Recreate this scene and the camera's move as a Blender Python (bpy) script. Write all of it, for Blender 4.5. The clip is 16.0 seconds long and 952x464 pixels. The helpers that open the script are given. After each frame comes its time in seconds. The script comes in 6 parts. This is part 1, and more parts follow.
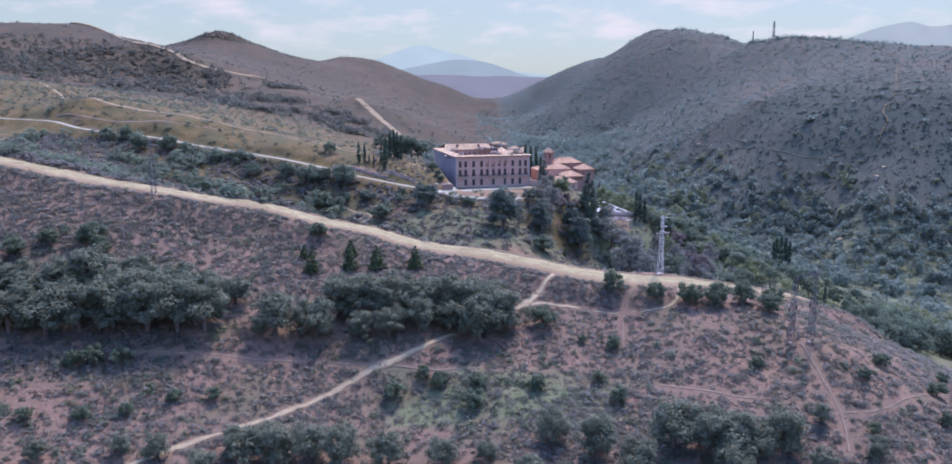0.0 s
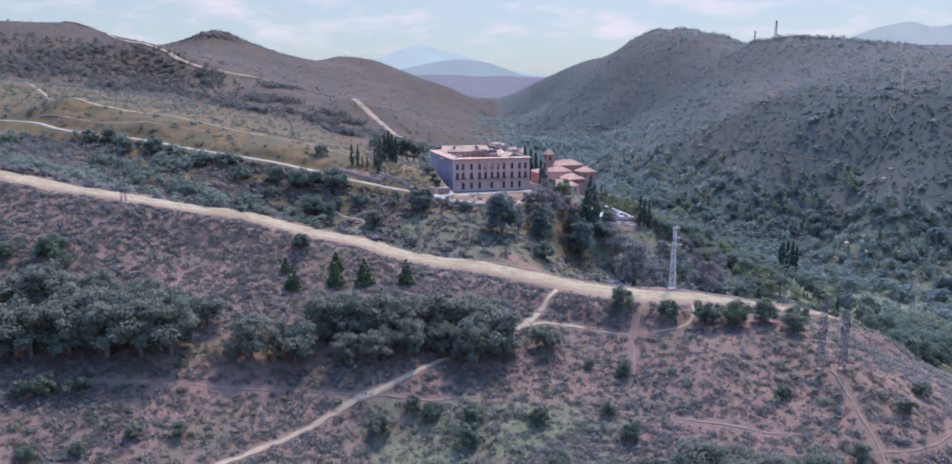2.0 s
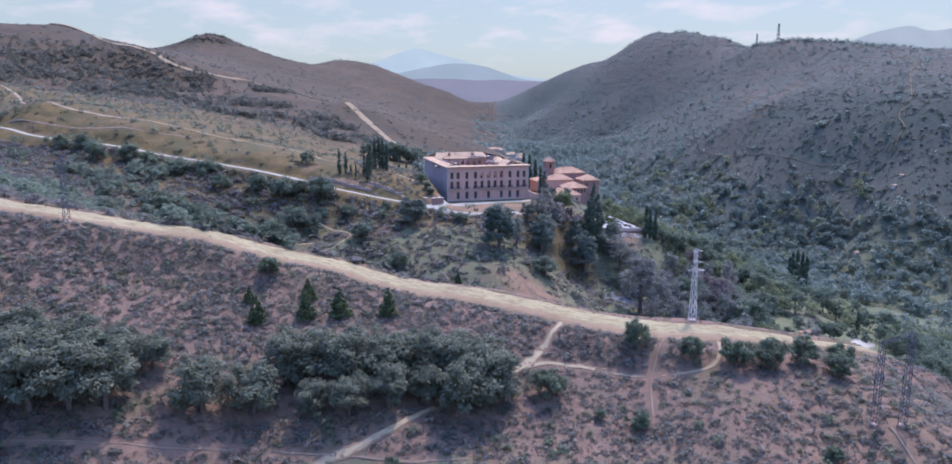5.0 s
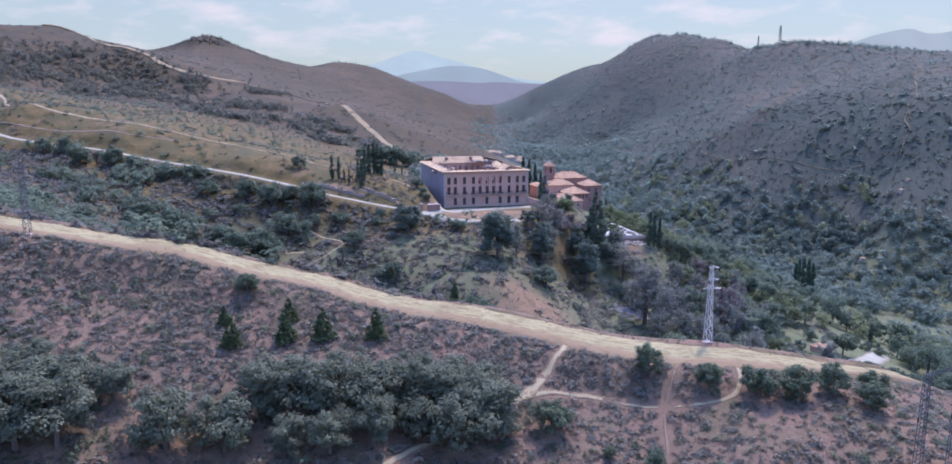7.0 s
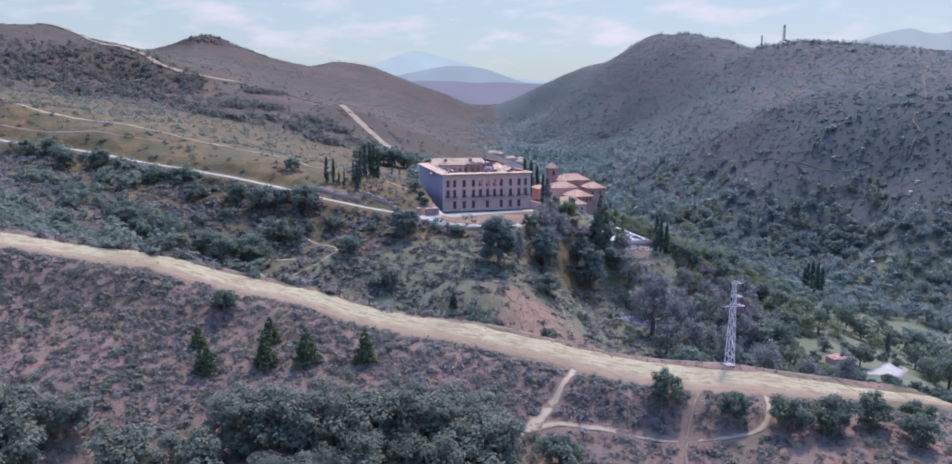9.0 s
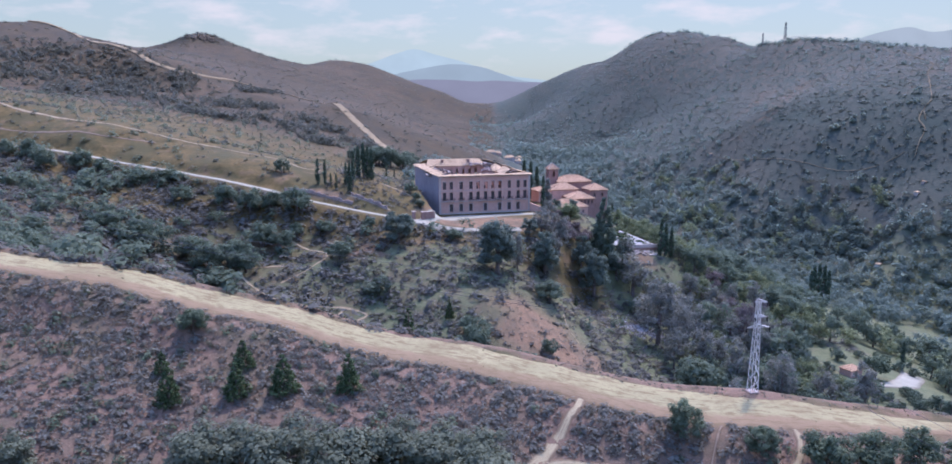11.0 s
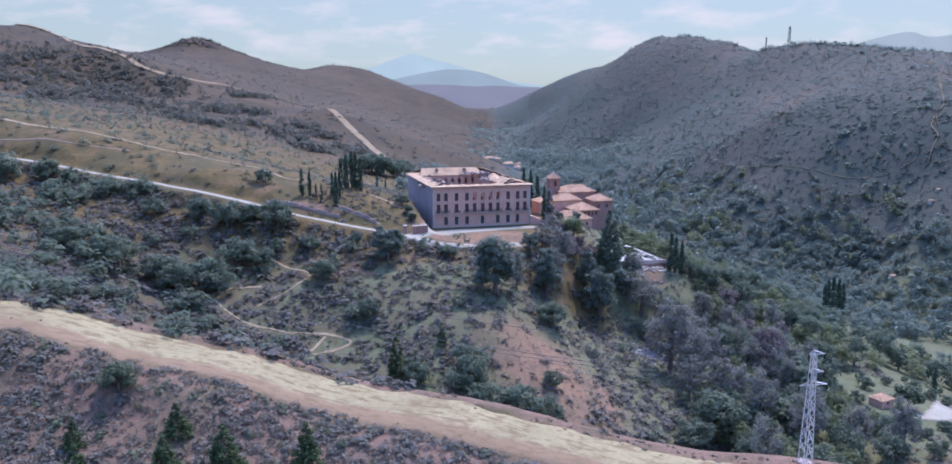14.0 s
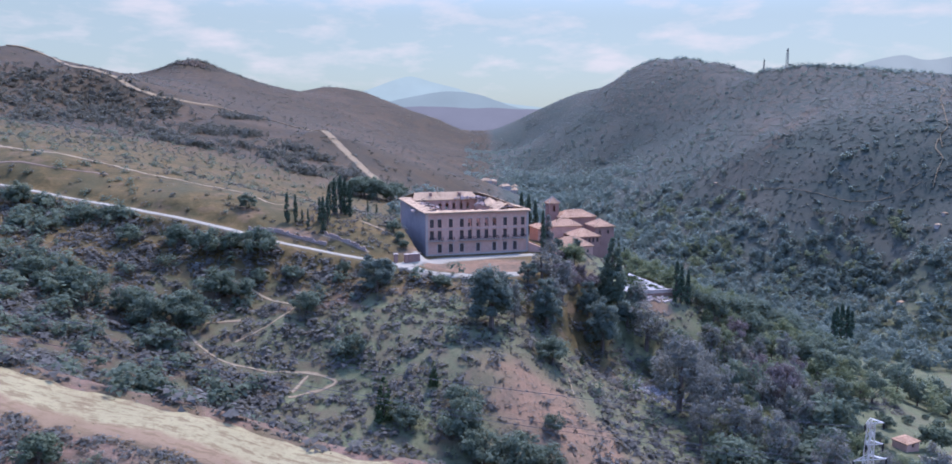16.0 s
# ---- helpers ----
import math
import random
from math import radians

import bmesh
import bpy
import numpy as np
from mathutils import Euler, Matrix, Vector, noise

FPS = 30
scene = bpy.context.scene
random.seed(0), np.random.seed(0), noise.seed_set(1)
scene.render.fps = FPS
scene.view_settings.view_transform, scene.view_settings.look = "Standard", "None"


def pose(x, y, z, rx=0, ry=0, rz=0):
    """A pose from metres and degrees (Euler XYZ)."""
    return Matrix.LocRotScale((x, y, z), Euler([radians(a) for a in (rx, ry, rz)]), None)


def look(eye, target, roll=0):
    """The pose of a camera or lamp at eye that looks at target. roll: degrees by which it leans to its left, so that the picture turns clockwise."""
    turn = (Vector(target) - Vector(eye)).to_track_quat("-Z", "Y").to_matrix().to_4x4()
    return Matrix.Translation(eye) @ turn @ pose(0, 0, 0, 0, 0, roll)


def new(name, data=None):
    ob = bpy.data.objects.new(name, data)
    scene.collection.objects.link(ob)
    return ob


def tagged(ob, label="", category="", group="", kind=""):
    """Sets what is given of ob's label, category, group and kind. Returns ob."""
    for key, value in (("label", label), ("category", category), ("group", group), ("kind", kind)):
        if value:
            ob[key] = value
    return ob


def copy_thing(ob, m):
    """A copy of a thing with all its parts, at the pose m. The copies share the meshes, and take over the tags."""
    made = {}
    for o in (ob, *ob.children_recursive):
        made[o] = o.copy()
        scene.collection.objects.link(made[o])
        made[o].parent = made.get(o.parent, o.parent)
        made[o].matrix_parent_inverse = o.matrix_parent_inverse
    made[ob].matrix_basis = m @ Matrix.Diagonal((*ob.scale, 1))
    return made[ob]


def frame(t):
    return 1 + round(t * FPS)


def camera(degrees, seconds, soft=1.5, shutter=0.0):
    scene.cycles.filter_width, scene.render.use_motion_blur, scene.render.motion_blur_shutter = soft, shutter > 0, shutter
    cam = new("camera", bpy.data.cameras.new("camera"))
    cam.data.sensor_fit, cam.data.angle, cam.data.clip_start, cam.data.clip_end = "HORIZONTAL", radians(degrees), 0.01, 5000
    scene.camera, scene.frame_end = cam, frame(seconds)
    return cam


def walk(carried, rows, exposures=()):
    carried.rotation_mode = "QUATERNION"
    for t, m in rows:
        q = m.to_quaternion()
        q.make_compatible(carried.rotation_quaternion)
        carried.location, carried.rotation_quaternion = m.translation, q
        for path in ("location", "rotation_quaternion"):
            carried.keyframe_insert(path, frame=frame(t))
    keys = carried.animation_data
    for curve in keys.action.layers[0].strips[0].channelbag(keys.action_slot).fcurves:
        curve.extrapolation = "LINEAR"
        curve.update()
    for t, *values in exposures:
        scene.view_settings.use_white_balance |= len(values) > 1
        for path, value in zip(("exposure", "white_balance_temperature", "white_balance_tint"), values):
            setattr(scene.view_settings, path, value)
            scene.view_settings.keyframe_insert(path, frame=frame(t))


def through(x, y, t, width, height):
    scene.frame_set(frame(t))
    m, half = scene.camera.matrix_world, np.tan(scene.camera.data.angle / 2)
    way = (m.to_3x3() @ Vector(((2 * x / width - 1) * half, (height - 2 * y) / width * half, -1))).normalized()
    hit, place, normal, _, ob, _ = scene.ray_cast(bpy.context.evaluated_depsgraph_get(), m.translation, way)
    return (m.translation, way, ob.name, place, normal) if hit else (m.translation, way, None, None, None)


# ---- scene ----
cam = camera(65.0, 16.0, 1.62)
METRES, EYE, TILT, LEAN, TURN = 100.0, 45.0, -11.0, 0.0, 0.0
ROWS = [
    (0.0, 0.0, 0.0, 0.0, 0.0, 0.0, -0.0),
    (0.5, 0.0013, 0.033, 0.006, -0.01, -0.0, 0.0),
    (1.0, 0.0025, 0.0659, 0.012, -0.04, -0.0, -0.0),
    (1.5, 0.0035, 0.0989, 0.0184, -0.06, -0.01, 0.01),
    (2.0, 0.0051, 0.1326, 0.0245, -0.08, 0.0, 0.01),
    (2.5, 0.0069, 0.1662, 0.0308, -0.1, 0.05, 0.01),
    (3.0, 0.0086, 0.1996, 0.0369, -0.12, 0.09, 0.0),
    (3.5, 0.0104, 0.2327, 0.0434, -0.16, 0.14, 0.01),
    (4.0, 0.012, 0.2652, 0.0492, -0.19, 0.19, 0.01),
    (6.5, 0.0193, 0.4114, 0.0764, -0.28, 0.45, -0.03),
    (7.0, 0.02, 0.4376, 0.0812, -0.31, 0.48, -0.05),
    (7.5, 0.0207, 0.4631, 0.086, -0.33, 0.49, -0.06),
    (8.0, 0.0211, 0.4934, 0.0907, -0.22, 0.54, -0.06),
    (10.5, 0.0245, 0.629, 0.1159, -0.39, 0.37, -0.04),
    (11.0, 0.0255, 0.6598, 0.1215, -0.4, 0.38, -0.03),
    (11.5, 0.0272, 0.6907, 0.1277, -0.4, 0.39, -0.04),
    (12.0, 0.029, 0.7222, 0.1338, -0.4, 0.4, -0.04),
    (12.5, 0.0307, 0.7543, 0.1397, -0.41, 0.42, -0.01),
    (13.0, 0.0327, 0.7862, 0.1458, -0.42, 0.45, -0.0),
    (13.5, 0.035, 0.8185, 0.1513, -0.43, 0.56, 0.01),
    (14.0, 0.0372, 0.8508, 0.1573, -0.45, 0.76, -0.01),
    (14.5, 0.039, 0.884, 0.1631, -0.5, 1.02, -0.0),
    (15.0, 0.0408, 0.9164, 0.1693, -0.54, 1.37, -0.01),
    (15.5, 0.042, 0.9494, 0.1756, -0.61, 1.86, -0.03),
    (16.0, 0.0431, 0.9823, 0.1813, -0.7, 2.4, -0.02),
]
EXPOSURE = [(0.0, 1.49, 5060.0, 29.5), (8.0, 1.47, 5050.0, 29.0), (16.0, 1.43, 4950.0, 27.5)]
walk(cam, [(t, pose(0, 0, EYE, TILT, LEAN, TURN) @ pose(METRES * x, METRES * y, METRES * z, 90 + pitch, roll, yaw)) for t, x, y, z, yaw, pitch, roll in ROWS], EXPOSURE)

# ---- sky and sun ----
SUN_TURN, SUN_UP = 28.0, 58.0  # degrees clockwise from straight ahead, and above the horizon
SUN_POWER, SKY_POWER = 2.0, 0.21


def make_sky():
    world = bpy.data.worlds.new("sky")
    scene.world = world
    world.use_nodes = True
    nt = world.node_tree
    nt.nodes.clear()
    out = nt.nodes.new("ShaderNodeOutputWorld")
    bg = nt.nodes.new("ShaderNodeBackground")
    sky = nt.nodes.new("ShaderNodeTexSky")
    sky.sky_type = "NISHITA"
    sky.sun_disc = False
    sky.sun_elevation = radians(SUN_UP)
    sky.sun_rotation = radians(SUN_TURN)
    sky.air_density, sky.dust_density, sky.ozone_density = 1.0, 1.2, 2.0
    coord = nt.nodes.new("ShaderNodeTexCoord")
    split = nt.nodes.new("ShaderNodeSeparateXYZ")
    nt.links.new(coord.outputs["Generated"], split.inputs[0])
    # low banks of cumulus, flattened towards the horizon
    scale = nt.nodes.new("ShaderNodeMapping")
    scale.inputs["Scale"].default_value = (10.0, 10.0, 32.0)
    scale.inputs["Location"].default_value = (2.3, 0.4, 0.15)
    nt.links.new(coord.outputs["Generated"], scale.inputs[0])
    puff = nt.nodes.new("ShaderNodeTexNoise")
    puff.inputs["Scale"].default_value = 1.1
    puff.inputs["Detail"].default_value = 7
    puff.inputs["Roughness"].default_value = 0.55
    nt.links.new(scale.outputs[0], puff.inputs["Vector"])
    edge = nt.nodes.new("ShaderNodeMapRange")
    edge.inputs["From Min"].default_value, edge.inputs["From Max"].default_value = 0.49, 0.7
    nt.links.new(puff.outputs["Fac"], edge.inputs["Value"])
    band = nt.nodes.new("ShaderNodeMapRange")
    band.interpolation_type = "SMOOTHSTEP"
    band.inputs["From Min"].default_value, band.inputs["From Max"].default_value = 0.0, 0.06
    nt.links.new(split.outputs["Z"], band.inputs["Value"])
    fac = nt.nodes.new("ShaderNodeMath")
    fac.operation = "MULTIPLY"
    nt.links.new(edge.outputs[0], fac.inputs[0])
    nt.links.new(band.outputs[0], fac.inputs[1])
    soft = nt.nodes.new("ShaderNodeMath")
    soft.operation = "MULTIPLY"
    nt.links.new(fac.outputs[0], soft.inputs[0])
    high = nt.nodes.new("ShaderNodeMapRange")
    high.inputs["From Min"].default_value, high.inputs["From Max"].default_value = 0.1, 0.4
    high.inputs["To Min"].default_value, high.inputs["To Max"].default_value = 0.62, 0.15
    nt.links.new(split.outputs["Z"], high.inputs["Value"])
    nt.links.new(high.outputs[0], soft.inputs[1])
    mix = nt.nodes.new("ShaderNodeMix")
    mix.data_type = "RGBA"
    mix.inputs["B"].default_value = (1.74, 1.45, 1.1, 1)
    nt.links.new(soft.outputs[0], mix.inputs["Factor"])
    veil = nt.nodes.new("ShaderNodeMix")
    veil.data_type = "RGBA"
    low = nt.nodes.new("ShaderNodeMapRange")
    low.interpolation_type = "SMOOTHSTEP"
    low.inputs["From Min"].default_value, low.inputs["From Max"].default_value = 0.12, 0.42
    low.inputs["To Min"].default_value, low.inputs["To Max"].default_value = 0.94, 0.05
    nt.links.new(split.outputs["Z"], low.inputs["Value"])
    nt.links.new(low.outputs[0], veil.inputs["Factor"])
    veil.inputs["B"].default_value = (0.785, 0.838, 0.555, 1)
    nt.links.new(sky.outputs[0], veil.inputs["A"])
    nt.links.new(veil.outputs["Result"], mix.inputs["A"])
    nt.links.new(mix.outputs["Result"], bg.inputs["Color"])
    bg.inputs["Strength"].default_value = SKY_POWER
    nt.links.new(bg.outputs[0], out.inputs[0])


make_sky()
sun = new("sun", bpy.data.lights.new("sun", "SUN"))
sun.data.energy, sun.data.angle, sun.data.color = SUN_POWER, radians(0.6), (1.0, 0.82, 0.58)
_a, _e = radians(SUN_TURN), radians(SUN_UP)
sun.matrix_world = look((100 * math.sin(_a) * math.cos(_e), 100 * math.cos(_a) * math.cos(_e), 100 * math.sin(_e)), (0, 0, 0))


# ---- materials ----
class Nodes:
    """A short hand for building node materials."""

    def __init__(self, name):
        self.m = bpy.data.materials.new(name)
        self.m.use_nodes = True
        self.t = self.m.node_tree
        self.bsdf = self.t.nodes["Principled BSDF"]
        self.bsdf.inputs["Specular IOR Level"].default_value = 0.08

    def add(self, kind, **inputs):
        n = self.t.nodes.new(kind)
        for k, v in inputs.items():
            n.inputs[k.replace("_", " ")].default_value = v
        return n

    def link(self, a, b):
        self.t.links.new(a, b)

    def noise(self, size, detail=4, rough=0.55, stretch=None):
        co = self.add("ShaderNodeTexCoord").outputs["Object"]
        if stretch:
            mp = self.add("ShaderNodeMapping")
            mp.inputs["Scale"].default_value = stretch
            self.link(co, mp.inputs[0])
            co = mp.outputs[0]
        n = self.add("ShaderNodeTexNoise", Scale=1.0 / size, Detail=detail, Roughness=rough)
        self.link(co, n.inputs["Vector"])
        return n.outputs["Fac"]

    def attr(self, name):
        n = self.add("ShaderNodeAttribute")
        n.attribute_name = name
        return n.outputs["Fac"]

    def ramp(self, fac, lo, hi):
        n = self.add("ShaderNodeMapRange")
        n.inputs["From Min"].default_value, n.inputs["From Max"].default_value = lo, hi
        self.link(fac, n.inputs["Value"])
        return n.outputs[0]

    def mul(self, a, b):
        n = self.add("ShaderNodeMath")
        n.operation = "MULTIPLY"
        self.link(a, n.inputs[0])
        if isinstance(b, (int, float)):
            n.inputs[1].default_value = b
        else:
            self.link(b, n.inputs[1])
        return n.outputs[0]

    def mix(self, fac, a, b):
        n = self.add("ShaderNodeMix")
        n.data_type = "RGBA"
        if isinstance(fac, (int, float)):
            n.inputs["Factor"].default_value = fac
        else:
            self.link(fac, n.inputs["Factor"])
        for key, v in (("A", a), ("B", b)):
            if isinstance(v, tuple):
                n.inputs[key].default_value = (*v[:3], 1)
            else:
                self.link(v, n.inputs[key])
        return n.outputs["Result"]

    def bump(self, height, strength, distance):
        n = self.add("ShaderNodeBump", Strength=strength, Distance=distance)
        self.link(height, n.inputs["Height"])
        self.link(n.outputs[0], self.bsdf.inputs["Normal"])

    def done(self, colour, rough=0.85, metal=0.0):
        if isinstance(colour, tuple):
            self.bsdf.inputs["Base Color"].default_value = (*colour[:3], 1)
        else:
            self.link(colour, self.bsdf.inputs["Base Color"])
        self.bsdf.inputs["Roughness"].default_value = rough
        self.bsdf.inputs["Metallic"].default_value = metal
        return self.m


def ground_material():
    n = Nodes("ground")
    big, mid, fine, grit = n.noise(38, 5), n.noise(6, 5, 0.6), n.noise(1.3, 4, 0.65), n.noise(0.35, 3, 0.7)
    soil = n.mix(n.ramp(fine, 0.3, 0.7), (0.115, 0.074, 0.049), (0.178, 0.115, 0.077))
    soil = n.mix(n.mul(n.ramp(mid, 0.45, 0.72), 0.8), soil, (0.103, 0.0787, 0.0533))
    soil = n.mix(n.mul(n.ramp(grit, 0.5, 0.75), 0.5), soil, (0.0546, 0.047, 0.0335))
    soil = n.mix(n.mul(n.ramp(n.noise(11, 5, 0.65), 0.5, 0.68), 0.75), soil, (0.0851, 0.0768, 0.0404))
    soil = n.mix(n.mul(n.ramp(n.noise(0.18, 2, 0.6), 0.58, 0.7), 0.7), soil, (0.208, 0.163, 0.119))
    soil = n.mix(n.mul(n.ramp(n.noise(2.2, 5, 0.7), 0.52, 0.62), 0.3), soil, (0.094, 0.083, 0.056))
    dry = n.mix(n.ramp(fine, 0.3, 0.7), (0.0809, 0.0586, 0.0224), (0.137, 0.0979, 0.0396))
    dry = n.mix(n.ramp(mid, 0.45, 0.7), dry, (0.0525, 0.0461, 0.0198))
    dry = n.mix(n.mul(n.ramp(n.noise(17, 5, 0.65), 0.46, 0.58), 0.7), dry, (0.066, 0.06, 0.0275))
    dry = n.mix(n.mul(n.ramp(n.noise(9, 5, 0.7), 0.56, 0.66), 0.7), dry, (0.142, 0.096, 0.0568))
    lush = n.mix(n.ramp(mid, 0.3, 0.7), (0.08, 0.089, 0.044), (0.128, 0.134, 0.068))
    lush = n.mix(n.ramp(fine, 0.5, 0.75), lush, (0.05, 0.054, 0.029))
    lush = n.mix(n.mul(n.ramp(n.noise(8, 5, 0.7), 0.5, 0.62), 0.42), lush, (0.128, 0.108, 0.064))
    lush = n.mix(n.mul(n.ramp(grit, 0.52, 0.7), 0.5), lush, (0.036, 0.042, 0.026))
    heath = n.mix(n.ramp(mid, 0.3, 0.7), (0.057, 0.0415, 0.022), (0.084, 0.061, 0.033))
    heath = n.mix(n.ramp(big, 0.42, 0.62), heath, (0.0554, 0.0439, 0.0257))
    heath = n.mix(n.mul(n.ramp(n.noise(120, 5, 0.6), 0.5, 0.62), 0.6), heath, (0.095, 0.0665, 0.038))
    heath = n.mix(n.mul(n.ramp(n.noise(24, 5, 0.65), 0.5, 0.6), 0.55), heath, (0.043, 0.039, 0.0255))
    heath = n.mix(n.mul(n.ramp(n.noise(7, 4, 0.65), 0.53, 0.62), 0.55), heath, (0.0425, 0.038, 0.0257))
    bare = n.mix(n.ramp(fine, 0.3, 0.75), (0.155, 0.096, 0.055), (0.223, 0.147, 0.0869))
    bare = n.mix(n.mul(n.ramp(mid, 0.45, 0.62), 0.7), bare, (0.0998, 0.0816, 0.0516))
    bare = n.mix(n.mul(n.ramp(grit, 0.5, 0.7), 0.5), bare, (0.126, 0.0816, 0.0516))
    # valley-side scrub: real green-grey, also paled and cooled to stand in for haze
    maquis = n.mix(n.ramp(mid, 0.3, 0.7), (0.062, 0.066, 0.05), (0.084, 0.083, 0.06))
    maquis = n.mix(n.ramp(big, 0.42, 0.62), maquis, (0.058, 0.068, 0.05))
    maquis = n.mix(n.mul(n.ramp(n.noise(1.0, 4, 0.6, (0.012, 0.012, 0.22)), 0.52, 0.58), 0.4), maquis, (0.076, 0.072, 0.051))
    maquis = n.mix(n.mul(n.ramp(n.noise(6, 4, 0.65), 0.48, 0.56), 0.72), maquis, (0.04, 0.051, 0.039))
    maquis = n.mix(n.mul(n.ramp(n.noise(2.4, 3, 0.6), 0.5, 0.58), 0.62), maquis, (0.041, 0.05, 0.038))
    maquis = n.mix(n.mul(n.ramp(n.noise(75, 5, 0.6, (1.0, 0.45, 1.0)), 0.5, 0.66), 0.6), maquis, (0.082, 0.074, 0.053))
    c = soil
    for key, col in (("heath", heath), ("maquis", maquis), ("dry", dry), ("lush", lush), ("bare", bare)):
        a = n.attr(key)
        j = n.add("ShaderNodeMath")
        j.operation = "ADD"
        n.link(a, j.inputs[0])
        n.link(n.mul(n.ramp(mid, 0.3, 0.7), 0.5), j.inputs[1])
        c = n.mix(n.ramp(j.outputs[0], 0.45, 0.9), c, col)
    n.bump(n.noise(0.8, 5, 0.7), 0.6, 0.25)
    return n.done(c, 0.95)


def earth_road_material(name, pale, dirt, edge, firm=1.05, worn=None):
    """Trodden earth with broken ruts; worn: the colour of the older strip along the downhill side."""
    n = Nodes(name)
    u = n.attr("across")
    uv = n.add("ShaderNodeCombineXYZ")
    n.link(n.mul(n.attr("across"), 4.0), uv.inputs[0])
    n.link(n.mul(n.attr("along"), 0.2), uv.inputs[1])
    rut = n.add("ShaderNodeTexNoise", Scale=1.6, Detail=6, Roughness=0.65)
    n.link(uv.outputs[0], rut.inputs["Vector"])
    c = n.mix(n.ramp(n.noise(9.0, 5, 0.6), 0.35, 0.65), pale, tuple(v * 0.86 for v in pale))
    if worn:
        j = n.add("ShaderNodeMath")
        j.operation = "ADD"
        n.link(u, j.inputs[0])
        n.link(n.mul(n.noise(6.0, 5, 0.65), 1.1), j.inputs[1])
        c = n.mix(n.mul(n.ramp(j.outputs[0], 0.72, 0.92), 0.85), c, worn)
    c = n.mix(n.mul(n.ramp(rut.outputs["Fac"], 0.52, 0.57), 0.8), c, dirt)
    c = n.mix(n.mul(n.ramp(n.noise(1.0, 5, 0.65), 0.52, 0.68), 0.5), c, dirt)
    c = n.mix(n.mul(n.ramp(n.noise(0.45, 4, 0.7), 0.56, 0.7), 0.5), c, edge)
    c = n.mix(n.mul(n.ramp(n.noise(16.0, 5, 0.7), 0.5, 0.62), 0.5), c, dirt)
    a = n.add("ShaderNodeMath")
    a.operation = "ABSOLUTE"
    n.link(u, a.inputs[0])
    j = n.add("ShaderNodeMath")
    j.operation = "ADD"
    n.link(a.outputs[0], j.inputs[0])
    n.link(n.mul(n.noise(2.2, 6, 0.7), 0.9), j.inputs[1])
    c = n.mix(n.ramp(j.outputs[0], firm, firm + 0.3), c, edge)
    n.bump(rut.outputs["Fac"], 0.5, 0.15)
    return n.done(c, 0.95)


def foliage_material(name, dark, light, through=0.25):
    n = Nodes(name)
    f = n.noise(0.6, 3)
    c = n.mix(n.ramp(f, 0.3, 0.7), dark, light)
    tone = n.mix(n.attr("tone"), tuple(v * 0.75 for v in dark), tuple(min(1, v * 1.1) for v in light))
    c = n.mix(0.5, c, tone)
    n.done(c, 0.7)
    tr = n.add("ShaderNodeBsdfTranslucent")
    n.link(c, tr.inputs["Color"])
    ms = n.add("ShaderNodeMixShader")
    ms.inputs[0].default_value = through
    n.link(n.bsdf.outputs[0], ms.inputs[1])
    n.link(tr.outputs[0], ms.inputs[2])
    n.link(ms.outputs[0], n.t.nodes["Material Output"].inputs[0])
    return n.m


def plain_material(name, a, b, size, rough=0.85, metal=0.0, bump=0.2, stretch=None):
    n = Nodes(name)
    f = n.noise(size, 5, 0.6, stretch)
    c = n.mix(n.ramp(f, 0.3, 0.7), a, b)
    c = n.mix(n.mul(n.ramp(n.noise(size * 6, 3), 0.45, 0.75), 0.45), c, tuple(v * 0.72 for v in a))
    if bump:
        n.bump(f, bump, 0.05)
    return n.done(c, rough, metal)


def tile_material(name, a, b, pitch=0.45):
    """Rows of curved clay tiles running down the slope."""
    n = Nodes(name)
    f = n.noise(0.7, 4, 0.7)
    c = n.mix(n.ramp(f, 0.3, 0.7), a, b)
    c = n.mix(n.mul(n.ramp(n.noise(4.0, 4), 0.45, 0.7), 0.6), c, tuple(v * 0.6 for v in a))
    w = n.add("ShaderNodeTexWave", Scale=1.0 / pitch, Distortion=0.6)
    n.link(n.add("ShaderNodeTexCoord").outputs["Object"], w.inputs["Vector"])
    n.bump(w.outputs["Fac"], 0.6, 0.08)
    return n.done(c, 0.9)


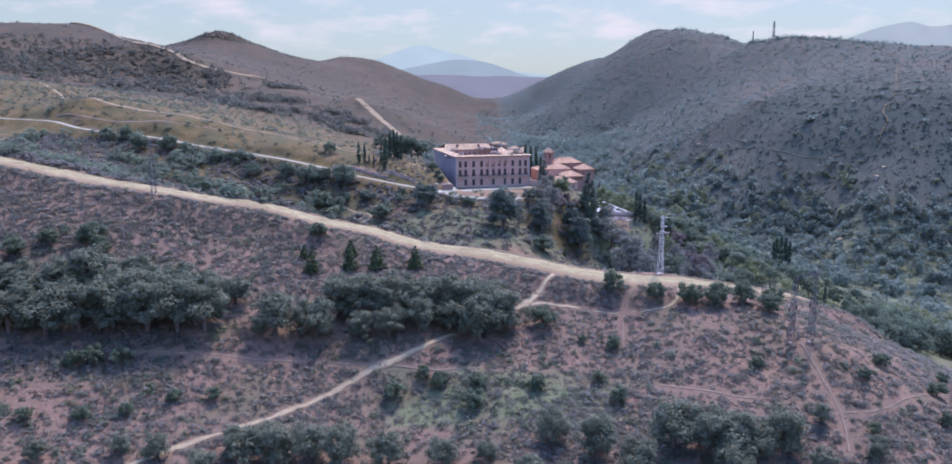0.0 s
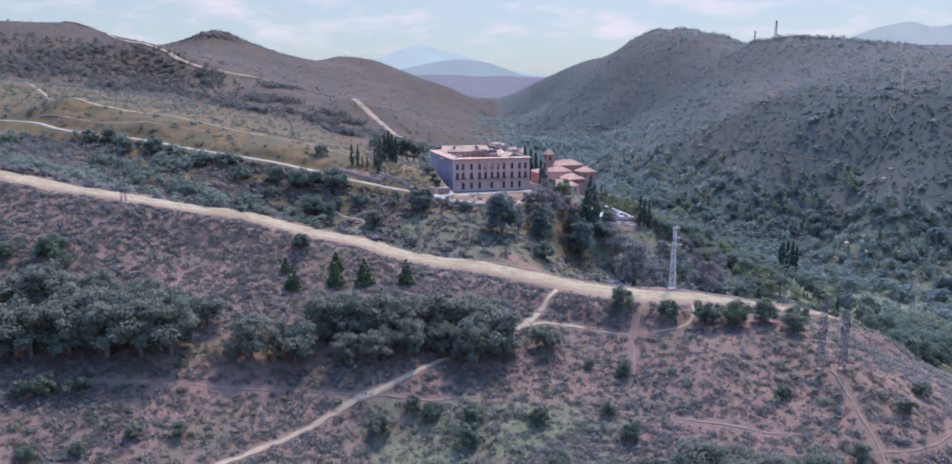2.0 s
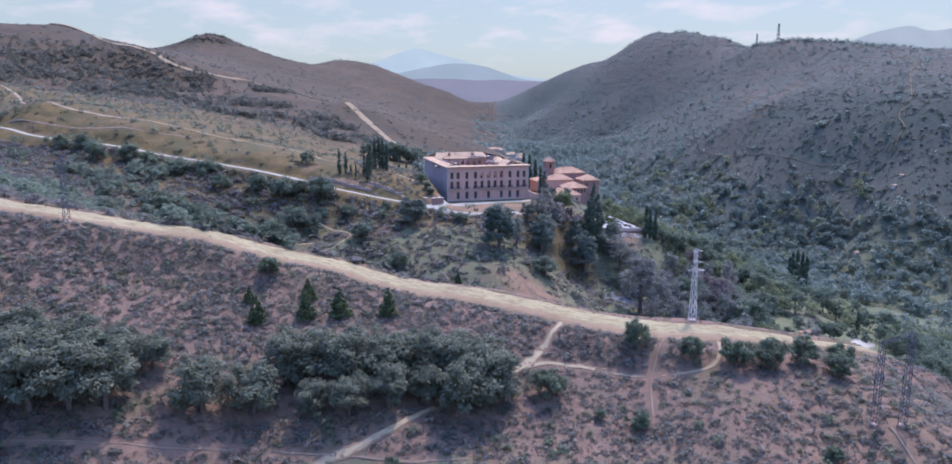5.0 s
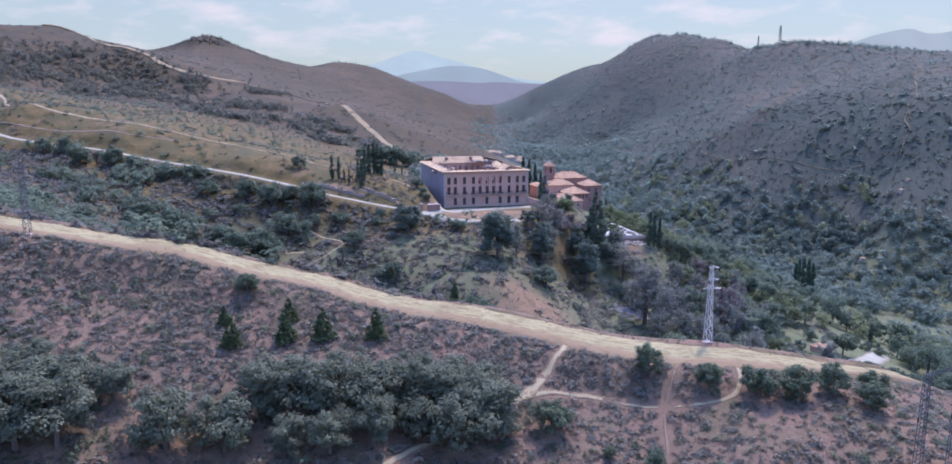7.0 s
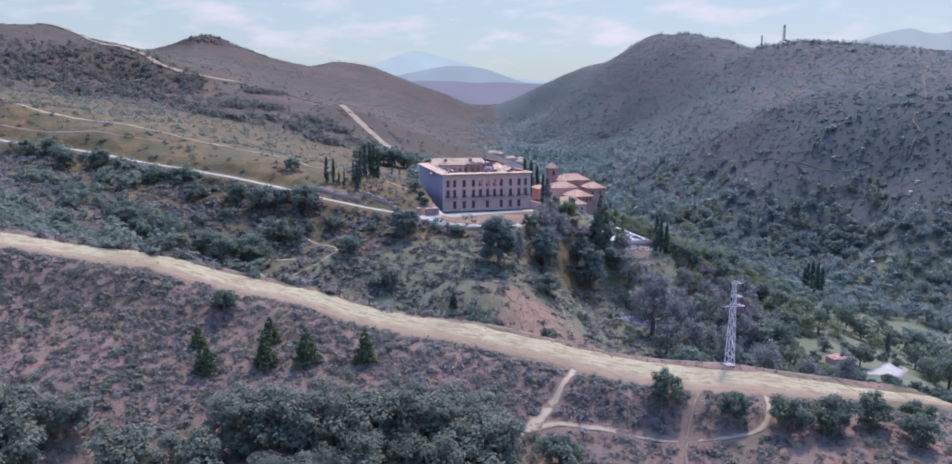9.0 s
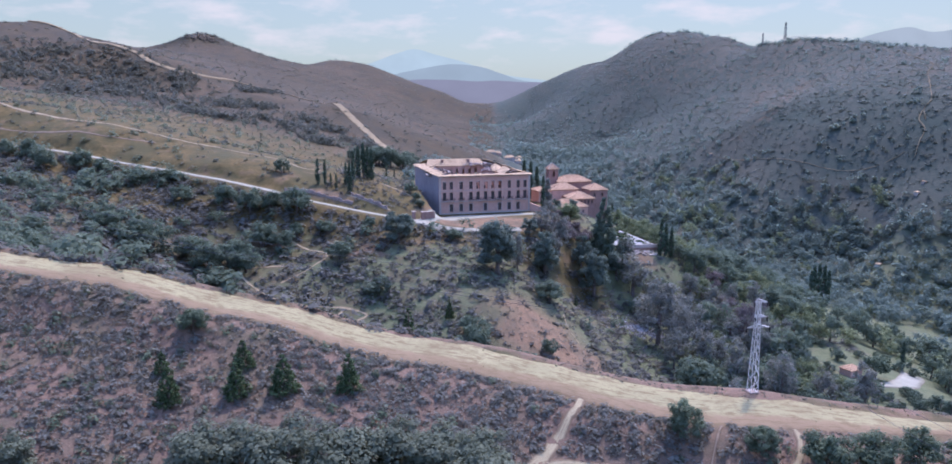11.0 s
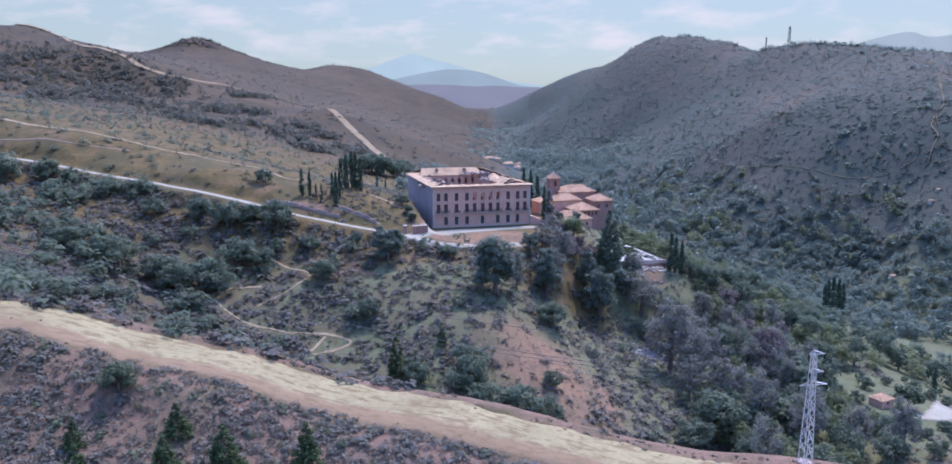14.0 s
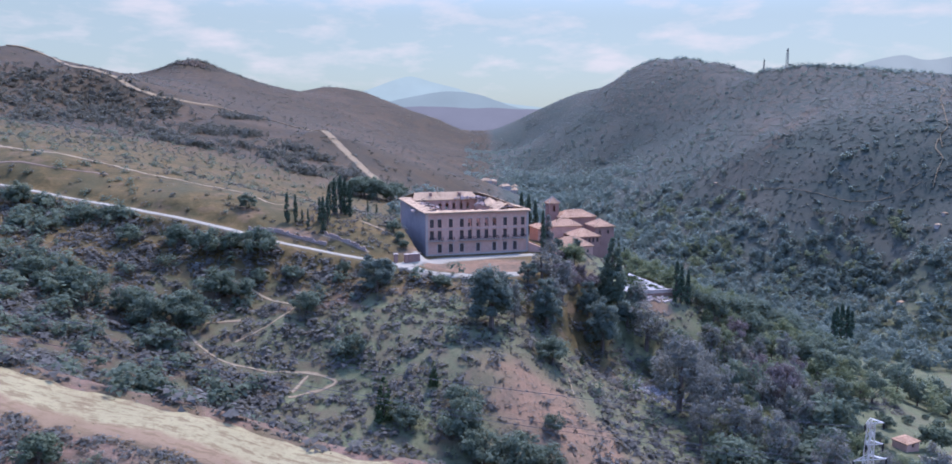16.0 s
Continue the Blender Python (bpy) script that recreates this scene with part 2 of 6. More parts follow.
MAT = {
    "ground": ground_material(),
    "track": earth_road_material("pale_earth", (0.262, 0.226, 0.116), (0.145, 0.104, 0.054), (0.112, 0.083, 0.048), 1.29, (0.19, 0.126, 0.074)),
    "path": earth_road_material("path_earth", (0.3, 0.248, 0.145), (0.21, 0.158, 0.092), (0.14, 0.1, 0.063), 0.82),
    "trail": earth_road_material("trodden_soil", (0.205, 0.158, 0.108), (0.165, 0.12, 0.08), (0.12, 0.086, 0.058), 0.7),
    "road": earth_road_material("concrete_road", (0.285, 0.265, 0.2), (0.24, 0.22, 0.165), (0.19, 0.168, 0.122)),
    "break": earth_road_material("firebreak_earth", (0.234, 0.18, 0.0998), (0.185, 0.139, 0.0783), (0.129, 0.0979, 0.0576)),
    "pine": foliage_material("pine_needles", (0.108, 0.12, 0.078), (0.17, 0.184, 0.12), 0.42),
    "tall_pine": foliage_material("tall_pine_needles", (0.078, 0.1, 0.076), (0.168, 0.2, 0.148), 0.42),
    "twigs": foliage_material("bare_twigs", (0.115, 0.095, 0.09), (0.215, 0.178, 0.162), 0.4),
    "straw": foliage_material("dry_grass", (0.11, 0.082, 0.056), (0.2, 0.156, 0.11), 0.4),
    "gorse": foliage_material("gorse_blossom", (0.16, 0.14, 0.04), (0.3, 0.25, 0.06), 0.4),
    "young": foliage_material("young_pine_needles", (0.0326, 0.0539, 0.0211), (0.0809, 0.108, 0.044), 0.3),
    "bush": foliage_material("bush_leaves", (0.072, 0.094, 0.056), (0.158, 0.188, 0.113), 0.45),
    "scrub": foliage_material("scrub_leaves", (0.142, 0.137, 0.11), (0.238, 0.23, 0.188), 0.58),
    "sage": foliage_material("sage_leaves", (0.09, 0.087, 0.073), (0.175, 0.167, 0.138), 0.45),
    "oak": foliage_material("oak_leaves", (0.086, 0.112, 0.074), (0.18, 0.215, 0.145), 0.55),
    "heather": foliage_material("heather_leaves", (0.088, 0.092, 0.07), (0.155, 0.154, 0.118), 0.55),
    "grey_tree": foliage_material("grey_leaves", (0.132, 0.135, 0.108), (0.232, 0.234, 0.192), 0.5),
    "bright": foliage_material("spring_leaves", (0.121, 0.147, 0.0748), (0.231, 0.255, 0.132), 0.55),
    "cypress": foliage_material("cypress_leaves", (0.0378, 0.0598, 0.0352), (0.0945, 0.122, 0.0704), 0.15),
    # leaves across the valley: lightened and cooled, haze put into their colour
    "hazed_oak": foliage_material("hazed_oak_leaves", (0.132, 0.172, 0.144), (0.212, 0.256, 0.206), 0.68),
    "hazed_bush": foliage_material("hazed_bush_leaves", (0.13, 0.145, 0.117), (0.198, 0.211, 0.17), 0.72),
    "weathered_rock": plain_material("weathered_rock", (0.105, 0.078, 0.05), (0.165, 0.122, 0.08), 2.5, 0.95, 0.0, 0.6),
    "bark": plain_material("bark", (0.09, 0.07, 0.055), (0.16, 0.13, 0.11), 0.15, 0.95),
    "stucco": plain_material("old_stucco", (0.44, 0.264, 0.19), (0.54, 0.338, 0.248), 0.9, 0.92),
    # side wall of the college, greyer and darker than the stucco
    "grey_side": plain_material("grey_side", (0.236, 0.199, 0.192), (0.305, 0.262, 0.246), 1.2, 0.93),
    "stone": plain_material("cornice_stone", (0.36, 0.295, 0.24), (0.43, 0.36, 0.3), 0.6, 0.9),
    "brick": plain_material("red_brick", (0.228, 0.137, 0.106), (0.31, 0.194, 0.152), 0.5, 0.92),
    "white": plain_material("white_wall", (0.481, 0.468, 0.442), (0.548, 0.535, 0.515), 0.8, 0.9),
    "yard": plain_material("pale_yard", (0.31, 0.29, 0.255), (0.39, 0.368, 0.33), 1.5, 0.92),
    "tile": tile_material("clay_tiles", (0.3, 0.182, 0.104), (0.45, 0.29, 0.175)),
    "old_tile": tile_material("weathered_tiles", (0.38, 0.258, 0.148), (0.475, 0.34, 0.204)),
    "wood": plain_material("old_timber", (0.076, 0.057, 0.046), (0.152, 0.114, 0.091), 0.3, 0.9),
    "dark": plain_material("window_dark", (0.085, 0.07, 0.064), (0.13, 0.108, 0.098), 0.5, 0.4, 0, 0),
    "iron": plain_material("wrought_iron", (0.03, 0.03, 0.032), (0.06, 0.055, 0.055), 0.2, 0.6, 0.6),
    "zinc": plain_material("galvanised_steel", (0.5, 0.475, 0.415), (0.64, 0.605, 0.535), 0.3, 0.5, 0.3, 0),
    "dull_steel": plain_material("dull_steel", (0.085, 0.085, 0.09), (0.13, 0.13, 0.135), 0.3, 0.6, 0.3, 0),
    "wire": plain_material("cable", (0.09, 0.09, 0.095), (0.13, 0.13, 0.135), 1.0, 0.6, 0.3, 0),
    "rubble": plain_material("rubble", (0.254, 0.187, 0.150), (0.388, 0.314, 0.268), 0.4, 0.95),
    "rock": plain_material("grey_rock", (0.228, 0.220, 0.220), (0.342, 0.334, 0.327), 0.6, 0.95),
}


# ---- the lie of the land: spurs, hollows, crests and ways, each as a few places (x, y, z) ----
NEAR_SLOPE = [(-14, 124, -7.6), (0, 122, -7), (11, 124.5, -6.5), (-14, 130.4, -3.2), (-10, 129, -4.8), (-29, 132, -4.5), (-3, 141.3, -1.4), (6, 147, 0.7), (-25, 142, -0.3), (-64, 124, -1.5), (-82, 142, 8.5), (27, 132, -4.6), (49, 119, -5.5), (39, 135, -0.8), (54, 129, -2.6), (32, 142, -1.8), (20, 149, -0.3), (60, 128, -0.5), (71, 127, -3.2), (43, 149.5, 1.6), (57, 148, 1.5), (71, 155, -1.5), (84, 155, -7.5), (-44, 137, 0.8), (-55, 136, 3)]
NEAR_FRONT = [(-80, 85, -10), (-40, 85, -14), (0, 85, -15), (40, 85, -14), (80, 90, -16), (-110, 110, 2), (110, 120, -18), (0, 30, -22), (-120, 40, -6), (120, 40, -30), (-90, 0, -15), (60, 0, -30), (0, -80, -40), (-200, -60, -20), (200, -60, -50)]
SCRUB = [(-61, 160, 12.8), (-79, 152, 13.8), (-86, 148, 12.8), (-35, 158, 7.5), (-35, 164.5, 9.8), (-14, 160, 6.2), (-13, 166, 7.2)]
TRACK = [(-140, 179, 34), (-105, 176.5, 26.3), (-75, 176, 20.9), (-50, 177, 16.8), (-25, 175, 11.4), (0, 170.5, 7), (18, 164.5, 4.8), (42, 164.5, 3.1), (50, 160.5, 2.4), (66, 163, -0.6), (80, 166.5, -4)]
GULLY = [(-150, 250, 20), (-100, 235, 8), (-60, 235, -12), (-30, 225, -21), (0, 217, -26), (30, 212, -30), (62, 208, -35), (95, 215, -41)]
SLOPE = [(-65, 283, -8.5), (-26.5, 270, -17.5), (-16, 263, -19.5), (29, 257, -25.5), (-75, 294, -4.5), (25, 279, -20), (24, 287, -17), (7.6, 271.5, -13), (-25, 281, -11.5), (-43, 295, -5.2), (-56, 289, -7), (-48, 299, -5), (53, 290, -31), (58, 298, -31.5), (39, 311, -24), (70, 318, -33), (0, 300, -6), (-20, 302, -4)]
TERRACE = [(-14, 318, -0.4), (25, 347, -0.4), (5, 330, -0.5), (40, 330, -7), (30, 316, -9), (60, 347, -11.5), (57, 335.5, -13), (66, 340, -15), (76, 348, -16.5), (92, 352, -24), (40, 365, -2), (30, 400, -3), (60, 400, -12), (-20, 395, 2), (10, 410, 0), (45, 430, -8)]
ROAD = [(-36.5, 321, 3.2), (-56, 319, 7), (-82, 327, 10.5), (-110, 334, 14), (-139, 341, 17), (-180, 352, 21), (-230, 366, 25)]
KNOLL = [(-52, 333, 11), (-40, 340, 11), (-30, 352, 10), (-66, 337, 14.5), (-30, 375, 9)]
LEFT_SLOPE = [(-149, 367, 30), (-201, 386, 39), (-199, 446, 36), (-120, 420, 22), (-70, 430, 8), (-90, 340, 18), (-110, 380, 24)]
LEFT_HILL = [(-156, 542, 29), (-215, 583, 36), (-169, 717, 33), (-188, 730, 43), (-246, 724, 45), (-206, 741, 44), (-305, 740, 54), (-292, 772, 69), (-338, 794, 87), (-230, 809, 52), (-112, 715, 33.5), (-59, 593, 6), (-280, 480, 48), (-90, 620, 14), (-300, 600, 42)]
RIGHT_SLOPE = [(336, 623, 4), (298, 695, 12), (281, 778, 28), (270, 1081, 12), (207, 1183, -26), (319, 622, -17), (359, 658, 33), (223, 684, -36), (247, 611, -64), (280, 565, -62), (313, 1218, 73), (373, 1151, 92), (228, 772, -18), (334, 671, 18), (335, 739, 42), (285, 560, -52), (214, 745, -40), (313, 582, -26), (400, 640, 40)]
VALLEY = [(142, 337, -46), (139, 295, -44.5), (194, 350, -64), (184, 446, -66), (129, 393, -42), (120, 235, -34), (160, 230, -48), (220, 300, -70), (300, 350, -85), (250, 500, -78), (200, 560, -75), (130, 520, -62), (140, 650, -66), (130, 800, -60), (110, 1000, -55), (90, 1300, -48), (350, 450, -80), (420, 540, -30)]
BEHIND = [(40, 520, -30), (0, 560, -12), (60, 650, -45), (0, 700, -5), (-20, 900, -5), (20, 1200, -15)]
CREST_LEFT = [(-497, 864, 114.3), (-483, 873, 113), (-464, 884, 116.1), (-448, 892, 115.8), (-433, 900, 110.2), (-418, 908, 102.9), (-401, 916, 96.8), (-387, 922, 95.3), (-525, 1276, 112.2), (-503, 1286, 110.1), (-590, 1585, 138.9), (-557, 1597, 155.3), (-530, 1607, 159.4), (-497, 1617, 148.8), (-458, 1629, 131.6), (-412, 1642, 113), (-401, 1813, 103.8), (-371, 1869, 101.5), (-343, 1915, 117.7), (-310, 1898, 120.1), (-275, 1904, 115.3), (-239, 1909, 108.4), (-202, 1913, 92.9), (-139, 1859, 68.6), (-109, 1831, 59.3), (-64, 1788, 43.9), (-360, 880, 86), (-700, 800, 106), (-900, 1200, 112), (-700, 400, 70), (-640, 1500, 104)]
VALLEY_HEAD = [(-22, 1744, 24.1), (19, 1794, 7.9), (61, 1793, 17), (131, 1790, 48.1), (20, 2000, -8), (60, 2150, -5), (-40, 2300, 10), (90, 1600, -30)]
CREST_RIGHT = [(203, 1880, 72.3), (226, 1831, 89.5), (252, 1769, 103.2), (269, 1707, 101.2), (285, 1648, 110.8), (304, 1559, 128.1), (337, 1548, 148), (365, 1541, 156), (376, 1431, 150), (397, 1388, 144.3), (420, 1297, 128.6), (405, 1124, 109.7), (417, 1050, 110.4), (439, 1028, 110.4), (460, 974, 101.8), (497, 973, 97.7), (515, 940, 95.7), (542, 938, 92.7), (388, 1300, 134), (700, 800, 82), (800, 500, 60), (900, 1100, 72)]
BEYOND = [(480, 1300, 105), (560, 1250, 88), (600, 1100, 82), (540, 1420, 100), (430, 1390, 122), (262, 1480, 92), (500, 1080, 98), (-900, 2400, 60), (-200, 2600, 10), (0, 3000, -10), (300, 2500, 20), (900, 2300, 60), (-1500, 1500, 100), (1600, 1500, 60), (-1200, -200, 20), (1200, -200, -60), (0, -600, -60), (-2500, 2500, 60), (2500, 2500, 40), (0, 4900, 0), (-3000, 4900, 20), (3000, 4900, 20)]
LAND = [*NEAR_SLOPE, *NEAR_FRONT, *SCRUB, *TRACK, *GULLY, *SLOPE, *TERRACE, *ROAD, *KNOLL, *LEFT_SLOPE, *LEFT_HILL, *RIGHT_SLOPE, *VALLEY, *BEHIND, *CREST_LEFT, *VALLEY_HEAD, *CREST_RIGHT, *BEYOND]

SITES = np.array(LAND, float)


def land_weights(soft=6.0):
    """Weights of the smooth surface that passes through the places of the land."""
    p = SITES[:, :2] / 100
    n = len(p)
    r = np.sqrt(((p[:, None] - p[None]) ** 2).sum(-1) + (soft / 100) ** 2)
    a = np.zeros((n + 3, n + 3))
    a[:n, :n], a[:n, n], a[:n, n + 1:] = -r, 1, p
    a[n:, :n] = a[:n, n:].T
    return np.linalg.solve(a, np.concatenate([SITES[:, 2], np.zeros(3)]))


WEIGHTS = land_weights()


def bare_height(x, y, soft=6.0):
    x, y = np.atleast_1d(np.asarray(x, float)) / 100, np.atleast_1d(np.asarray(y, float)) / 100
    n, out = len(SITES), np.empty(len(x))
    for i in range(0, len(x), 30000):
        s = slice(i, i + 30000)
        r = np.sqrt((x[s, None] - SITES[None, :, 0] / 100) ** 2 + (y[s, None] - SITES[None, :, 1] / 100) ** 2 + (soft / 100) ** 2)
        out[s] = -r @ WEIGHTS[:n] + WEIGHTS[n] + WEIGHTS[n + 1] * x[s] + WEIGHTS[n + 2] * y[s]
    return out


def lattice(ix, iy, seed):
    h = (ix.astype(np.int64) * 374761393 + iy.astype(np.int64) * 668265263 + seed * 974634721) & 0x7FFFFFFF
    h = ((h ^ (h >> 13)) * 1274126177) & 0x7FFFFFFF
    return ((h ^ (h >> 16)) & 0xFFFF) / 65535.0


def wave(x, y, size, seed=0, octaves=3):
    """Smooth noise in -1..1 over the plan, with features of about that many metres."""
    x, y = np.asarray(x, float), np.asarray(y, float)
    out, amp, total = np.zeros_like(x), 1.0, 0.0
    for o in range(octaves):
        u, v = x / size * 2 ** o + 17.3 * o, y / size * 2 ** o - 9.1 * o
        iu, iv = np.floor(u), np.floor(v)
        fu, fv = u - iu, v - iv
        fu, fv = fu * fu * (3 - 2 * fu), fv * fv * (3 - 2 * fv)
        a, b = lattice(iu, iv, seed + o), lattice(iu + 1, iv, seed + o)
        c, d = lattice(iu, iv + 1, seed + o), lattice(iu + 1, iv + 1, seed + o)
        out += amp * ((a * (1 - fu) + b * fu) * (1 - fv) + (c * (1 - fu) + d * fu) * fv - 0.5) * 2
        total += amp
        amp *= 0.5
    return out / total


def ease(v, lo, hi):
    w = np.clip((np.asarray(v, float) - lo) / (hi - lo), 0, 1)
    return w * w * (3 - 2 * w)


def curve(pts, step):
    """A smooth line through the points, at even steps."""
    p = np.array(pts, float)
    p = np.vstack([2 * p[0] - p[1], p, 2 * p[-1] - p[-2]])
    out = []
    for i in range(1, len(p) - 2):
        n = max(2, int(np.linalg.norm(p[i + 1] - p[i]) / step))
        t = (np.arange(n) / n)[:, None]
        a, b, c, d = p[i - 1], p[i], p[i + 1], p[i + 2]
        out.append(0.5 * (2 * b + (c - a) * t + (2 * a - 5 * b + 4 * c - d) * t ** 2 + (3 * b - a - 3 * c + d) * t ** 3))
    return np.vstack(out + [p[-2:-1]])


# ways over the land, as plan lines
WAY_TRACK = [(-300, 196), (-220, 187), (-140, 179), (-105, 176.3), (-75, 176), (-50, 177), (-25, 175), (0, 170), (18, 163.6), (40, 158.8), (50, 158.2), (60, 159.6), (70, 162.3), (82, 166.5), (98, 174)]
WAY_ROAD = [(-420, 430), (-320, 401), (-231, 375.7), (-192, 361), (-167, 354.5), (-143, 348.8), (-122, 344), (-97, 335), (-74, 328.5), (-56, 322.5), (-40, 322), (-24, 321.5), (-12, 321)]
WAY_NEAR = [(-62, 92), (-47, 105.2), (-40, 111), (-34.5, 115.2), (-26, 122.6), (-20, 127), (-14.8, 129.3), (-9.6, 133.4), (-4, 139), (1.3, 143), (5.7, 145.4), (10.8, 149.3), (15.9, 156.8), (17.6, 162)]
SAMPLE_TRACK, SAMPLE_ROAD = curve(WAY_TRACK, 0.6), curve(WAY_ROAD, 0.6)


def evened(line, span):
    """The height along a way, smoothed over a span of samples."""
    z = np.pad(bare_height(line[:, 0], line[:, 1]), span, mode="reflect", reflect_type="odd")
    return np.convolve(z, np.ones(2 * span + 1) / (2 * span + 1), "valid")


LEVEL_TRACK, LEVEL_ROAD = evened(SAMPLE_TRACK, 12), evened(SAMPLE_ROAD, 30)

# the ruined college stands on a levelled plot, turned to the right as one sees it
ABBEY_AT, ABBEY_TURN, ABBEY_W, ABBEY_D, ABBEY_H, ABBEY_Z = (-9.3, 345.0), 15.0, 36.0, 48.0, 14.5, -1.2


def abbey_local(x, y):
    c, s = math.cos(radians(ABBEY_TURN)), math.sin(radians(ABBEY_TURN))
    dx, dy = np.asarray(x, float) - ABBEY_AT[0], np.asarray(y, float) - ABBEY_AT[1]
    return dx * c + dy * s, -dx * s + dy * c


def nearest(x, y, line):
    best, at = np.full(len(x), 1e9), np.zeros(len(x), int)
    for i in range(0, len(x), 20000):
        s = slice(i, i + 20000)
        d = (x[s, None] - line[None, :, 0]) ** 2 + (y[s, None] - line[None, :, 1]) ** 2
        at[s] = d.argmin(1)
        best[s] = np.sqrt(d[np.arange(len(at[s])), at[s]])
    return best, at


def height(x, y):
    """The ground's height at places of the plan."""
    x, y = np.atleast_1d(np.asarray(x, float)), np.atleast_1d(np.asarray(y, float))
    z = bare_height(x, y)
    far = ease(y, 420, 800)
    side = ease(x, 120, 260)
    z = z + far * 2.6 * wave(x, y, 70, 3)
    z = z + side * 0.3 * np.sin(z * 0.9 + 2 * wave(x, y, 120, 5)) * ease(y, 450, 600)
    near = 1 - ease(y, 330, 460)
    d1, i1 = nearest(x, y, SAMPLE_TRACK)
    d2, i2 = nearest(x, y, SAMPLE_ROAD)
    calm = ease(d1, 4, 10) * ease(d2, 3, 7)
    z = z + near * calm * (0.35 * wave(x, y, 9, 1) + 0.16 * wave(x, y, 2.6, 2, 2))
    w = 1 - ease(d1, 6.0, 13)
    z = z * (1 - w) + LEVEL_TRACK[i1] * w
    w = 1 - ease(d2, 2.6, 7)
    z = z * (1 - w) + LEVEL_ROAD[i2] * w
    u, v = abbey_local(x, y)
    w = ease(u, -6, -1) * (1 - ease(u, ABBEY_W + 1, ABBEY_W + 8)) * ease(v, -21, -16) * (1 - ease(v, ABBEY_D, ABBEY_D + 8))
    return z * (1 - w) + ABBEY_Z * w


def level(x, y):
    return float(height([x], [y])[0])


def mesh_object(name, verts, faces, material, parent=None, label="", smooth=False, attrs=None):
    """A mesh from arrays of corners and faces, each face with the same number of corners."""
    verts, faces = np.asarray(verts, np.float32), np.asarray(faces, np.int32)
    me = bpy.data.meshes.new(name)
    k = faces.shape[1]
    me.vertices.add(len(verts))
    me.vertices.foreach_set("co", verts.ravel())
    me.loops.add(faces.size)
    me.loops.foreach_set("vertex_index", faces.ravel())
    me.polygons.add(len(faces))
    me.polygons.foreach_set("loop_start", np.arange(0, faces.size, k, dtype=np.int32))
    me.polygons.foreach_set("loop_total", np.full(len(faces), k, np.int32))
    if smooth:
        me.polygons.foreach_set("use_smooth", np.ones(len(faces), bool))
    for key, values in (attrs or {}).items():
        me.attributes.new(key, "FLOAT", "POINT").data.foreach_set("value", np.asarray(values, np.float32))
    me.update()
    me.materials.append(material)
    ob = new(name, me)
    if parent:
        ob.parent = parent
    if label:
        ob["label"] = label
    return ob


def part(name, bm, material, parent=None, label=""):
    """Links a bmesh as one mesh object, under a thing or a part."""
    me = bpy.data.meshes.new(name)
    bm.normal_update()
    bm.to_mesh(me)
    bm.free()
    me.materials.append(material)
    ob = new(name, me)
    if parent:
        ob.parent = parent
    if label:
        ob["label"] = label
    return ob


def root(name, m, label, category, group="", kind=""):
    ob = new(name)
    ob.matrix_world = m
    ob.empty_display_size = 0.5
    return tagged(ob, label, category, group, kind)


def grow(start, step, factor, end):
    out, v = [], start
    while v < end:
        out.append(v)
        step *= factor
        v += step
    return out + [end]


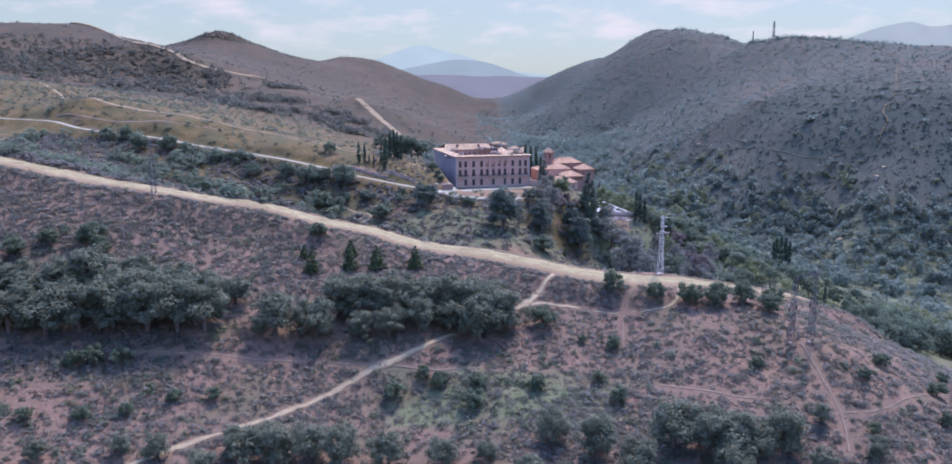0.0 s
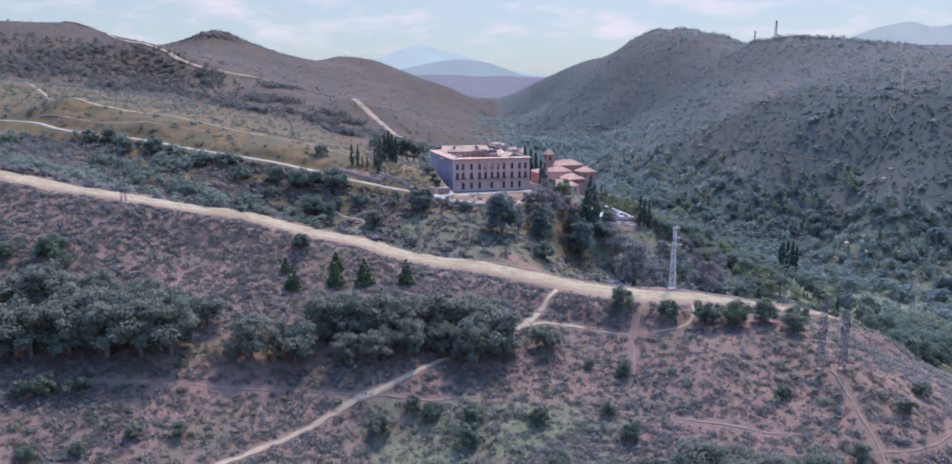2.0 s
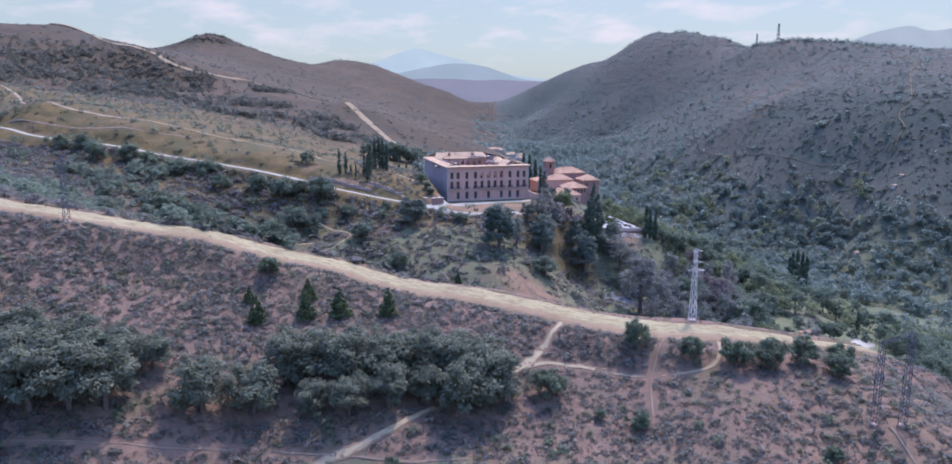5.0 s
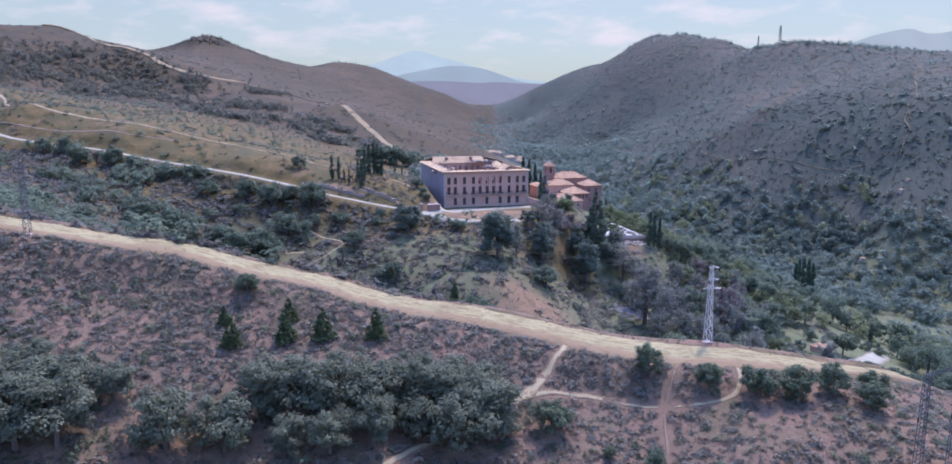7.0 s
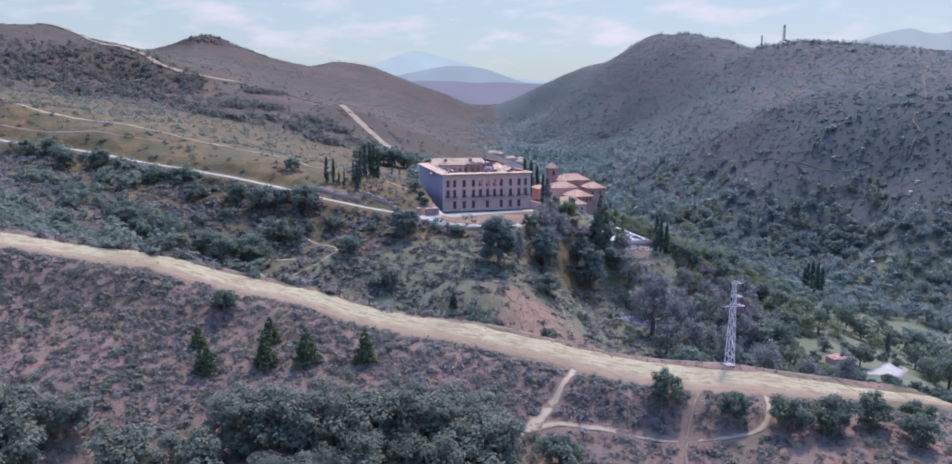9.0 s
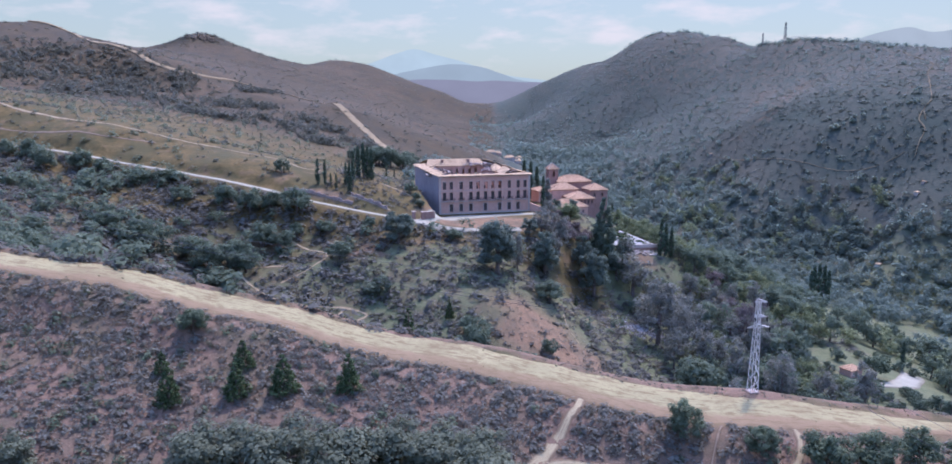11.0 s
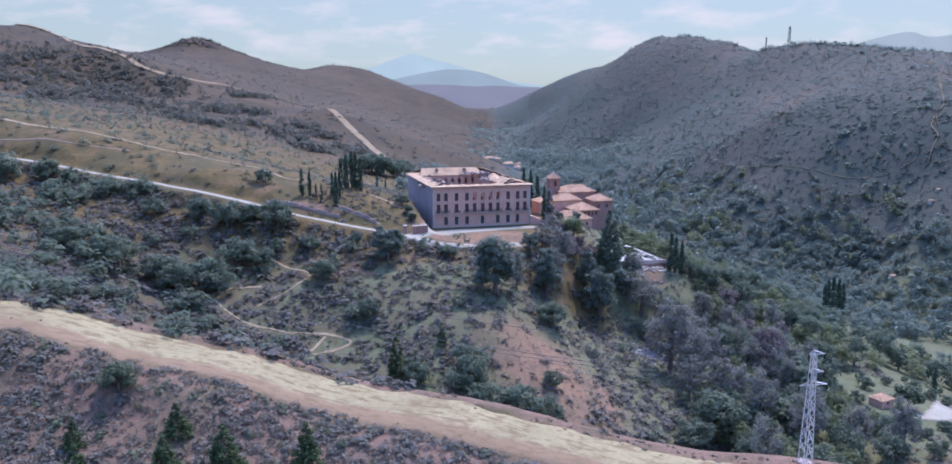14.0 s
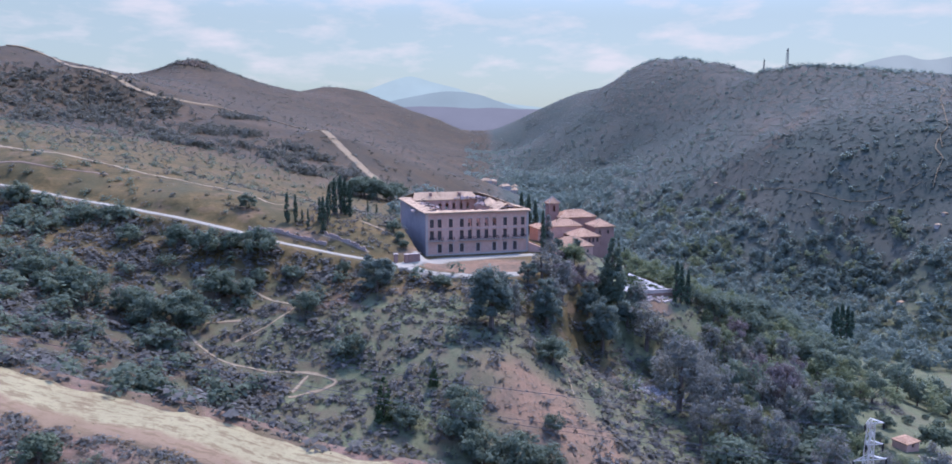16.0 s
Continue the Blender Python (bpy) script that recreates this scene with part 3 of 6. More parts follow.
def build_ground():
    right = grow(130, 1.9, 1.045, 4950)
    xs = np.array([-v for v in reversed(grow(150, 1.9, 1.045, 4950))] + list(np.arange(-148.4, 129, 1.6)) + right)
    ys = np.array([-v for v in reversed(grow(-70, 4, 1.12, 3000))] + list(np.arange(73, 360, 1.6)) + grow(361, 1.9, 1.027, 4950))
    gx, gy = np.meshgrid(xs, ys)
    x, y = gx.ravel(), gy.ravel()
    z = height(x, y)
    nx, ny = len(xs), len(ys)
    idx = np.arange(nx * ny).reshape(ny, nx)
    quads = np.stack([idx[:-1, :-1], idx[:-1, 1:], idx[1:, 1:], idx[1:, :-1]], -1).reshape(-1, 4)
    blot = 0.5 + 0.5 * wave(x, y, 30, 21)
    d1, _ = nearest(x, y, SAMPLE_TRACK)
    behind = np.clip(y - np.interp(x, SAMPLE_TRACK[:, 0], SAMPLE_TRACK[:, 1]), -50, 50)
    lush = np.clip(ease(behind, 8, 30) * (0.55 + 0.45 * ease(x, -75, -20)) * (1 - ease(x, 60, 130)) * (1 - ease(y, 296, 316)) * (0.2 + 0.65 * blot), 0, 1)
    lush = np.maximum(lush, 0.8 * ease(x, 38, 55) * (1 - ease(x, 260, 380)) * (1 - ease(y, 480, 620)) * ease(y, 215, 260))
    lush = np.maximum(lush, 1.05 * np.exp(-(((x - 3) / 21) ** 2 + ((y - 121) / 8) ** 2)))
    dry = ease(y, 265, 325) * (1 - ease(y, 430, 600)) * (1 - ease(x, 40, 80)) * (0.6 + 0.4 * blot)
    dry = np.maximum(dry, 0.7 * np.exp(-(((x + 32) / 16) ** 2 + ((y - 345) / 14) ** 2)))
    dry = np.maximum(dry, 0.45 * (1 - ease(d1, 4, 9)) * ease(behind, -12, -4))
    heath = np.maximum(ease(y, 420, 620), ease(x, 180, 260) * ease(y, 380, 520))
    heath = np.maximum(heath, 0.55 * ease(behind, 8, 25) * (1 - ease(x, -30, 10)))
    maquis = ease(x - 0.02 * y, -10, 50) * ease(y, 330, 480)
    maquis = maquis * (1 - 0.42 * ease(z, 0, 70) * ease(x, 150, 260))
    heath = heath * (1 - maquis)
    for gully in ([(325, 890), (299, 858), (264, 835), (235, 838)], [(345, 850), (320, 815), (273, 765), (245, 772)], [(300, 1010), (270, 985), (235, 990)]):
        worn = np.exp(-(nearest(x, y, curve(gully, 6.0))[0] / 11) ** 2)
        heath, maquis = np.maximum(heath, 0.6 * worn), maquis * (1 - 0.5 * worn)
    dry = np.maximum(dry, 0.9 * np.exp(-(((x - 200) / 46) ** 2 + ((y - 420) / 34) ** 2)))
    maquis = maquis * (1 - np.exp(-(((x - 200) / 46) ** 2 + ((y - 420) / 34) ** 2)))
    dry = np.maximum(dry, 0.75 * np.exp(-((x - 176) / 36) ** 4 - ((y - 380) / 56) ** 4) * (0.5 + 0.5 * blot))
    dry = np.maximum(dry, 0.9 * np.exp(-(((x - 35) / 6) ** 2 + ((y - 311) / 8) ** 2)))
    bare = np.exp(-(((x - 24 + 0.35 * (y - 262)) / 16) ** 2 + ((y - 261) / 18) ** 2)) * (0.95 + 0.55 * wave(x, y, 7, 23)) * 1.1
    bare = np.maximum(bare, 0.5 * np.exp(-(((x - 60) / 24) ** 2 + ((y - 126) / 17) ** 2)))
    bare = np.maximum(bare, 0.8 * np.exp(-(((x + 48) / 9) ** 2 + ((y - 329) / 3.2) ** 2)))
    bare = np.maximum(bare, 0.95 * np.exp(-(((x - 65) / 8) ** 2 + ((y - 338) / 5) ** 2)))
    bare = np.maximum(bare, 1.3 * np.exp(-((x - 5) / 18) ** 4 - ((y - 330) / 10) ** 4))
    ob = mesh_object("ground", np.stack([x, y, z], -1), quads, MAT["ground"], smooth=True,
                     attrs={"maquis": maquis, "lush": lush, "dry": dry, "heath": heath, "bare": bare})
    return tagged(ob, "rolling scrub hillsides and a wooded valley", "ground", kind="structure")


def ribbon(name, pts, width, material, label, category, kind="structure", lift=0.12, ragged=0.25, step=1.2, seed=0, closed_ends=True):
    """A way laid over the ground: a crowned strip with ragged edges."""
    c = curve(pts, step)
    d = np.gradient(c, axis=0)
    d /= np.linalg.norm(d, axis=1)[:, None] + 1e-9
    side = np.stack([d[:, 1], -d[:, 0]], -1)
    along = np.concatenate([[0], np.cumsum(np.linalg.norm(np.diff(c, axis=0), axis=1))])
    us = np.array([-1.0, -0.9, -0.45, 0.0, 0.45, 0.9, 1.0])
    w = np.asarray(width(along) if callable(width) else np.full(len(c), width / 2.0))
    left = w * (1 + ragged * (wave(along, along * 0 + seed, 7, seed + 40) + 0.7 * wave(along, along * 0 + seed, 1.6, seed + 41)))
    rightw = w * (1 + ragged * (wave(along, along * 0 - seed - 3, 7, seed + 50) + 0.7 * wave(along, along * 0 - seed, 1.6, seed + 51)))
    rows, across = [], []
    for u in us:
        ww = left if u < 0 else rightw
        p = c + side * (u * ww)[:, None]
        z = height(p[:, 0], p[:, 1]) + (lift if abs(u) < 0.95 else -0.15) + 0.35 * lift * wave(p[:, 0], p[:, 1], 2.2, 71)
        rows.append(np.column_stack([p, z]))
        across.append(np.full(len(c), u))
    v = np.stack(rows, 1).reshape(-1, 3)
    a = np.stack(across, 1).ravel()
    n, k = len(c), len(us)
    idx = np.arange(n * k).reshape(n, k)
    q = np.stack([idx[:-1, :-1], idx[:-1, 1:], idx[1:, 1:], idx[1:, :-1]], -1).reshape(-1, 4)
    ob = mesh_object(name, v, q, material, smooth=True, attrs={"across": a, "along": np.repeat(along, k)})
    return tagged(ob, label, category, kind=kind)


build_ground()
ribbon("road_1", WAY_TRACK, lambda s: 4.9 - 2.4 * ease(s, 345, 372), MAT["track"], "wide pale rutted earth track across the hillside", "track", seed=1, ragged=0.3)
ribbon("road_2", WAY_ROAD, 3.2, MAT["road"], "narrow pale concrete lane to the college", "road", seed=2, ragged=0.06)
PATHS = {
    1: (WAY_NEAR, 1.1), 2: ([(6.9, 146.4), (13.7, 149.5), (20.9, 149.4), (29.4, 147.5), (39.1, 146.8), (42.7, 151.8), (42.5, 159)], 0.68),
    3: ([(34.2, 154.8), (30.3, 146.9), (28.5, 138)], 0.3), 4: ([(-60, 126.2), (-47, 127.5), (-31.7, 130.5)], 0.3),
    5: ([(-26.7, 130.5), (-15.8, 128.2), (0.7, 128.8)], 0.3), 6: ([(32, 122), (39.8, 119.4), (47.3, 117.3)], 0.3),
    7: ([(59, 129), (58.9, 121), (58.7, 112.4), (56.4, 104.3)], 0.34), 8: ([(58, 112.2), (65.6, 113.4), (73.2, 118.1), (83, 124)], 0.32),
    9: ([(-62, 305.4), (-54, 301.8), (-42.3, 294.6), (-44.6, 288.2), (-52.7, 278.3)], 0.6),
    10: ([(-54, 288), (-62.4, 286), (-65.6, 282.3), (-59, 274.4), (-51.5, 270.3), (-41.8, 269.9), (-32.2, 271), (-26.8, 269.7), (-30, 266.3), (-36, 262)], 0.65),
    11: ([(-33.3, 270.3), (-35.8, 264)], 0.7), 12: ([(-41.7, 331), (-33.3, 329.5), (-25.8, 327.3)], 0.9),
    13: ([(-31.5, 349), (-22, 344), (-15, 336)], 1.0), 14: ([(-74.9, 363), (-62.2, 350), (-55, 351.7)], 0.9),
    15: ([(-330, 540), (-254, 457.6), (-222, 412), (-195, 389), (-172.7, 384.5), (-152.6, 379.5), (-132.3, 378), (-103, 371.6), (-88.5, 366.5), (-68.8, 359.5)], 1.35),
    16: ([(-215, 374), (-190.6, 369.7), (-169.7, 367), (-145.3, 363), (-122.5, 366)], 0.75), 17: ([(30.5, 284), (31, 276), (33, 268)], 0.28),
    18: ([(355, 655.6), (349, 648.5), (347, 636), (339, 628), (331.5, 619)], 0.6), 19: ([(231, 774), (249, 722), (277.5, 673), (301, 646), (330, 630)], 0.25),
    20: ([(471, 908), (444, 799), (410, 745), (380, 689), (366, 664), (357, 657), (352, 645)], 0.5),
}
for _k, (_p, _w) in PATHS.items():
    _far = _k > 17
    ribbon(f"path_{_k}", _p, _w if _far else 1.45 * _w, MAT["break" if _far else "trail" if 3 <= _k <= 8 or _k == 16 else "path"], "trodden pale earth footpath through the scrub", "path", seed=_k, ragged=0.9, step=3.0 if _far else 0.6, lift=0.6 if _far else 0.06)
ribbon("firebreak_1", [(-52, 578), (-55, 587), (-73, 634), (-93, 677), (-114, 718)], 8, MAT["break"], "bare brown firebreak running down the slope", "firebreak", lift=0.5, step=4)
ribbon("firebreak_2", [(-114, 718), (-128, 745), (-148, 800), (-171, 825), (-195, 836), (-211, 836), (-234, 830), (-245, 805.5), (-257, 789), (-271, 779.5), (-290, 777), (-299, 781.5), (-313, 793), (-337, 795.5), (-352, 797), (-385, 842), (-419, 882), (-445, 886), (-462, 882)], lambda s: 1.9 + 1.9 * ease(s, 190, 240), MAT["break"], "bare track along the hill crest", "firebreak", lift=0.9, step=4)



# ---- plants ----
RNG = np.random.default_rng(11)


def leaf_cloud(centres, radii, per, size, rng, lift=0.8, shell=0.45, stray=0.38):
    """Small three-cornered leaves or sprays, gathered round each centre. Returns corners, faces and a tone for each corner."""
    c = np.repeat(np.asarray(centres, float), per, 0)
    r = np.repeat(np.asarray(radii, float), per, 0)
    n = len(c)
    d = rng.normal(size=(n, 3))
    d /= np.linalg.norm(d, axis=1)[:, None]
    pos = c + d * r * (rng.random(n) ** shell)[:, None]
    nrm = d + stray * rng.normal(size=(n, 3)) + np.array([0, 0, lift])
    nrm /= np.linalg.norm(nrm, axis=1)[:, None]
    t = np.cross(nrm, rng.normal(size=(n, 3)))
    t /= np.linalg.norm(t, axis=1)[:, None] + 1e-9
    b = np.cross(nrm, t)
    s = (np.repeat(np.broadcast_to(np.asarray(size, float), (len(centres),)), per) * rng.uniform(0.6, 1.4, n))[:, None]
    v = np.stack([pos + t * s, pos - 0.5 * t * s + 0.85 * b * s, pos - 0.5 * t * s - 0.85 * b * s], 1).reshape(-1, 3)
    return v, np.arange(3 * n).reshape(-1, 3)


def tube(bm, pts, radii, sides=6):
    """A tapered limb along a few points."""
    rings = []
    for i, (p, r) in enumerate(zip(pts, radii)):
        p = Vector(p)
        q = Vector(pts[min(i + 1, len(pts) - 1)]) - Vector(pts[max(i - 1, 0)])
        rot = q.to_track_quat("Z", "Y")
        rings.append([bm.verts.new(p + rot @ Vector((r * math.cos(2 * math.pi * k / sides), r * math.sin(2 * math.pi * k / sides), 0))) for k in range(sides)])
    for a, b in zip(rings, rings[1:]):
        for k in range(sides):
            bm.faces.new((a[k], a[(k + 1) % sides], b[(k + 1) % sides], b[k]))
    bm.faces.new(rings[-1])


def trunk_mesh(parent, h, r, tips, material, bend, lean=0.03):
    bm = bmesh.new()
    top = h * 0.72
    x, y = bend
    spine = [(0, 0, -0.4), (x * 0.3, y * 0.3, top * 0.35), (x * 0.7, y * 0.7, top * 0.7), (x, y, top)]
    tube(bm, spine, [r, r * 0.8, r * 0.55, r * 0.25])
    trunk = part("trunk", bm, material, parent)
    for k, tip in enumerate(tips):
        f = 0.3 + 0.5 * k / max(1, len(tips))
        s = Vector((x * f, y * f, top * f))
        mid = s.lerp(Vector(tip), 0.55) + Vector((0, 0, -0.04 * h))
        bm = bmesh.new()
        tube(bm, [s, mid, tip], [r * 0.4, r * 0.25, r * 0.08], 5)
        part("limb", bm, material, parent)
    return trunk


def round_tree(name, h, w, seed, leaf, label, category, clumps=34, per=42, low=0.22, group="", size=0.055, flat=1.0, limbs=4, under=-0.8):
    """A broad tree: trunk, limbs and a crown of uneven clumps, built round the origin."""
    rng = np.random.default_rng(seed)
    ob = root(name, Matrix.Identity(4), label, category, group)
    cen, rad = [], []
    lobes = rng.normal(size=(5, 3))
    for _ in range(clumps):
        d = rng.normal(size=3)
        d /= np.linalg.norm(d)
        if d[2] < under:
            d[2] *= -0.6
        k = rng.uniform(0.45, 0.98) * (1 + 0.16 * np.sin(lobes @ d * 2.1).mean())
        mid = h * (0.5 + low / 2)
        cen.append((d[0] * w * 0.5 * k, d[1] * w * 0.5 * k, mid + d[2] * k * h * (1 - low) * 0.46 * flat))
        q = rng.uniform(0.12, 0.21)
        rad.append((w * q, w * q, w * q * 0.75))
    cen, rad = np.array(cen), np.array(rad)
    v, f = leaf_cloud(cen, rad, per, w * size, rng, stray=0.24)
    tone = np.repeat(rng.random(clumps), per * 3)
    tips = [tuple(cen[i]) for i in rng.choice(clumps, limbs, replace=False)]
    trunk_mesh(ob, h, 0.035 * h + 0.04, tips, MAT["bark"], (rng.uniform(-0.05, 0.05) * h, rng.uniform(-0.05, 0.05) * h))
    mesh_object("crown", v, f, leaf, ob, attrs={"tone": tone})
    return ob


def cone_tree(name, h, w, seed, leaf, label, category, tiers=9, per=46, group="", power=0.9):
    """A young pine: whorls of sprays round a straight stem, wide at the foot."""
    rng = np.random.default_rng(seed)
    ob = root(name, Matrix.Identity(4), label, category, group)
    cen, rad = [], []
    for k in range(tiers):
        f = k / (tiers - 1)
        rr = w * 0.5 * (1 - f) ** power + 0.04 * w
        n = max(2, int(9 * (1 - f)) + 1)
        for j in range(n):
            a = 2 * math.pi * (j + rng.random() * 0.6) / n + k
            o = rr * rng.uniform(0.45, 0.85)
            cen.append((o * math.cos(a), o * math.sin(a), h * (0.06 + 0.9 * f) + rng.uniform(-0.02, 0.02) * h))
            q = 0.14 * w * (1.15 - 0.6 * f) * rng.uniform(0.8, 1.2)
            rad.append((q, q, q * 0.8))
    cen, rad = np.array(cen), np.array(rad)
    v, f = leaf_cloud(cen, rad, per, w * 0.04, rng, lift=0.5)
    tone = np.repeat(rng.random(len(cen)), per * 3)
    bm = bmesh.new()
    tube(bm, [(0, 0, -0.3), (0, 0, h * 0.5), (0, 0, h * 0.97)], [0.03 * h, 0.02 * h, 0.004 * h])
    part("trunk", bm, MAT["bark"], ob)
    mesh_object("crown", v, f, leaf, ob, attrs={"tone": tone})
    return ob


def cypress(name, h, w, seed, leaf="cypress", label="tall narrow dark green cypress standing on the slope", category="cypress tree", group="cypresses"):
    """A tall narrow flame of dark foliage."""
    rng = np.random.default_rng(seed)
    ob = root(name, Matrix.Identity(4), label, category, group)
    n = 60
    f = rng.random(n)
    rr = w * 0.5 * np.sin(np.clip(f, 0.02, 1) ** 0.55 * math.pi) ** 0.7
    a = rng.random(n) * 2 * math.pi
    cen = np.stack([rr * 0.55 * np.cos(a), rr * 0.55 * np.sin(a), h * (0.05 + 0.93 * f)], -1)
    rad = np.stack([0.12 * w + 0.45 * rr, 0.12 * w + 0.45 * rr, np.full(n, h * 0.07)], -1)
    v, fa = leaf_cloud(cen, rad, 26, w * 0.11, rng, lift=0.6)
    bm = bmesh.new()
    tube(bm, [(0, 0, -0.4), (0, 0, h * 0.4), (0, 0, h * 0.9)], [0.03 * h, 0.02 * h, 0.005 * h])
    part("trunk", bm, MAT["bark"], ob)
    mesh_object("crown", v, fa, MAT[leaf], ob, attrs={"tone": np.repeat(rng.random(n), 26 * 3)})
    return ob


def plant(models, places, model_h, rng, squash=(0.85, 1.15)):
    """Puts copies of the models on the ground at (x, y, height) or (x, y, height, breadth against the model); the models themselves take the first places."""
    for k, (x, y, h, *fat) in enumerate(places):
        src = models[k % len(models)]
        s = h / model_h
        w = s * (fat[0] * rng.uniform(0.95, 1.05) if fat else rng.uniform(*squash))
        m = Matrix.Translation((x, y, level(x, y))) @ Matrix.Rotation(rng.uniform(0, 6.28), 4, "Z") @ Matrix.Diagonal((w, w, s, 1))
        if k < len(models):
            src.matrix_world = m
        else:
            ob = copy_thing(src, Matrix.Identity(4))
            ob.matrix_world = m


# foreground wood of Aleppo pines
PINES_BACK = [(-96, 137, 7.5), (-90, 133, 7.2), (-85, 133.7, 7.2), (-78.5, 136.2, 7.4), (-74.3, 139.3, 7.5), (-68.5, 136.7, 6.4), (-62.7, 136.5, 7), (-56.1, 137.4, 6.6), (-51.7, 139.5, 5.6), (-27.1, 143.1, 7), (-22.4, 143.8, 7), (-17.4, 142.8, 7.4), (-11.4, 143, 7.4), (-6, 144.8, 7), (-1.1, 144.4, 7), (3.5, 146, 5.6), (-47, 141, 4.6), (-66, 141, 6), (-58, 142, 5)]
PINES_FRONT = [(-88, 127, 7), (-71.8, 129.3, 7.8), (-60.1, 131, 9), (-82.7, 126.5, 7), (-76.9, 127.5, 8), (-66.2, 130.5, 8.2), (-54.9, 131.5, 8.6), (-50.3, 132.5, 8), (-38, 135.7, 7.4), (-30.8, 137, 6.8), (-21.6, 135.8, 4.6), (-16.4, 134.6, 5), (-10.9, 137, 5.8), (-5.2, 139.8, 5.4), (0.7, 138, 7.6), (4.9, 140.5, 7.2)]
PINES_LOW = [(-64, 100.6, 3.7), (-53, 103.3, 3.5), (-47.8, 103.7, 4.2), (-35.5, 105, 6.4), (-30.9, 104.9, 6.8), (-25.6, 106.2, 6.2), (-20.8, 105.2, 7), (-13.4, 105.9, 6), (12, 108.7, 6), (18.4, 104.2, 8), (30.3, 106.1, 8.4), (34.7, 105.1, 8), (39, 104.2, 7.8), (42.6, 104, 5.6), (46.4, 104.5, 7.6), (-5, 105.3, 4.5), (54.3, 110, 3.8), (1.5, 105.4, 4), (24, 101, 6), (-40, 100, 5), (37, 99, 6), (50, 99, 5), (-8, 99, 5), (8, 99, 5.5), (60, 103, 4), (-69, 96, 4), (-76, 101, 3.6), (-82, 98, 4)]
BUSHES_NEAR = [(13.1, 141.9, 4.6), (29.1, 152.8, 4), (37.2, 149.4, 3.6), (43.6, 146.5, 4.7), (48.9, 146, 4.8), (54.7, 147, 4.2), (58.5, 143.5, 4), (61, 148, 3.6), (-14.2, 122, 3.4), (-9.5, 126.2, 2.7), (-6.3, 124.7, 3.2), (-0.5, 118.3, 3.6), (0.1, 122.9, 3.1), (10.7, 123, 2.8), (20.7, 137.9, 1.8), (26.1, 135.4, 3.2), (21.6, 124.7, 2.3), (23.9, 118.1, 3.2), (-87.1, 148.9, 3.5), (-79.5, 151, 4.8), (-91.4, 144.6, 4), (-76.8, 149.2, 3.6), (-35.8, 166.4, 3.6), (-65.9, 122.1, 3.6), (-61.5, 122.8, 3.4), (-69, 121, 3), (-70, 108, 2.6), (-78, 112, 2.8), (-62, 110, 2.4), (-84, 118, 3), (-56, 112, 2.2), (-50, 116, 2.2), (-44, 118, 2.4), (66, 120, 2.2), (72, 126, 2.4), (80, 122, 2.6), (62, 108, 2.2), (76, 112, 2.6), (50, 126, 2.2), (86, 130, 2.4)]
YOUNG_PINES = [(-35, 154.8, 4.7), (-27.2, 156.9, 4.5), (-27.8, 162.2, 3.6), (-21.5, 158.1, 5), (-13.3, 159.3, 5), (-37.5, 159.3, 3)]
MID_TREES = [(-149.8, 334.8, 8.6), (-138.5, 338, 8), (-113.7, 328, 6), (-118.6, 321, 4), (-107.7, 330, 4.1), (-94.5, 317.3, 5.9), (-81.2, 318.3, 7.4), (-71, 313.8, 8.8), (-64.9, 315.6, 6.6), (-55.6, 314.4, 9), (-100.6, 282.2, 5.1), (-98, 247, 4.3), (-74.2, 280.2, 8.5), (-53.6, 305, 4.6), (-44.7, 307.5, 4.8), (-31.1, 312.5, 4), (-24, 277.5, 5.4), (-9.9, 255.4, 4.6), (3.8, 256.5, 6.6), (27.2, 288.7, 6), (-66.5, 339.5, 5.6), (-20, 311, 6), (-17.5, 338, 3.6), (-20, 345, 4.4), (-15.5, 333, 3), (-170, 347, 6), (-161, 345.5, 7), (-131, 338.5, 5), (-103, 329.5, 5), (-49, 488, 11), (-43, 491, 12), (-37, 502, 10), (-55, 486, 10), (-61, 480, 8), (-34, 517, 11), (-46, 503, 11), (-52, 497, 10), (26.6, 287, 6.6, 1.15), (8, 243, 8, 1.0), (14.5, 242, 9, 1.0), (20, 243, 6.5, 1.1), (3.8, 249, 9.5, 0.85), (23.6, 255.5, 5, 0.8), (-68, 286, 9, 1.1), (-79, 284, 8.5, 1.1), (-64, 283, 7, 1.1), (-91.2, 284, 9, 1.1), (-96, 286, 7.5, 1.1), (-106, 286, 6, 1.1), (-63, 298.6, 8, 1.1), (-57, 297, 7, 1.0), (-37.6, 291.3, 6, 1.1), (-2.6, 309, 3.6, 1.6), (-8, 253, 5, 1.0), (80.8, 295, 17, 0.62), (94.7, 277.6, 15, 0.95), (64.4, 254.8, 12, 0.95), (83.6, 259.7, 10, 1.15), (74, 262, 9, 1.0), (56, 248, 7, 1.1)]
TALL_TREES = [(-20.8, 303.5, 11.5, 1.25), (10.7, 290, 18.5, 1.18), (26.8, 305, 14.5, 0.95), (44.8, 314.5, 18, 0.88), (54.2, 324.8, 9.2, 1.25), (41, 321, 11, 0.9), (35.5, 352, 6.5, 0.9), (42.5, 356, 7, 0.9), (57, 331, 8, 1.2), (22.5, 318.5, 7, 1.2)]
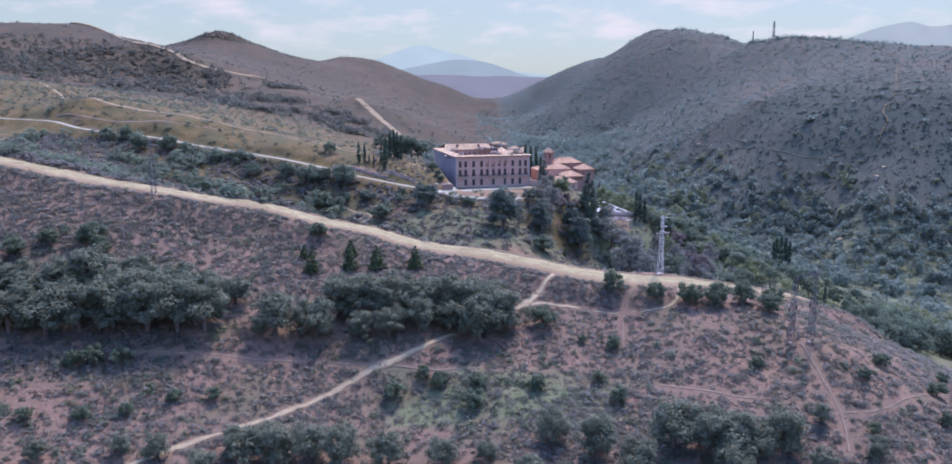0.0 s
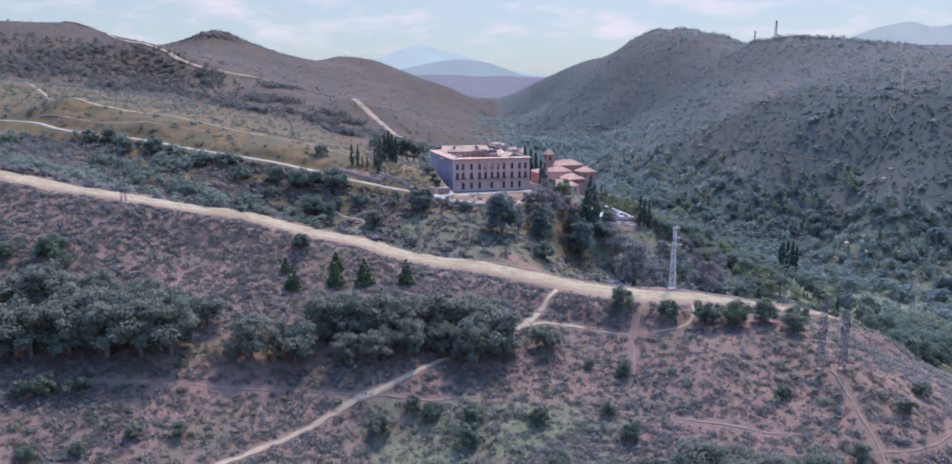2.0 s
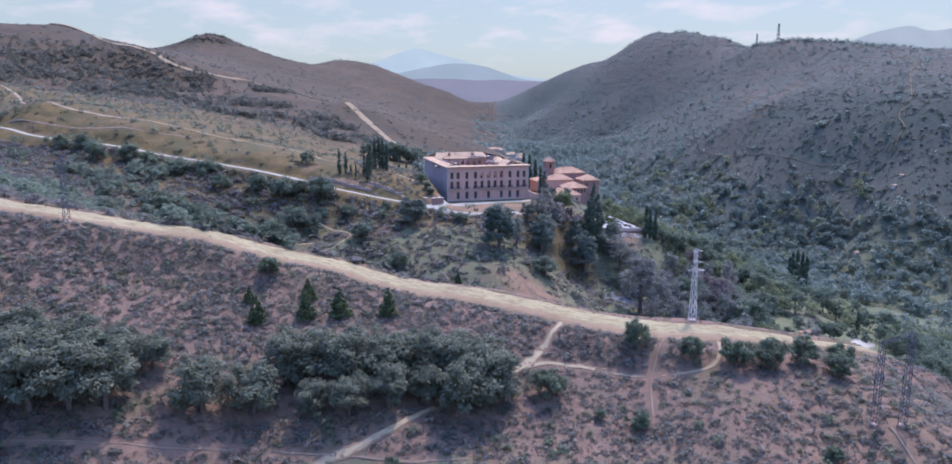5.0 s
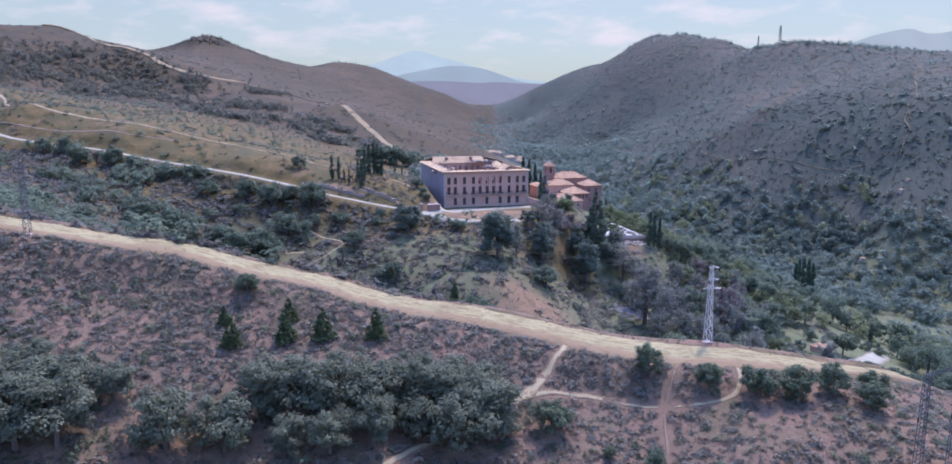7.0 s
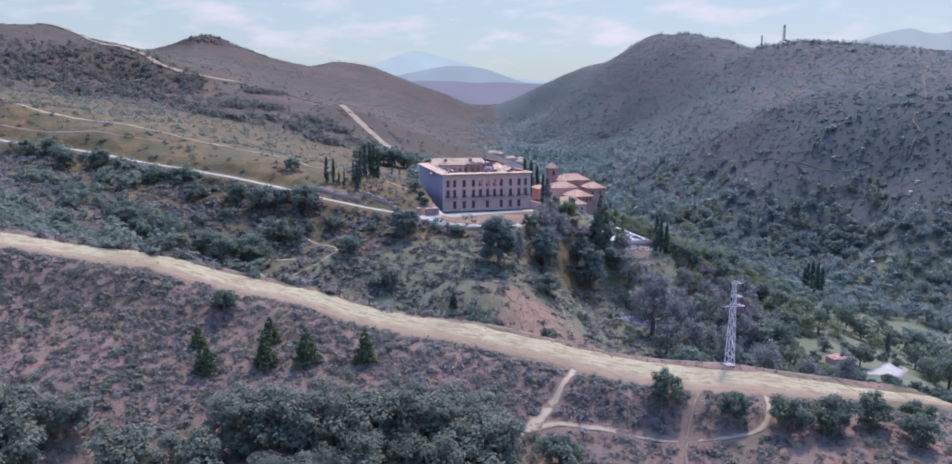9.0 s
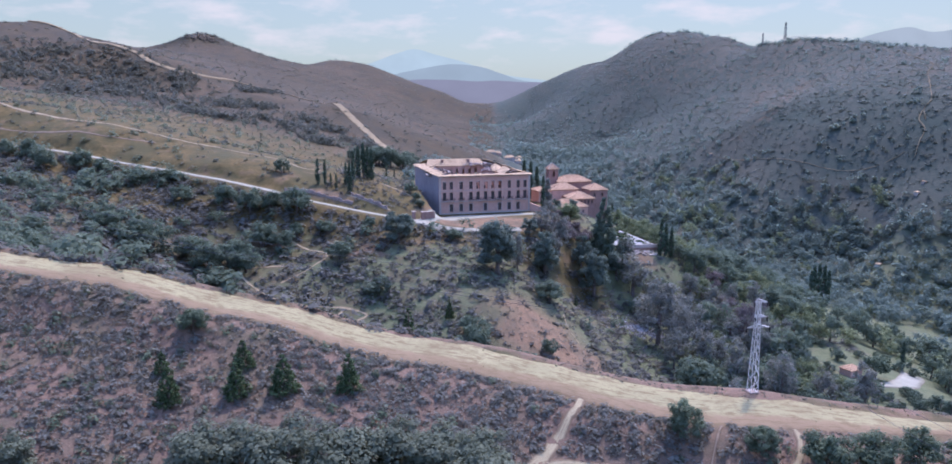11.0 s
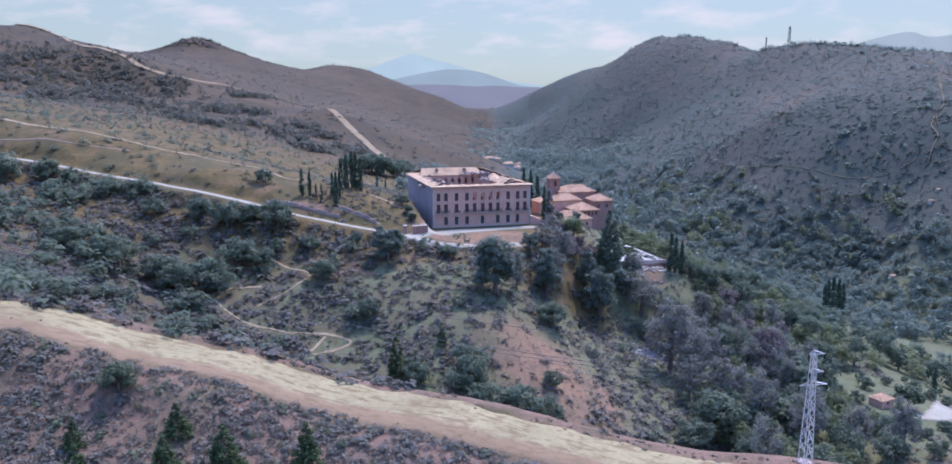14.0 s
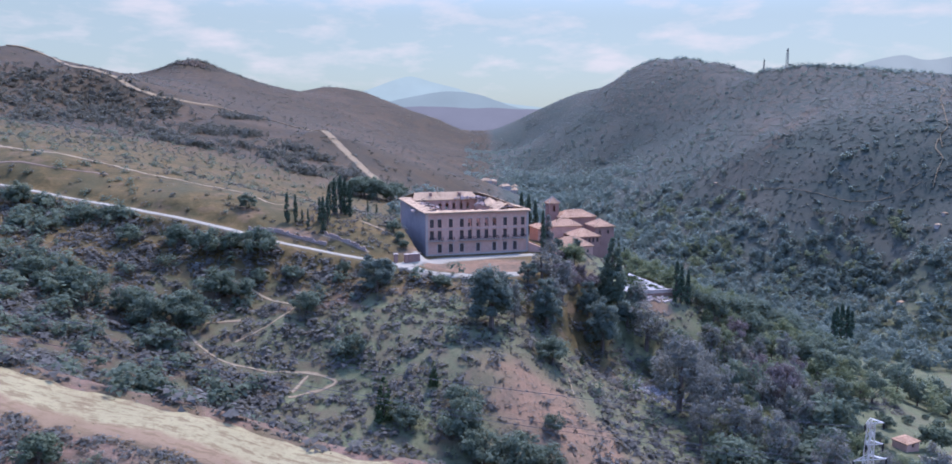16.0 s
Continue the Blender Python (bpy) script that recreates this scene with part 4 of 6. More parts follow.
GREY_TREES = [(17.3, 296.8, 12.5, 0.62), (29.5, 310.5, 13.5, 0.85), (27.2, 323, 9, 1.2), (81, 326, 11, 1.2), (88, 322, 12, 1.1), (75, 316, 11, 1.2), (32.7, 318.5, 14, 1.0), (30.4, 333.2, 9.6, 1.1), (59.4, 320.6, 15.5, 1.3), (60.8, 289, 22, 1.0), (64.8, 280, 19, 0.8), (68, 299, 17, 1.0), (72, 287, 16, 0.9), (66, 311, 14, 1.0)]
RED_TREES = [(90.4, 292.8, 21, 0.8), (86, 303, 17, 0.9), (92, 334, 11, 1.1)]
CYPRESSES = [(-52.4, 334.7, 9.5), (-50, 335.6, 8.9), (-48.1, 336.4, 4.3), (-45.7, 333.6, 5.9), (-40.7, 332.6, 11), (-40.4, 338.4, 9.4), (-42.9, 338.3, 8.1), (-40.2, 350, 12), (-38.6, 353, 13.4), (-37, 352, 12.6), (-35.2, 351, 11.6), (-42.3, 352, 9.3), (-32, 372, 5.1), (-29, 374, 4.4), (190, 462, 21), (194, 464.5, 23), (198, 467, 22), (202, 470, 20), (187, 459, 18), (147, 304, 10), (66, 398, 9), (68.5, 399, 8), (31.2, 360.5, 12.5), (30.5, 352, 9.5), (75, 345.5, 14), (79.4, 347.2, 12), (77, 346.5, 13), (26.5, 402, 17), (29.5, 404, 16.5), (32.5, 405, 15)]


def plant_trees():
    rng = np.random.default_rng(5)
    g = "pines of the foreground wood"
    pines = [round_tree("pine_tree", 7, 6.4, 100 + k, MAT["pine"], "grey-green rounded pine with a bare trunk on the scrub slope", "pine tree", 60, 124, 0.06, g, 0.0245, 1.04, 6, -0.8) for k in range(5)]
    plant(pines, [(x, y, 1.2 * h, 1.14) for x, y, h in PINES_BACK] + [(x, y, 1.24 * h, 1.04) for x, y, h in PINES_FRONT] + PINES_LOW, 7, rng)
    bushes = [round_tree("round_bush", 3.2, 3.6, 200 + k, MAT["bush"], "dense dark green rounded bush among low scrub", "bush", 38, 96, 0.0, "dark bushes on the slope", 0.033, 1.0, 3) for k in range(4)]
    plant(bushes, [(x, y, 1.06 * h, 1.0) for x, y, h in BUSHES_NEAR[:8]] + BUSHES_NEAR[8:], 3.2, rng)
    young = [cone_tree("young_pine", 4.6, 3.3, 300 + k, MAT["young"], "young dark green conical pine among low scrub", "pine tree", group="young pines below the track") for k in range(3)]
    plant(young, YOUNG_PINES, 4.6, rng, (1.05, 1.3))
    mids = [round_tree("oak_tree", 6, 6.8, 400 + k, MAT["oak"], "dark rounded evergreen oak on the slope below the lane", "oak tree", 42, 64, 0.02, "oaks below the lane", 0.034) for k in range(4)]
    plant(mids, [(x, y, 1.04 * h, *f) for x, y, h, *f in MID_TREES], 6, rng)
    tall = [round_tree("tall_pine", 14, 9, 500 + k, MAT["tall_pine"], "tall dark pine on the slope below the college", "pine tree", 64, 116, 0.0, "tall pines below the college", 0.03, 1.06) for k in range(3)]
    plant(tall, TALL_TREES, 14, rng)
    big = cone_tree("cedar_tree", 16, 9, 520, MAT["oak"], "broad dark tiered conifer beside the paved terrace", "conifer tree", 13, 70, "", 0.6)
    plant([big], [(50.2, 331, 20, 0.9)], 16, rng)
    leafy = round_tree("broadleaf_tree", 9, 11, 530, MAT["bright"], "fresh green rounded tree below the abbey", "tree", 46, 60, 0.05, "", 0.032)
    plant([leafy], [(39.3, 339.7, 8.5, 1.0)], 9, rng)
    red = [round_tree("bare_tree", 14, 9, 850 + k, MAT["twigs"], "tall reddish-brown tree still without leaves", "tree", 56, 40, 0.02, "leafless trees of the hillside wood", 0.03, 1.0, 6) for k in range(2)]
    plant(red, RED_TREES, 14, rng)
    brown = [round_tree("leafless_bush", 4, 5, 855 + k, MAT["twigs"], "grey-brown leafless bush on the bank below the forecourt", "bush", 34, 60, 0.0, "leafless bushes below the forecourt", 0.034, 1.0, 4) for k in range(2)]
    plant(brown, [(33.5, 329, 4.5), (36.5, 332.5, 4.2), (40.5, 333.5, 4.4), (37.4, 327.5, 5), (42.5, 329.5, 4.5), (30.5, 327, 4), (26.5, 329, 3.2), (45, 333, 4), (34.8, 338.5, 4.4)], 4, rng)
    cyp = [cypress("cypress", 10, 1.9, 600 + k) for k in range(3)]
    plant(cyp, CYPRESSES, 10, rng, (0.9, 1.1))
    pop = cypress("poplar", 13, 3.4, 610, "grey_tree", "slender grey-green poplar beside the college", "poplar tree", "")
    plant([pop], [(32.5, 357, 12.5)], 13, rng)
    firs = [cone_tree("dark_conifer", 9, 4.4, 700 + k, MAT["young"], "dark pointed conifer in the hollow", "conifer tree", 11, 46, "conifers in the hollow") for k in range(2)]
    plant(firs, [(-13.8, 256.2, 10), (-9.3, 256, 5), (-3.3, 264.5, 6.2), (36.8, 302, 3.4), (96, 262, 7), (176, 352, 8), (186, 356, 8.5)], 9, rng)
    # wood on the flank right of the red bank: mixed grey and green crowns
    grey = [round_tree("bare_poplar", 14, 9, 800 + k, MAT["grey_tree"], "tall grey half-leafed tree in the hillside wood", "tree", 50, 38, 0.02, "trees of the hillside wood", 0.034, 1.0, 3) for k in range(3)]
    green = [round_tree("broadleaf_tree", 10, 9.5, 820 + k, MAT["bright"], "light green spring-leafed tree in the hillside wood", "tree", 46, 38, 0.0, "trees of the hillside wood", 0.036, 1.0, 3) for k in range(3)]
    dark = [round_tree("wood_oak", 10, 9.5, 840 + k, MAT["oak"], "dark evergreen tree in the hillside wood", "tree", 46, 38, 0.0, "trees of the hillside wood", 0.036, 1.0, 3) for k in range(3)]
    lists = {0: [], 1: [], 2: []}
    tries = 0
    pts = []
    lists[1] = [(70, 362, 7.5), (76, 360, 8), (82, 358, 8), (88, 356, 8), (94, 354, 8), (79, 367, 9), (86, 365, 9), (73, 370, 9), (92, 363, 9), (66, 368, 8), (98, 360, 9), (64, 376, 8)]
    while sum(len(v) for v in lists.values()) < 225 and tries < 9000:
        tries += 1
        x, y = rng.uniform(58, 215), rng.uniform(228, 420)
        if x < 58 + max(0, (285 - y)) * 0.2 or y > 345 + (x - 60) * 0.75 or y < 232 + (x - 60) * 0.2:
            continue
        if (44 < x < 80 and 334 < y < 372) or (54 < x < 76 and 331 < y < 335):
            continue
        if (106 < x < 153 and 236 < y < 312) or (150 < x < 245 and 352 < y < 444):
            continue
        if 132 < x < 192 and 312 < y < 400 and rng.random() < 0.85:
            continue
        if any((x - a) ** 2 + (y - b) ** 2 < 36 for a, b, *_ in GREY_TREES + RED_TREES):
            continue
        gap = 3.9 if 40 < x < 86 and y > 308 else 5.4 if x < 105 else 6.2
        if any((x - a) ** 2 + (y - b) ** 2 < gap * gap for a, b in pts):
            continue
        if x > 130 and wave(np.array([x]), np.array([y]), 40, 77)[0] > 0.2:
            continue
        pts.append((x, y))
        short = 0.62 if 40 < x < 86 and y > 308 else 1.0
        kind = 0 if (50 < x < 105 and y < 335 and rng.random() < 0.4) else (1 if rng.random() < 0.42 else 2)
        lists[kind].append((x, y, {0: rng.uniform(12, 18.5), 1: rng.uniform(6, 11.5), 2: rng.uniform(7, 13)}[kind] * short))
    for models, k, mh in ((grey, 0, 14), (green, 1, 10), (dark, 2, 10)):
        plant(models, (GREY_TREES if k == 0 else []) + lists[k], mh, rng, (0.66, 0.92) if k == 0 else (0.8, 1.1))
    orchard = [round_tree("orchard_tree", 3.4, 3.6, 880 + k, MAT["bright"], "small light green orchard tree behind the white terrace", "tree", 30, 46, 0.0, "orchard behind the terrace", 0.042, 1.0, 3) for k in range(2)]
    plant(orchard, [(61 + 3.6 * i + 1.5 * j, 357 - 0.8 * i + 4.2 * j, 3.0 + 0.5 * ((i + j) % 3)) for j in range(3) for i in range(5)], 3.4, rng)
    yard_bushes = [round_tree("yard_bush", 3.6, 4.4, 890 + k, MAT["oak"], "green bush beside the pale yard", "bush", 34, 44, 0.0, "bushes round the yard", 0.04, 1.0, 3) for k in range(2)]
    spots = [(rng.uniform(100, 152), rng.uniform(238, 268)) for _ in range(46)] + [(rng.uniform(108, 160), rng.uniform(296, 318)) for _ in range(14)] + [(rng.uniform(105, 113), rng.uniform(270, 296)) for _ in range(8)]
    plant(yard_bushes, [(x, y, rng.uniform(1.8, 4.2)) for x, y in spots], 3.6, rng)
    hedge = [(100, 213, 6), (107, 219, 7), (114, 223, 7), (121, 228, 7.5), (129, 234, 8), (117, 217, 6), (125, 223, 6), (137, 239, 8), (146, 245, 8), (96, 205, 5), (155, 250, 8), (104, 209, 5)]
    plant([round_tree("hollow_oak", 7, 8.5, 870 + k, MAT["oak"], "broad grey-green tree in the hollow beyond the spur", "tree", 44, 60, 0.02, "trees beyond the spur", 0.036, 1.0, 3) for k in range(2)], hedge, 7, rng)
    lone = round_tree("round_tree", 7, 9, 860, MAT["bush"], "broad round-headed tree in the pale yard", "tree", 40, 46, 0.25, "", 0.045)
    plant([lone], [(126.5, 283, 7)], 7, rng)


plant_trees()


# ---- undergrowth that nobody could count ----
BLOCK = [(50, 72, 336, 356), (111, 153, 262, 312), (-14, 30, 318, 342), (168, 245, 384, 444)]


def scatter(n, x0, x1, y0, y1, keep, rng, clear=True):
    x, y = rng.uniform(x0, x1, n), rng.uniform(y0, y1, n)
    ok = rng.random(n) < keep(x, y)
    if clear:
        d1, _ = nearest(x, y, SAMPLE_TRACK)
        d2, _ = nearest(x, y, SAMPLE_ROAD)
        d3, _ = nearest(x, y, NEAR_WAYS)
        ok &= (d1 > 4.8 + 1.2 * wave(x, y, 5, 9)) & (d2 > 2.8) & (d3 > 1.0)
        u, v = abbey_local(x, y)
        ok &= ~((u > -2) & (u < ABBEY_W + 3) & (v > -16) & (v < ABBEY_D + 2))
        ok &= rng.random(n) > 0.85 * np.exp(-((x - 24) / 14) ** 4 - ((y - 265) / 17) ** 4)
        for a, b, c, d in BLOCK:
            ok &= ~((x > a) & (x < b) & (y > c) & (y < d))
    return x[ok], y[ok]


NEAR_WAYS = np.vstack([curve(p, 1.0) for k, (p, w) in PATHS.items() if k <= 17])


def undergrowth(name, x, y, radius, per, size, leaf, label, category, rng, tall=0.8, lift=1.5):
    z = height(x, y)
    r = rng.uniform(*radius, len(x)) * rng.uniform(0.6, 1.0, len(x))
    cen = np.stack([x, y, z + r * tall * 0.35], -1)
    rad = np.stack([r, r, r * tall], -1)
    v, f = leaf_cloud(cen, rad, per, r * size, rng, lift, 0.4, 0.25)
    ob = mesh_object(name, v, f, leaf, attrs={"tone": np.repeat(rng.random(len(x)), per * 3)})
    return tagged(ob, label, category, kind="stuff")


def wood(name, x, y, reach, lobes, per, size, leaf, label, category, rng, tall=1.0):
    """Many trees as one: each a few uneven clumps of leaves, so that no crown is a ball."""
    n = len(x)
    r = rng.uniform(*reach, n)
    z = height(x, y)
    d = rng.normal(size=(n, lobes, 3))
    d /= np.linalg.norm(d, axis=2)[..., None]
    q = rng.uniform(0.38, 0.66, (n, lobes)) * r[:, None]
    mid = np.stack([x, y, z + r * tall * 0.75], -1)[:, None] + d * (r[:, None] - 0.8 * q)[..., None] * np.array([1, 1, tall])
    cen = mid.reshape(-1, 3)
    q = q.ravel()
    v, f = leaf_cloud(cen, np.stack([q, q, q * 0.8], -1), per, q * size, rng, 1.3, 0.4, 0.14)
    tone = np.repeat(np.clip(rng.random(n)[:, None] * 0.75 + rng.random((n, lobes)) * 0.25, 0, 1).ravel(), per * 3)
    return tagged(mesh_object(name, v, f, leaf, attrs={"tone": tone}), label, category, kind="stuff")


def grow_scrub():
    rng = np.random.default_rng(21)
    front = lambda x, y: y < np.interp(x, SAMPLE_TRACK[:, 0], SAMPLE_TRACK[:, 1]) - 3
    # grey heather and thyme of the near spur
    x, y = scatter(74000, -122, 106, 66, 182, lambda x, y: front(x, y) * ease(y, 60, 92) * (0.26 + 0.5 * ease(wave(x, y, 14, 31), -0.35, 0.3) + 0.16 * (1 - ease(x, -25, 5)) * ease(y, 138, 150) + 0.2 * ease(x, 5, 25) * (1 - ease(y, 116, 128))) * (1 - 0.25 * ease(x, 30, 65)), rng)
    undergrowth("scrub", x, y, (0.32, 1.15), 20, 0.28, MAT["scrub"], "low grey-green heath scrub on stony ground", "scrub", rng, 0.6)
    x, y = scatter(5600, -122, 106, 88, 182, lambda x, y: front(x, y) * (0.2 + 0.5 * ease(wave(x, y, 18, 33), -0.1, 0.4)), rng)
    undergrowth("green_scrub", x, y, (0.45, 1.3), 40, 0.24, MAT["bush"], "dark green bushes among the heath", "scrub", rng, 0.85)
    x, y = scatter(26000, -100, 100, 96, 178, lambda x, y: front(x, y) * (0.35 + 0.35 * ease(wave(x, y, 6, 34), -0.2, 0.3)), rng)
    undergrowth("dry_tufts", x, y, (0.14, 0.38), 8, 0.5, MAT["straw"], "small dry tufts and stones between the shrubs", "grass", rng, 0.6)
    # grass and herbs along the verges of the track
    x, y = scatter(9000, -125, 80, 150, 190, lambda x, y: (abs(nearest(x, y, SAMPLE_TRACK)[0] - 5.9) < 1.5) * (0.45 + 0.55 * ease(wave(x, y, 7, 36), -0.3, 0.2)), rng, False)
    undergrowth("verge_grass", x, y, (0.16, 0.5), 10, 0.42, MAT["heather"], "low dull green grass along the track", "grass", rng, 0.5)
    # slope between track and lane
    back = lambda x, y: (y > np.interp(x, SAMPLE_TRACK[:, 0], SAMPLE_TRACK[:, 1]) + 5) * (y < np.interp(x, SAMPLE_ROAD[:, 0], SAMPLE_ROAD[:, 1]) - 4)
    x, y = scatter(26000, -210, 60, 178, 352, lambda x, y: back(x, y) * (0.35 + 0.5 * ease(wave(x, y, 24, 35), -0.3, 0.4)) * (1 - 0.45 * ease(x, -50, -20)), rng)
    undergrowth("slope_scrub", x, y, (0.9, 2.5), 17, 0.32, MAT["sage"], "grey scrub on the slope below the lane", "scrub", rng, 0.7)
    x, y = scatter(3000, -210, 50, 182, 352, lambda x, y: back(x, y) * (0.12 + 0.88 * ease(wave(x, y, 26, 37), -0.1, 0.25)) * (1 - 0.85 * ease(x, -65, -30)), rng)
    off = nearest(x, y, NEAR_WAYS)[0] > 5.5
    x, y = x[off], y[off]
    wood("slope_bushes", x, y, (1.5, 4.2), 5, 18, 0.3, MAT["oak"], "dark evergreen thicket on the slope below the lane", "thicket", rng, 0.85)
    # hillside above the lane
    over = lambda x, y: (y > np.interp(x, SAMPLE_ROAD[:, 0], SAMPLE_ROAD[:, 1]) + 4) * (x < -20 + (y - 330) * 0.1)
    x, y = scatter(9000, -420, 10, 330, 620, lambda x, y: over(x, y) * (0.3 + 0.6 * ease(wave(x, y, 40, 39), -0.1, 0.5)), rng)
    undergrowth("hill_scrub", x, y, (0.5, 1.7), 20, 0.34, MAT["heather"], "scattered green scrub on the dry hillside", "scrub", rng, 0.85)
    x, y = scatter(620, -420, 0, 335, 560, lambda x, y: over(x, y), rng)
    undergrowth("hill_bushes", x, y, (1.6, 2.8), 60, 0.19, MAT["oak"], "dark bushes dotted over the dry hillside", "bushes", rng, 0.95)
    groves = ((-262, 768, 11, 22), (-252, 735, 9, 16), (-190, 672, 20, 26), (-158, 540, 22, 12), (-130, 592, 24, 13), (-164, 682, 12, 20), (-120, 634, 13, 16), (-99, 618, 12, 15), (-72, 572, 10, 14), (-92, 528, 13, 10), (-197, 782, 17, 20), (-194, 592, 16, 12), (-225, 640, 8, 12), (-62, 552, 9, 14), (-112, 560, 18, 10))
    grove = lambda x, y: np.max([np.exp(-(((x - a) / c) ** 2 + ((y - b) / d) ** 2) ** 2) for a, b, c, d in groves], 0)
    x, y = scatter(9000, -300, -40, 500, 830, lambda x, y: np.clip(grove(x, y) * (0.6 + 0.6 * wave(x, y, 14, 58)), 0, 1), rng)
    wood("hill_thicket", x, y, (2.2, 4.6), 4, 14, 0.36, MAT["heather"], "dark thickets in the folds of the hill", "thicket", rng, 0.8)
    x, y = scatter(900, -560, 0, 400, 700, lambda x, y: 0.25 + 0.5 * ease(wave(x, y, 50, 41), 0.0, 0.3), rng)
    wood("hill_shrubs", x, y, (0.9, 2.2), 3, 16, 0.36, MAT["heather"], "dark shrubs scattered on the hill", "shrubs", rng, 0.8)
    # far hills
    x, y = scatter(20000, -900, 60, 620, 1950, lambda x, y: 0.2 + 0.3 * ease(wave(x, y, 160, 43), 0.0, 0.4) + 0.6 * ease(bare_height(x, y), 112, 140) * ease(y, 1100, 1400), rng, False)
    undergrowth("far_scrub", x, y, (1.5, 4.2), 12, 0.40, MAT["heather"], "dark scrub spread over the far hills", "scrub", rng, 0.45, 2.4)
    x, y = scatter(7600, -560, -190, 540, 880, lambda x, y: np.exp(-((x + 352) / 104) ** 4 - ((y - 692 - 0.1 * (x + 352)) / 84) ** 4) * (0.4 + 0.6 * ease(wave(x, y, 46, 57), -0.3, 0.1)), rng, False)
    wood("hill_wood", x, y, (2.0, 4.2), 3, 12, 0.42, MAT["heather"], "dark low wood on the flank of the near hill", "wood", rng, 0.75)
    # opposite side of the valley
    side = lambda x, y: ease(x - 0.06 * y, 0, 60)
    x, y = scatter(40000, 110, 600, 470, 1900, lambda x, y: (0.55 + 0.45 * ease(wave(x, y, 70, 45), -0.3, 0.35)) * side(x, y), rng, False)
    undergrowth("valley_side_scrub", x, y, (1.0, 2.6), 7, 0.52, MAT["hazed_bush"], "scrub dotted over the opposite hillside", "scrub", rng, 0.5, 2.4)
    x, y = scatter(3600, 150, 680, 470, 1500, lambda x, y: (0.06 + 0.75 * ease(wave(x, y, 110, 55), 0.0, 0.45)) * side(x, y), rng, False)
    wood("valley_side_trees", x, y, (2.2, 4.6), 4, 11, 0.4, MAT["hazed_oak"], "dark trees dotted over the opposite hillside", "trees", rng, 0.75)
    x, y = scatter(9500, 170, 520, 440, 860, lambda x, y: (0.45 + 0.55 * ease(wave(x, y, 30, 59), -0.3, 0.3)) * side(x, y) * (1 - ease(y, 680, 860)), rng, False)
    undergrowth("low_valley_scrub", x, y, (0.6, 1.7), 9, 0.42, MAT["hazed_bush"], "low grey-green scrub at the foot of the opposite hillside", "scrub", rng, 0.6, 2.2)
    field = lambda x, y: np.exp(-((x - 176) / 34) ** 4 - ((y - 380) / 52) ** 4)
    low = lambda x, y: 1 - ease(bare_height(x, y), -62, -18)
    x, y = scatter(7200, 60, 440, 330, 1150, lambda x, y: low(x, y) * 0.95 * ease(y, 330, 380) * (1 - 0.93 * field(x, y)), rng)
    wood("valley_wood", x, y, (2.8, 6.2), 5, 21, 0.29, MAT["hazed_oak"], "dense dark wood on the valley floor", "wood", rng, 1.05)
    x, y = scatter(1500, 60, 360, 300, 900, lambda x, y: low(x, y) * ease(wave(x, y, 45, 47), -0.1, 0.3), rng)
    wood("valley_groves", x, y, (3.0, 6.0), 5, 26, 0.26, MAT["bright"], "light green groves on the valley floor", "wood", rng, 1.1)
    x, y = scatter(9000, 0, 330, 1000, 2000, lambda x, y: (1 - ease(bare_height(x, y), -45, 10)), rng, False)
    undergrowth("far_valley_wood", x, y, (2.5, 5.5), 14, 0.34, MAT["hazed_oak"], "wood along the upper valley, haze put into its leaf colour", "wood", rng, 0.9)
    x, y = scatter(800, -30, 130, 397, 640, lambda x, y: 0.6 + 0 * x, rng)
    wood("wood_behind", x, y, (2.5, 5.0), 5, 18, 0.32, MAT["hazed_oak"], "wood behind the college", "wood", rng, 1.0)
    t = np.sort(rng.random(260))
    stops = np.array([0, 0.12, 0.22, 0.3, 0.38, 0.48, 0.6, 0.7, 0.8, 0.9, 1])
    cx = np.interp(t, stops, (304, 337, 365, 376, 397, 420, 405, 417, 439, 470, 520))
    cy = np.interp(t, stops, (1559, 1548, 1541, 1431, 1388, 1297, 1124, 1050, 1028, 974, 940))
    undergrowth("ridge_trees", cx + rng.normal(0, 4, 260), cy + rng.normal(0, 8, 260), (2.0, 4.6), 44, 0.22, MAT["hazed_oak"], "trees along the crest of the ridge", "trees", rng, 1.1)
    t = rng.random(150)
    cx = np.interp(t, (0, 0.3, 0.45, 0.75, 1), (-590, -545, -520, -458, -400))
    cy = np.interp(t, (0, 0.3, 0.45, 0.75, 1), (1585, 1600, 1612, 1629, 1650))
    undergrowth("hilltop_trees", cx + rng.normal(0, 6, 150), cy - abs(rng.normal(0, 22, 150)), (2.0, 5.0), 30, 0.26, MAT["heather"], "low trees along the top of the far hill", "trees", rng, 0.9)
    # green bank below the forecourt and the flank
    x, y = scatter(13500, -50, 140, 215, 372, lambda x, y: (y > np.interp(x, SAMPLE_TRACK[:, 0], SAMPLE_TRACK[:, 1]) + 6) * (0.3 + 0.4 * ease(wave(x, y, 12, 49), -0.2, 0.4)) * (1 - 0.93 * np.exp(-((x - 21) / 12) ** 2 - ((y - 267) / 15) ** 2)), rng)
    gx, gy = scatter(700, -45, 60, 236, 330, lambda x, y: np.max([np.exp(-((x - a) / 3) ** 2 - ((y - b) / 4) ** 2) for a, b in ((39.4, 317), (40, 311), (-33, 299), (-21, 285), (30, 249))], 0), rng)
    undergrowth("gorse", gx, gy, (0.4, 1.0), 30, 0.25, MAT["gorse"], "yellow-flowering low broom on the bank", "broom", rng, 0.7)
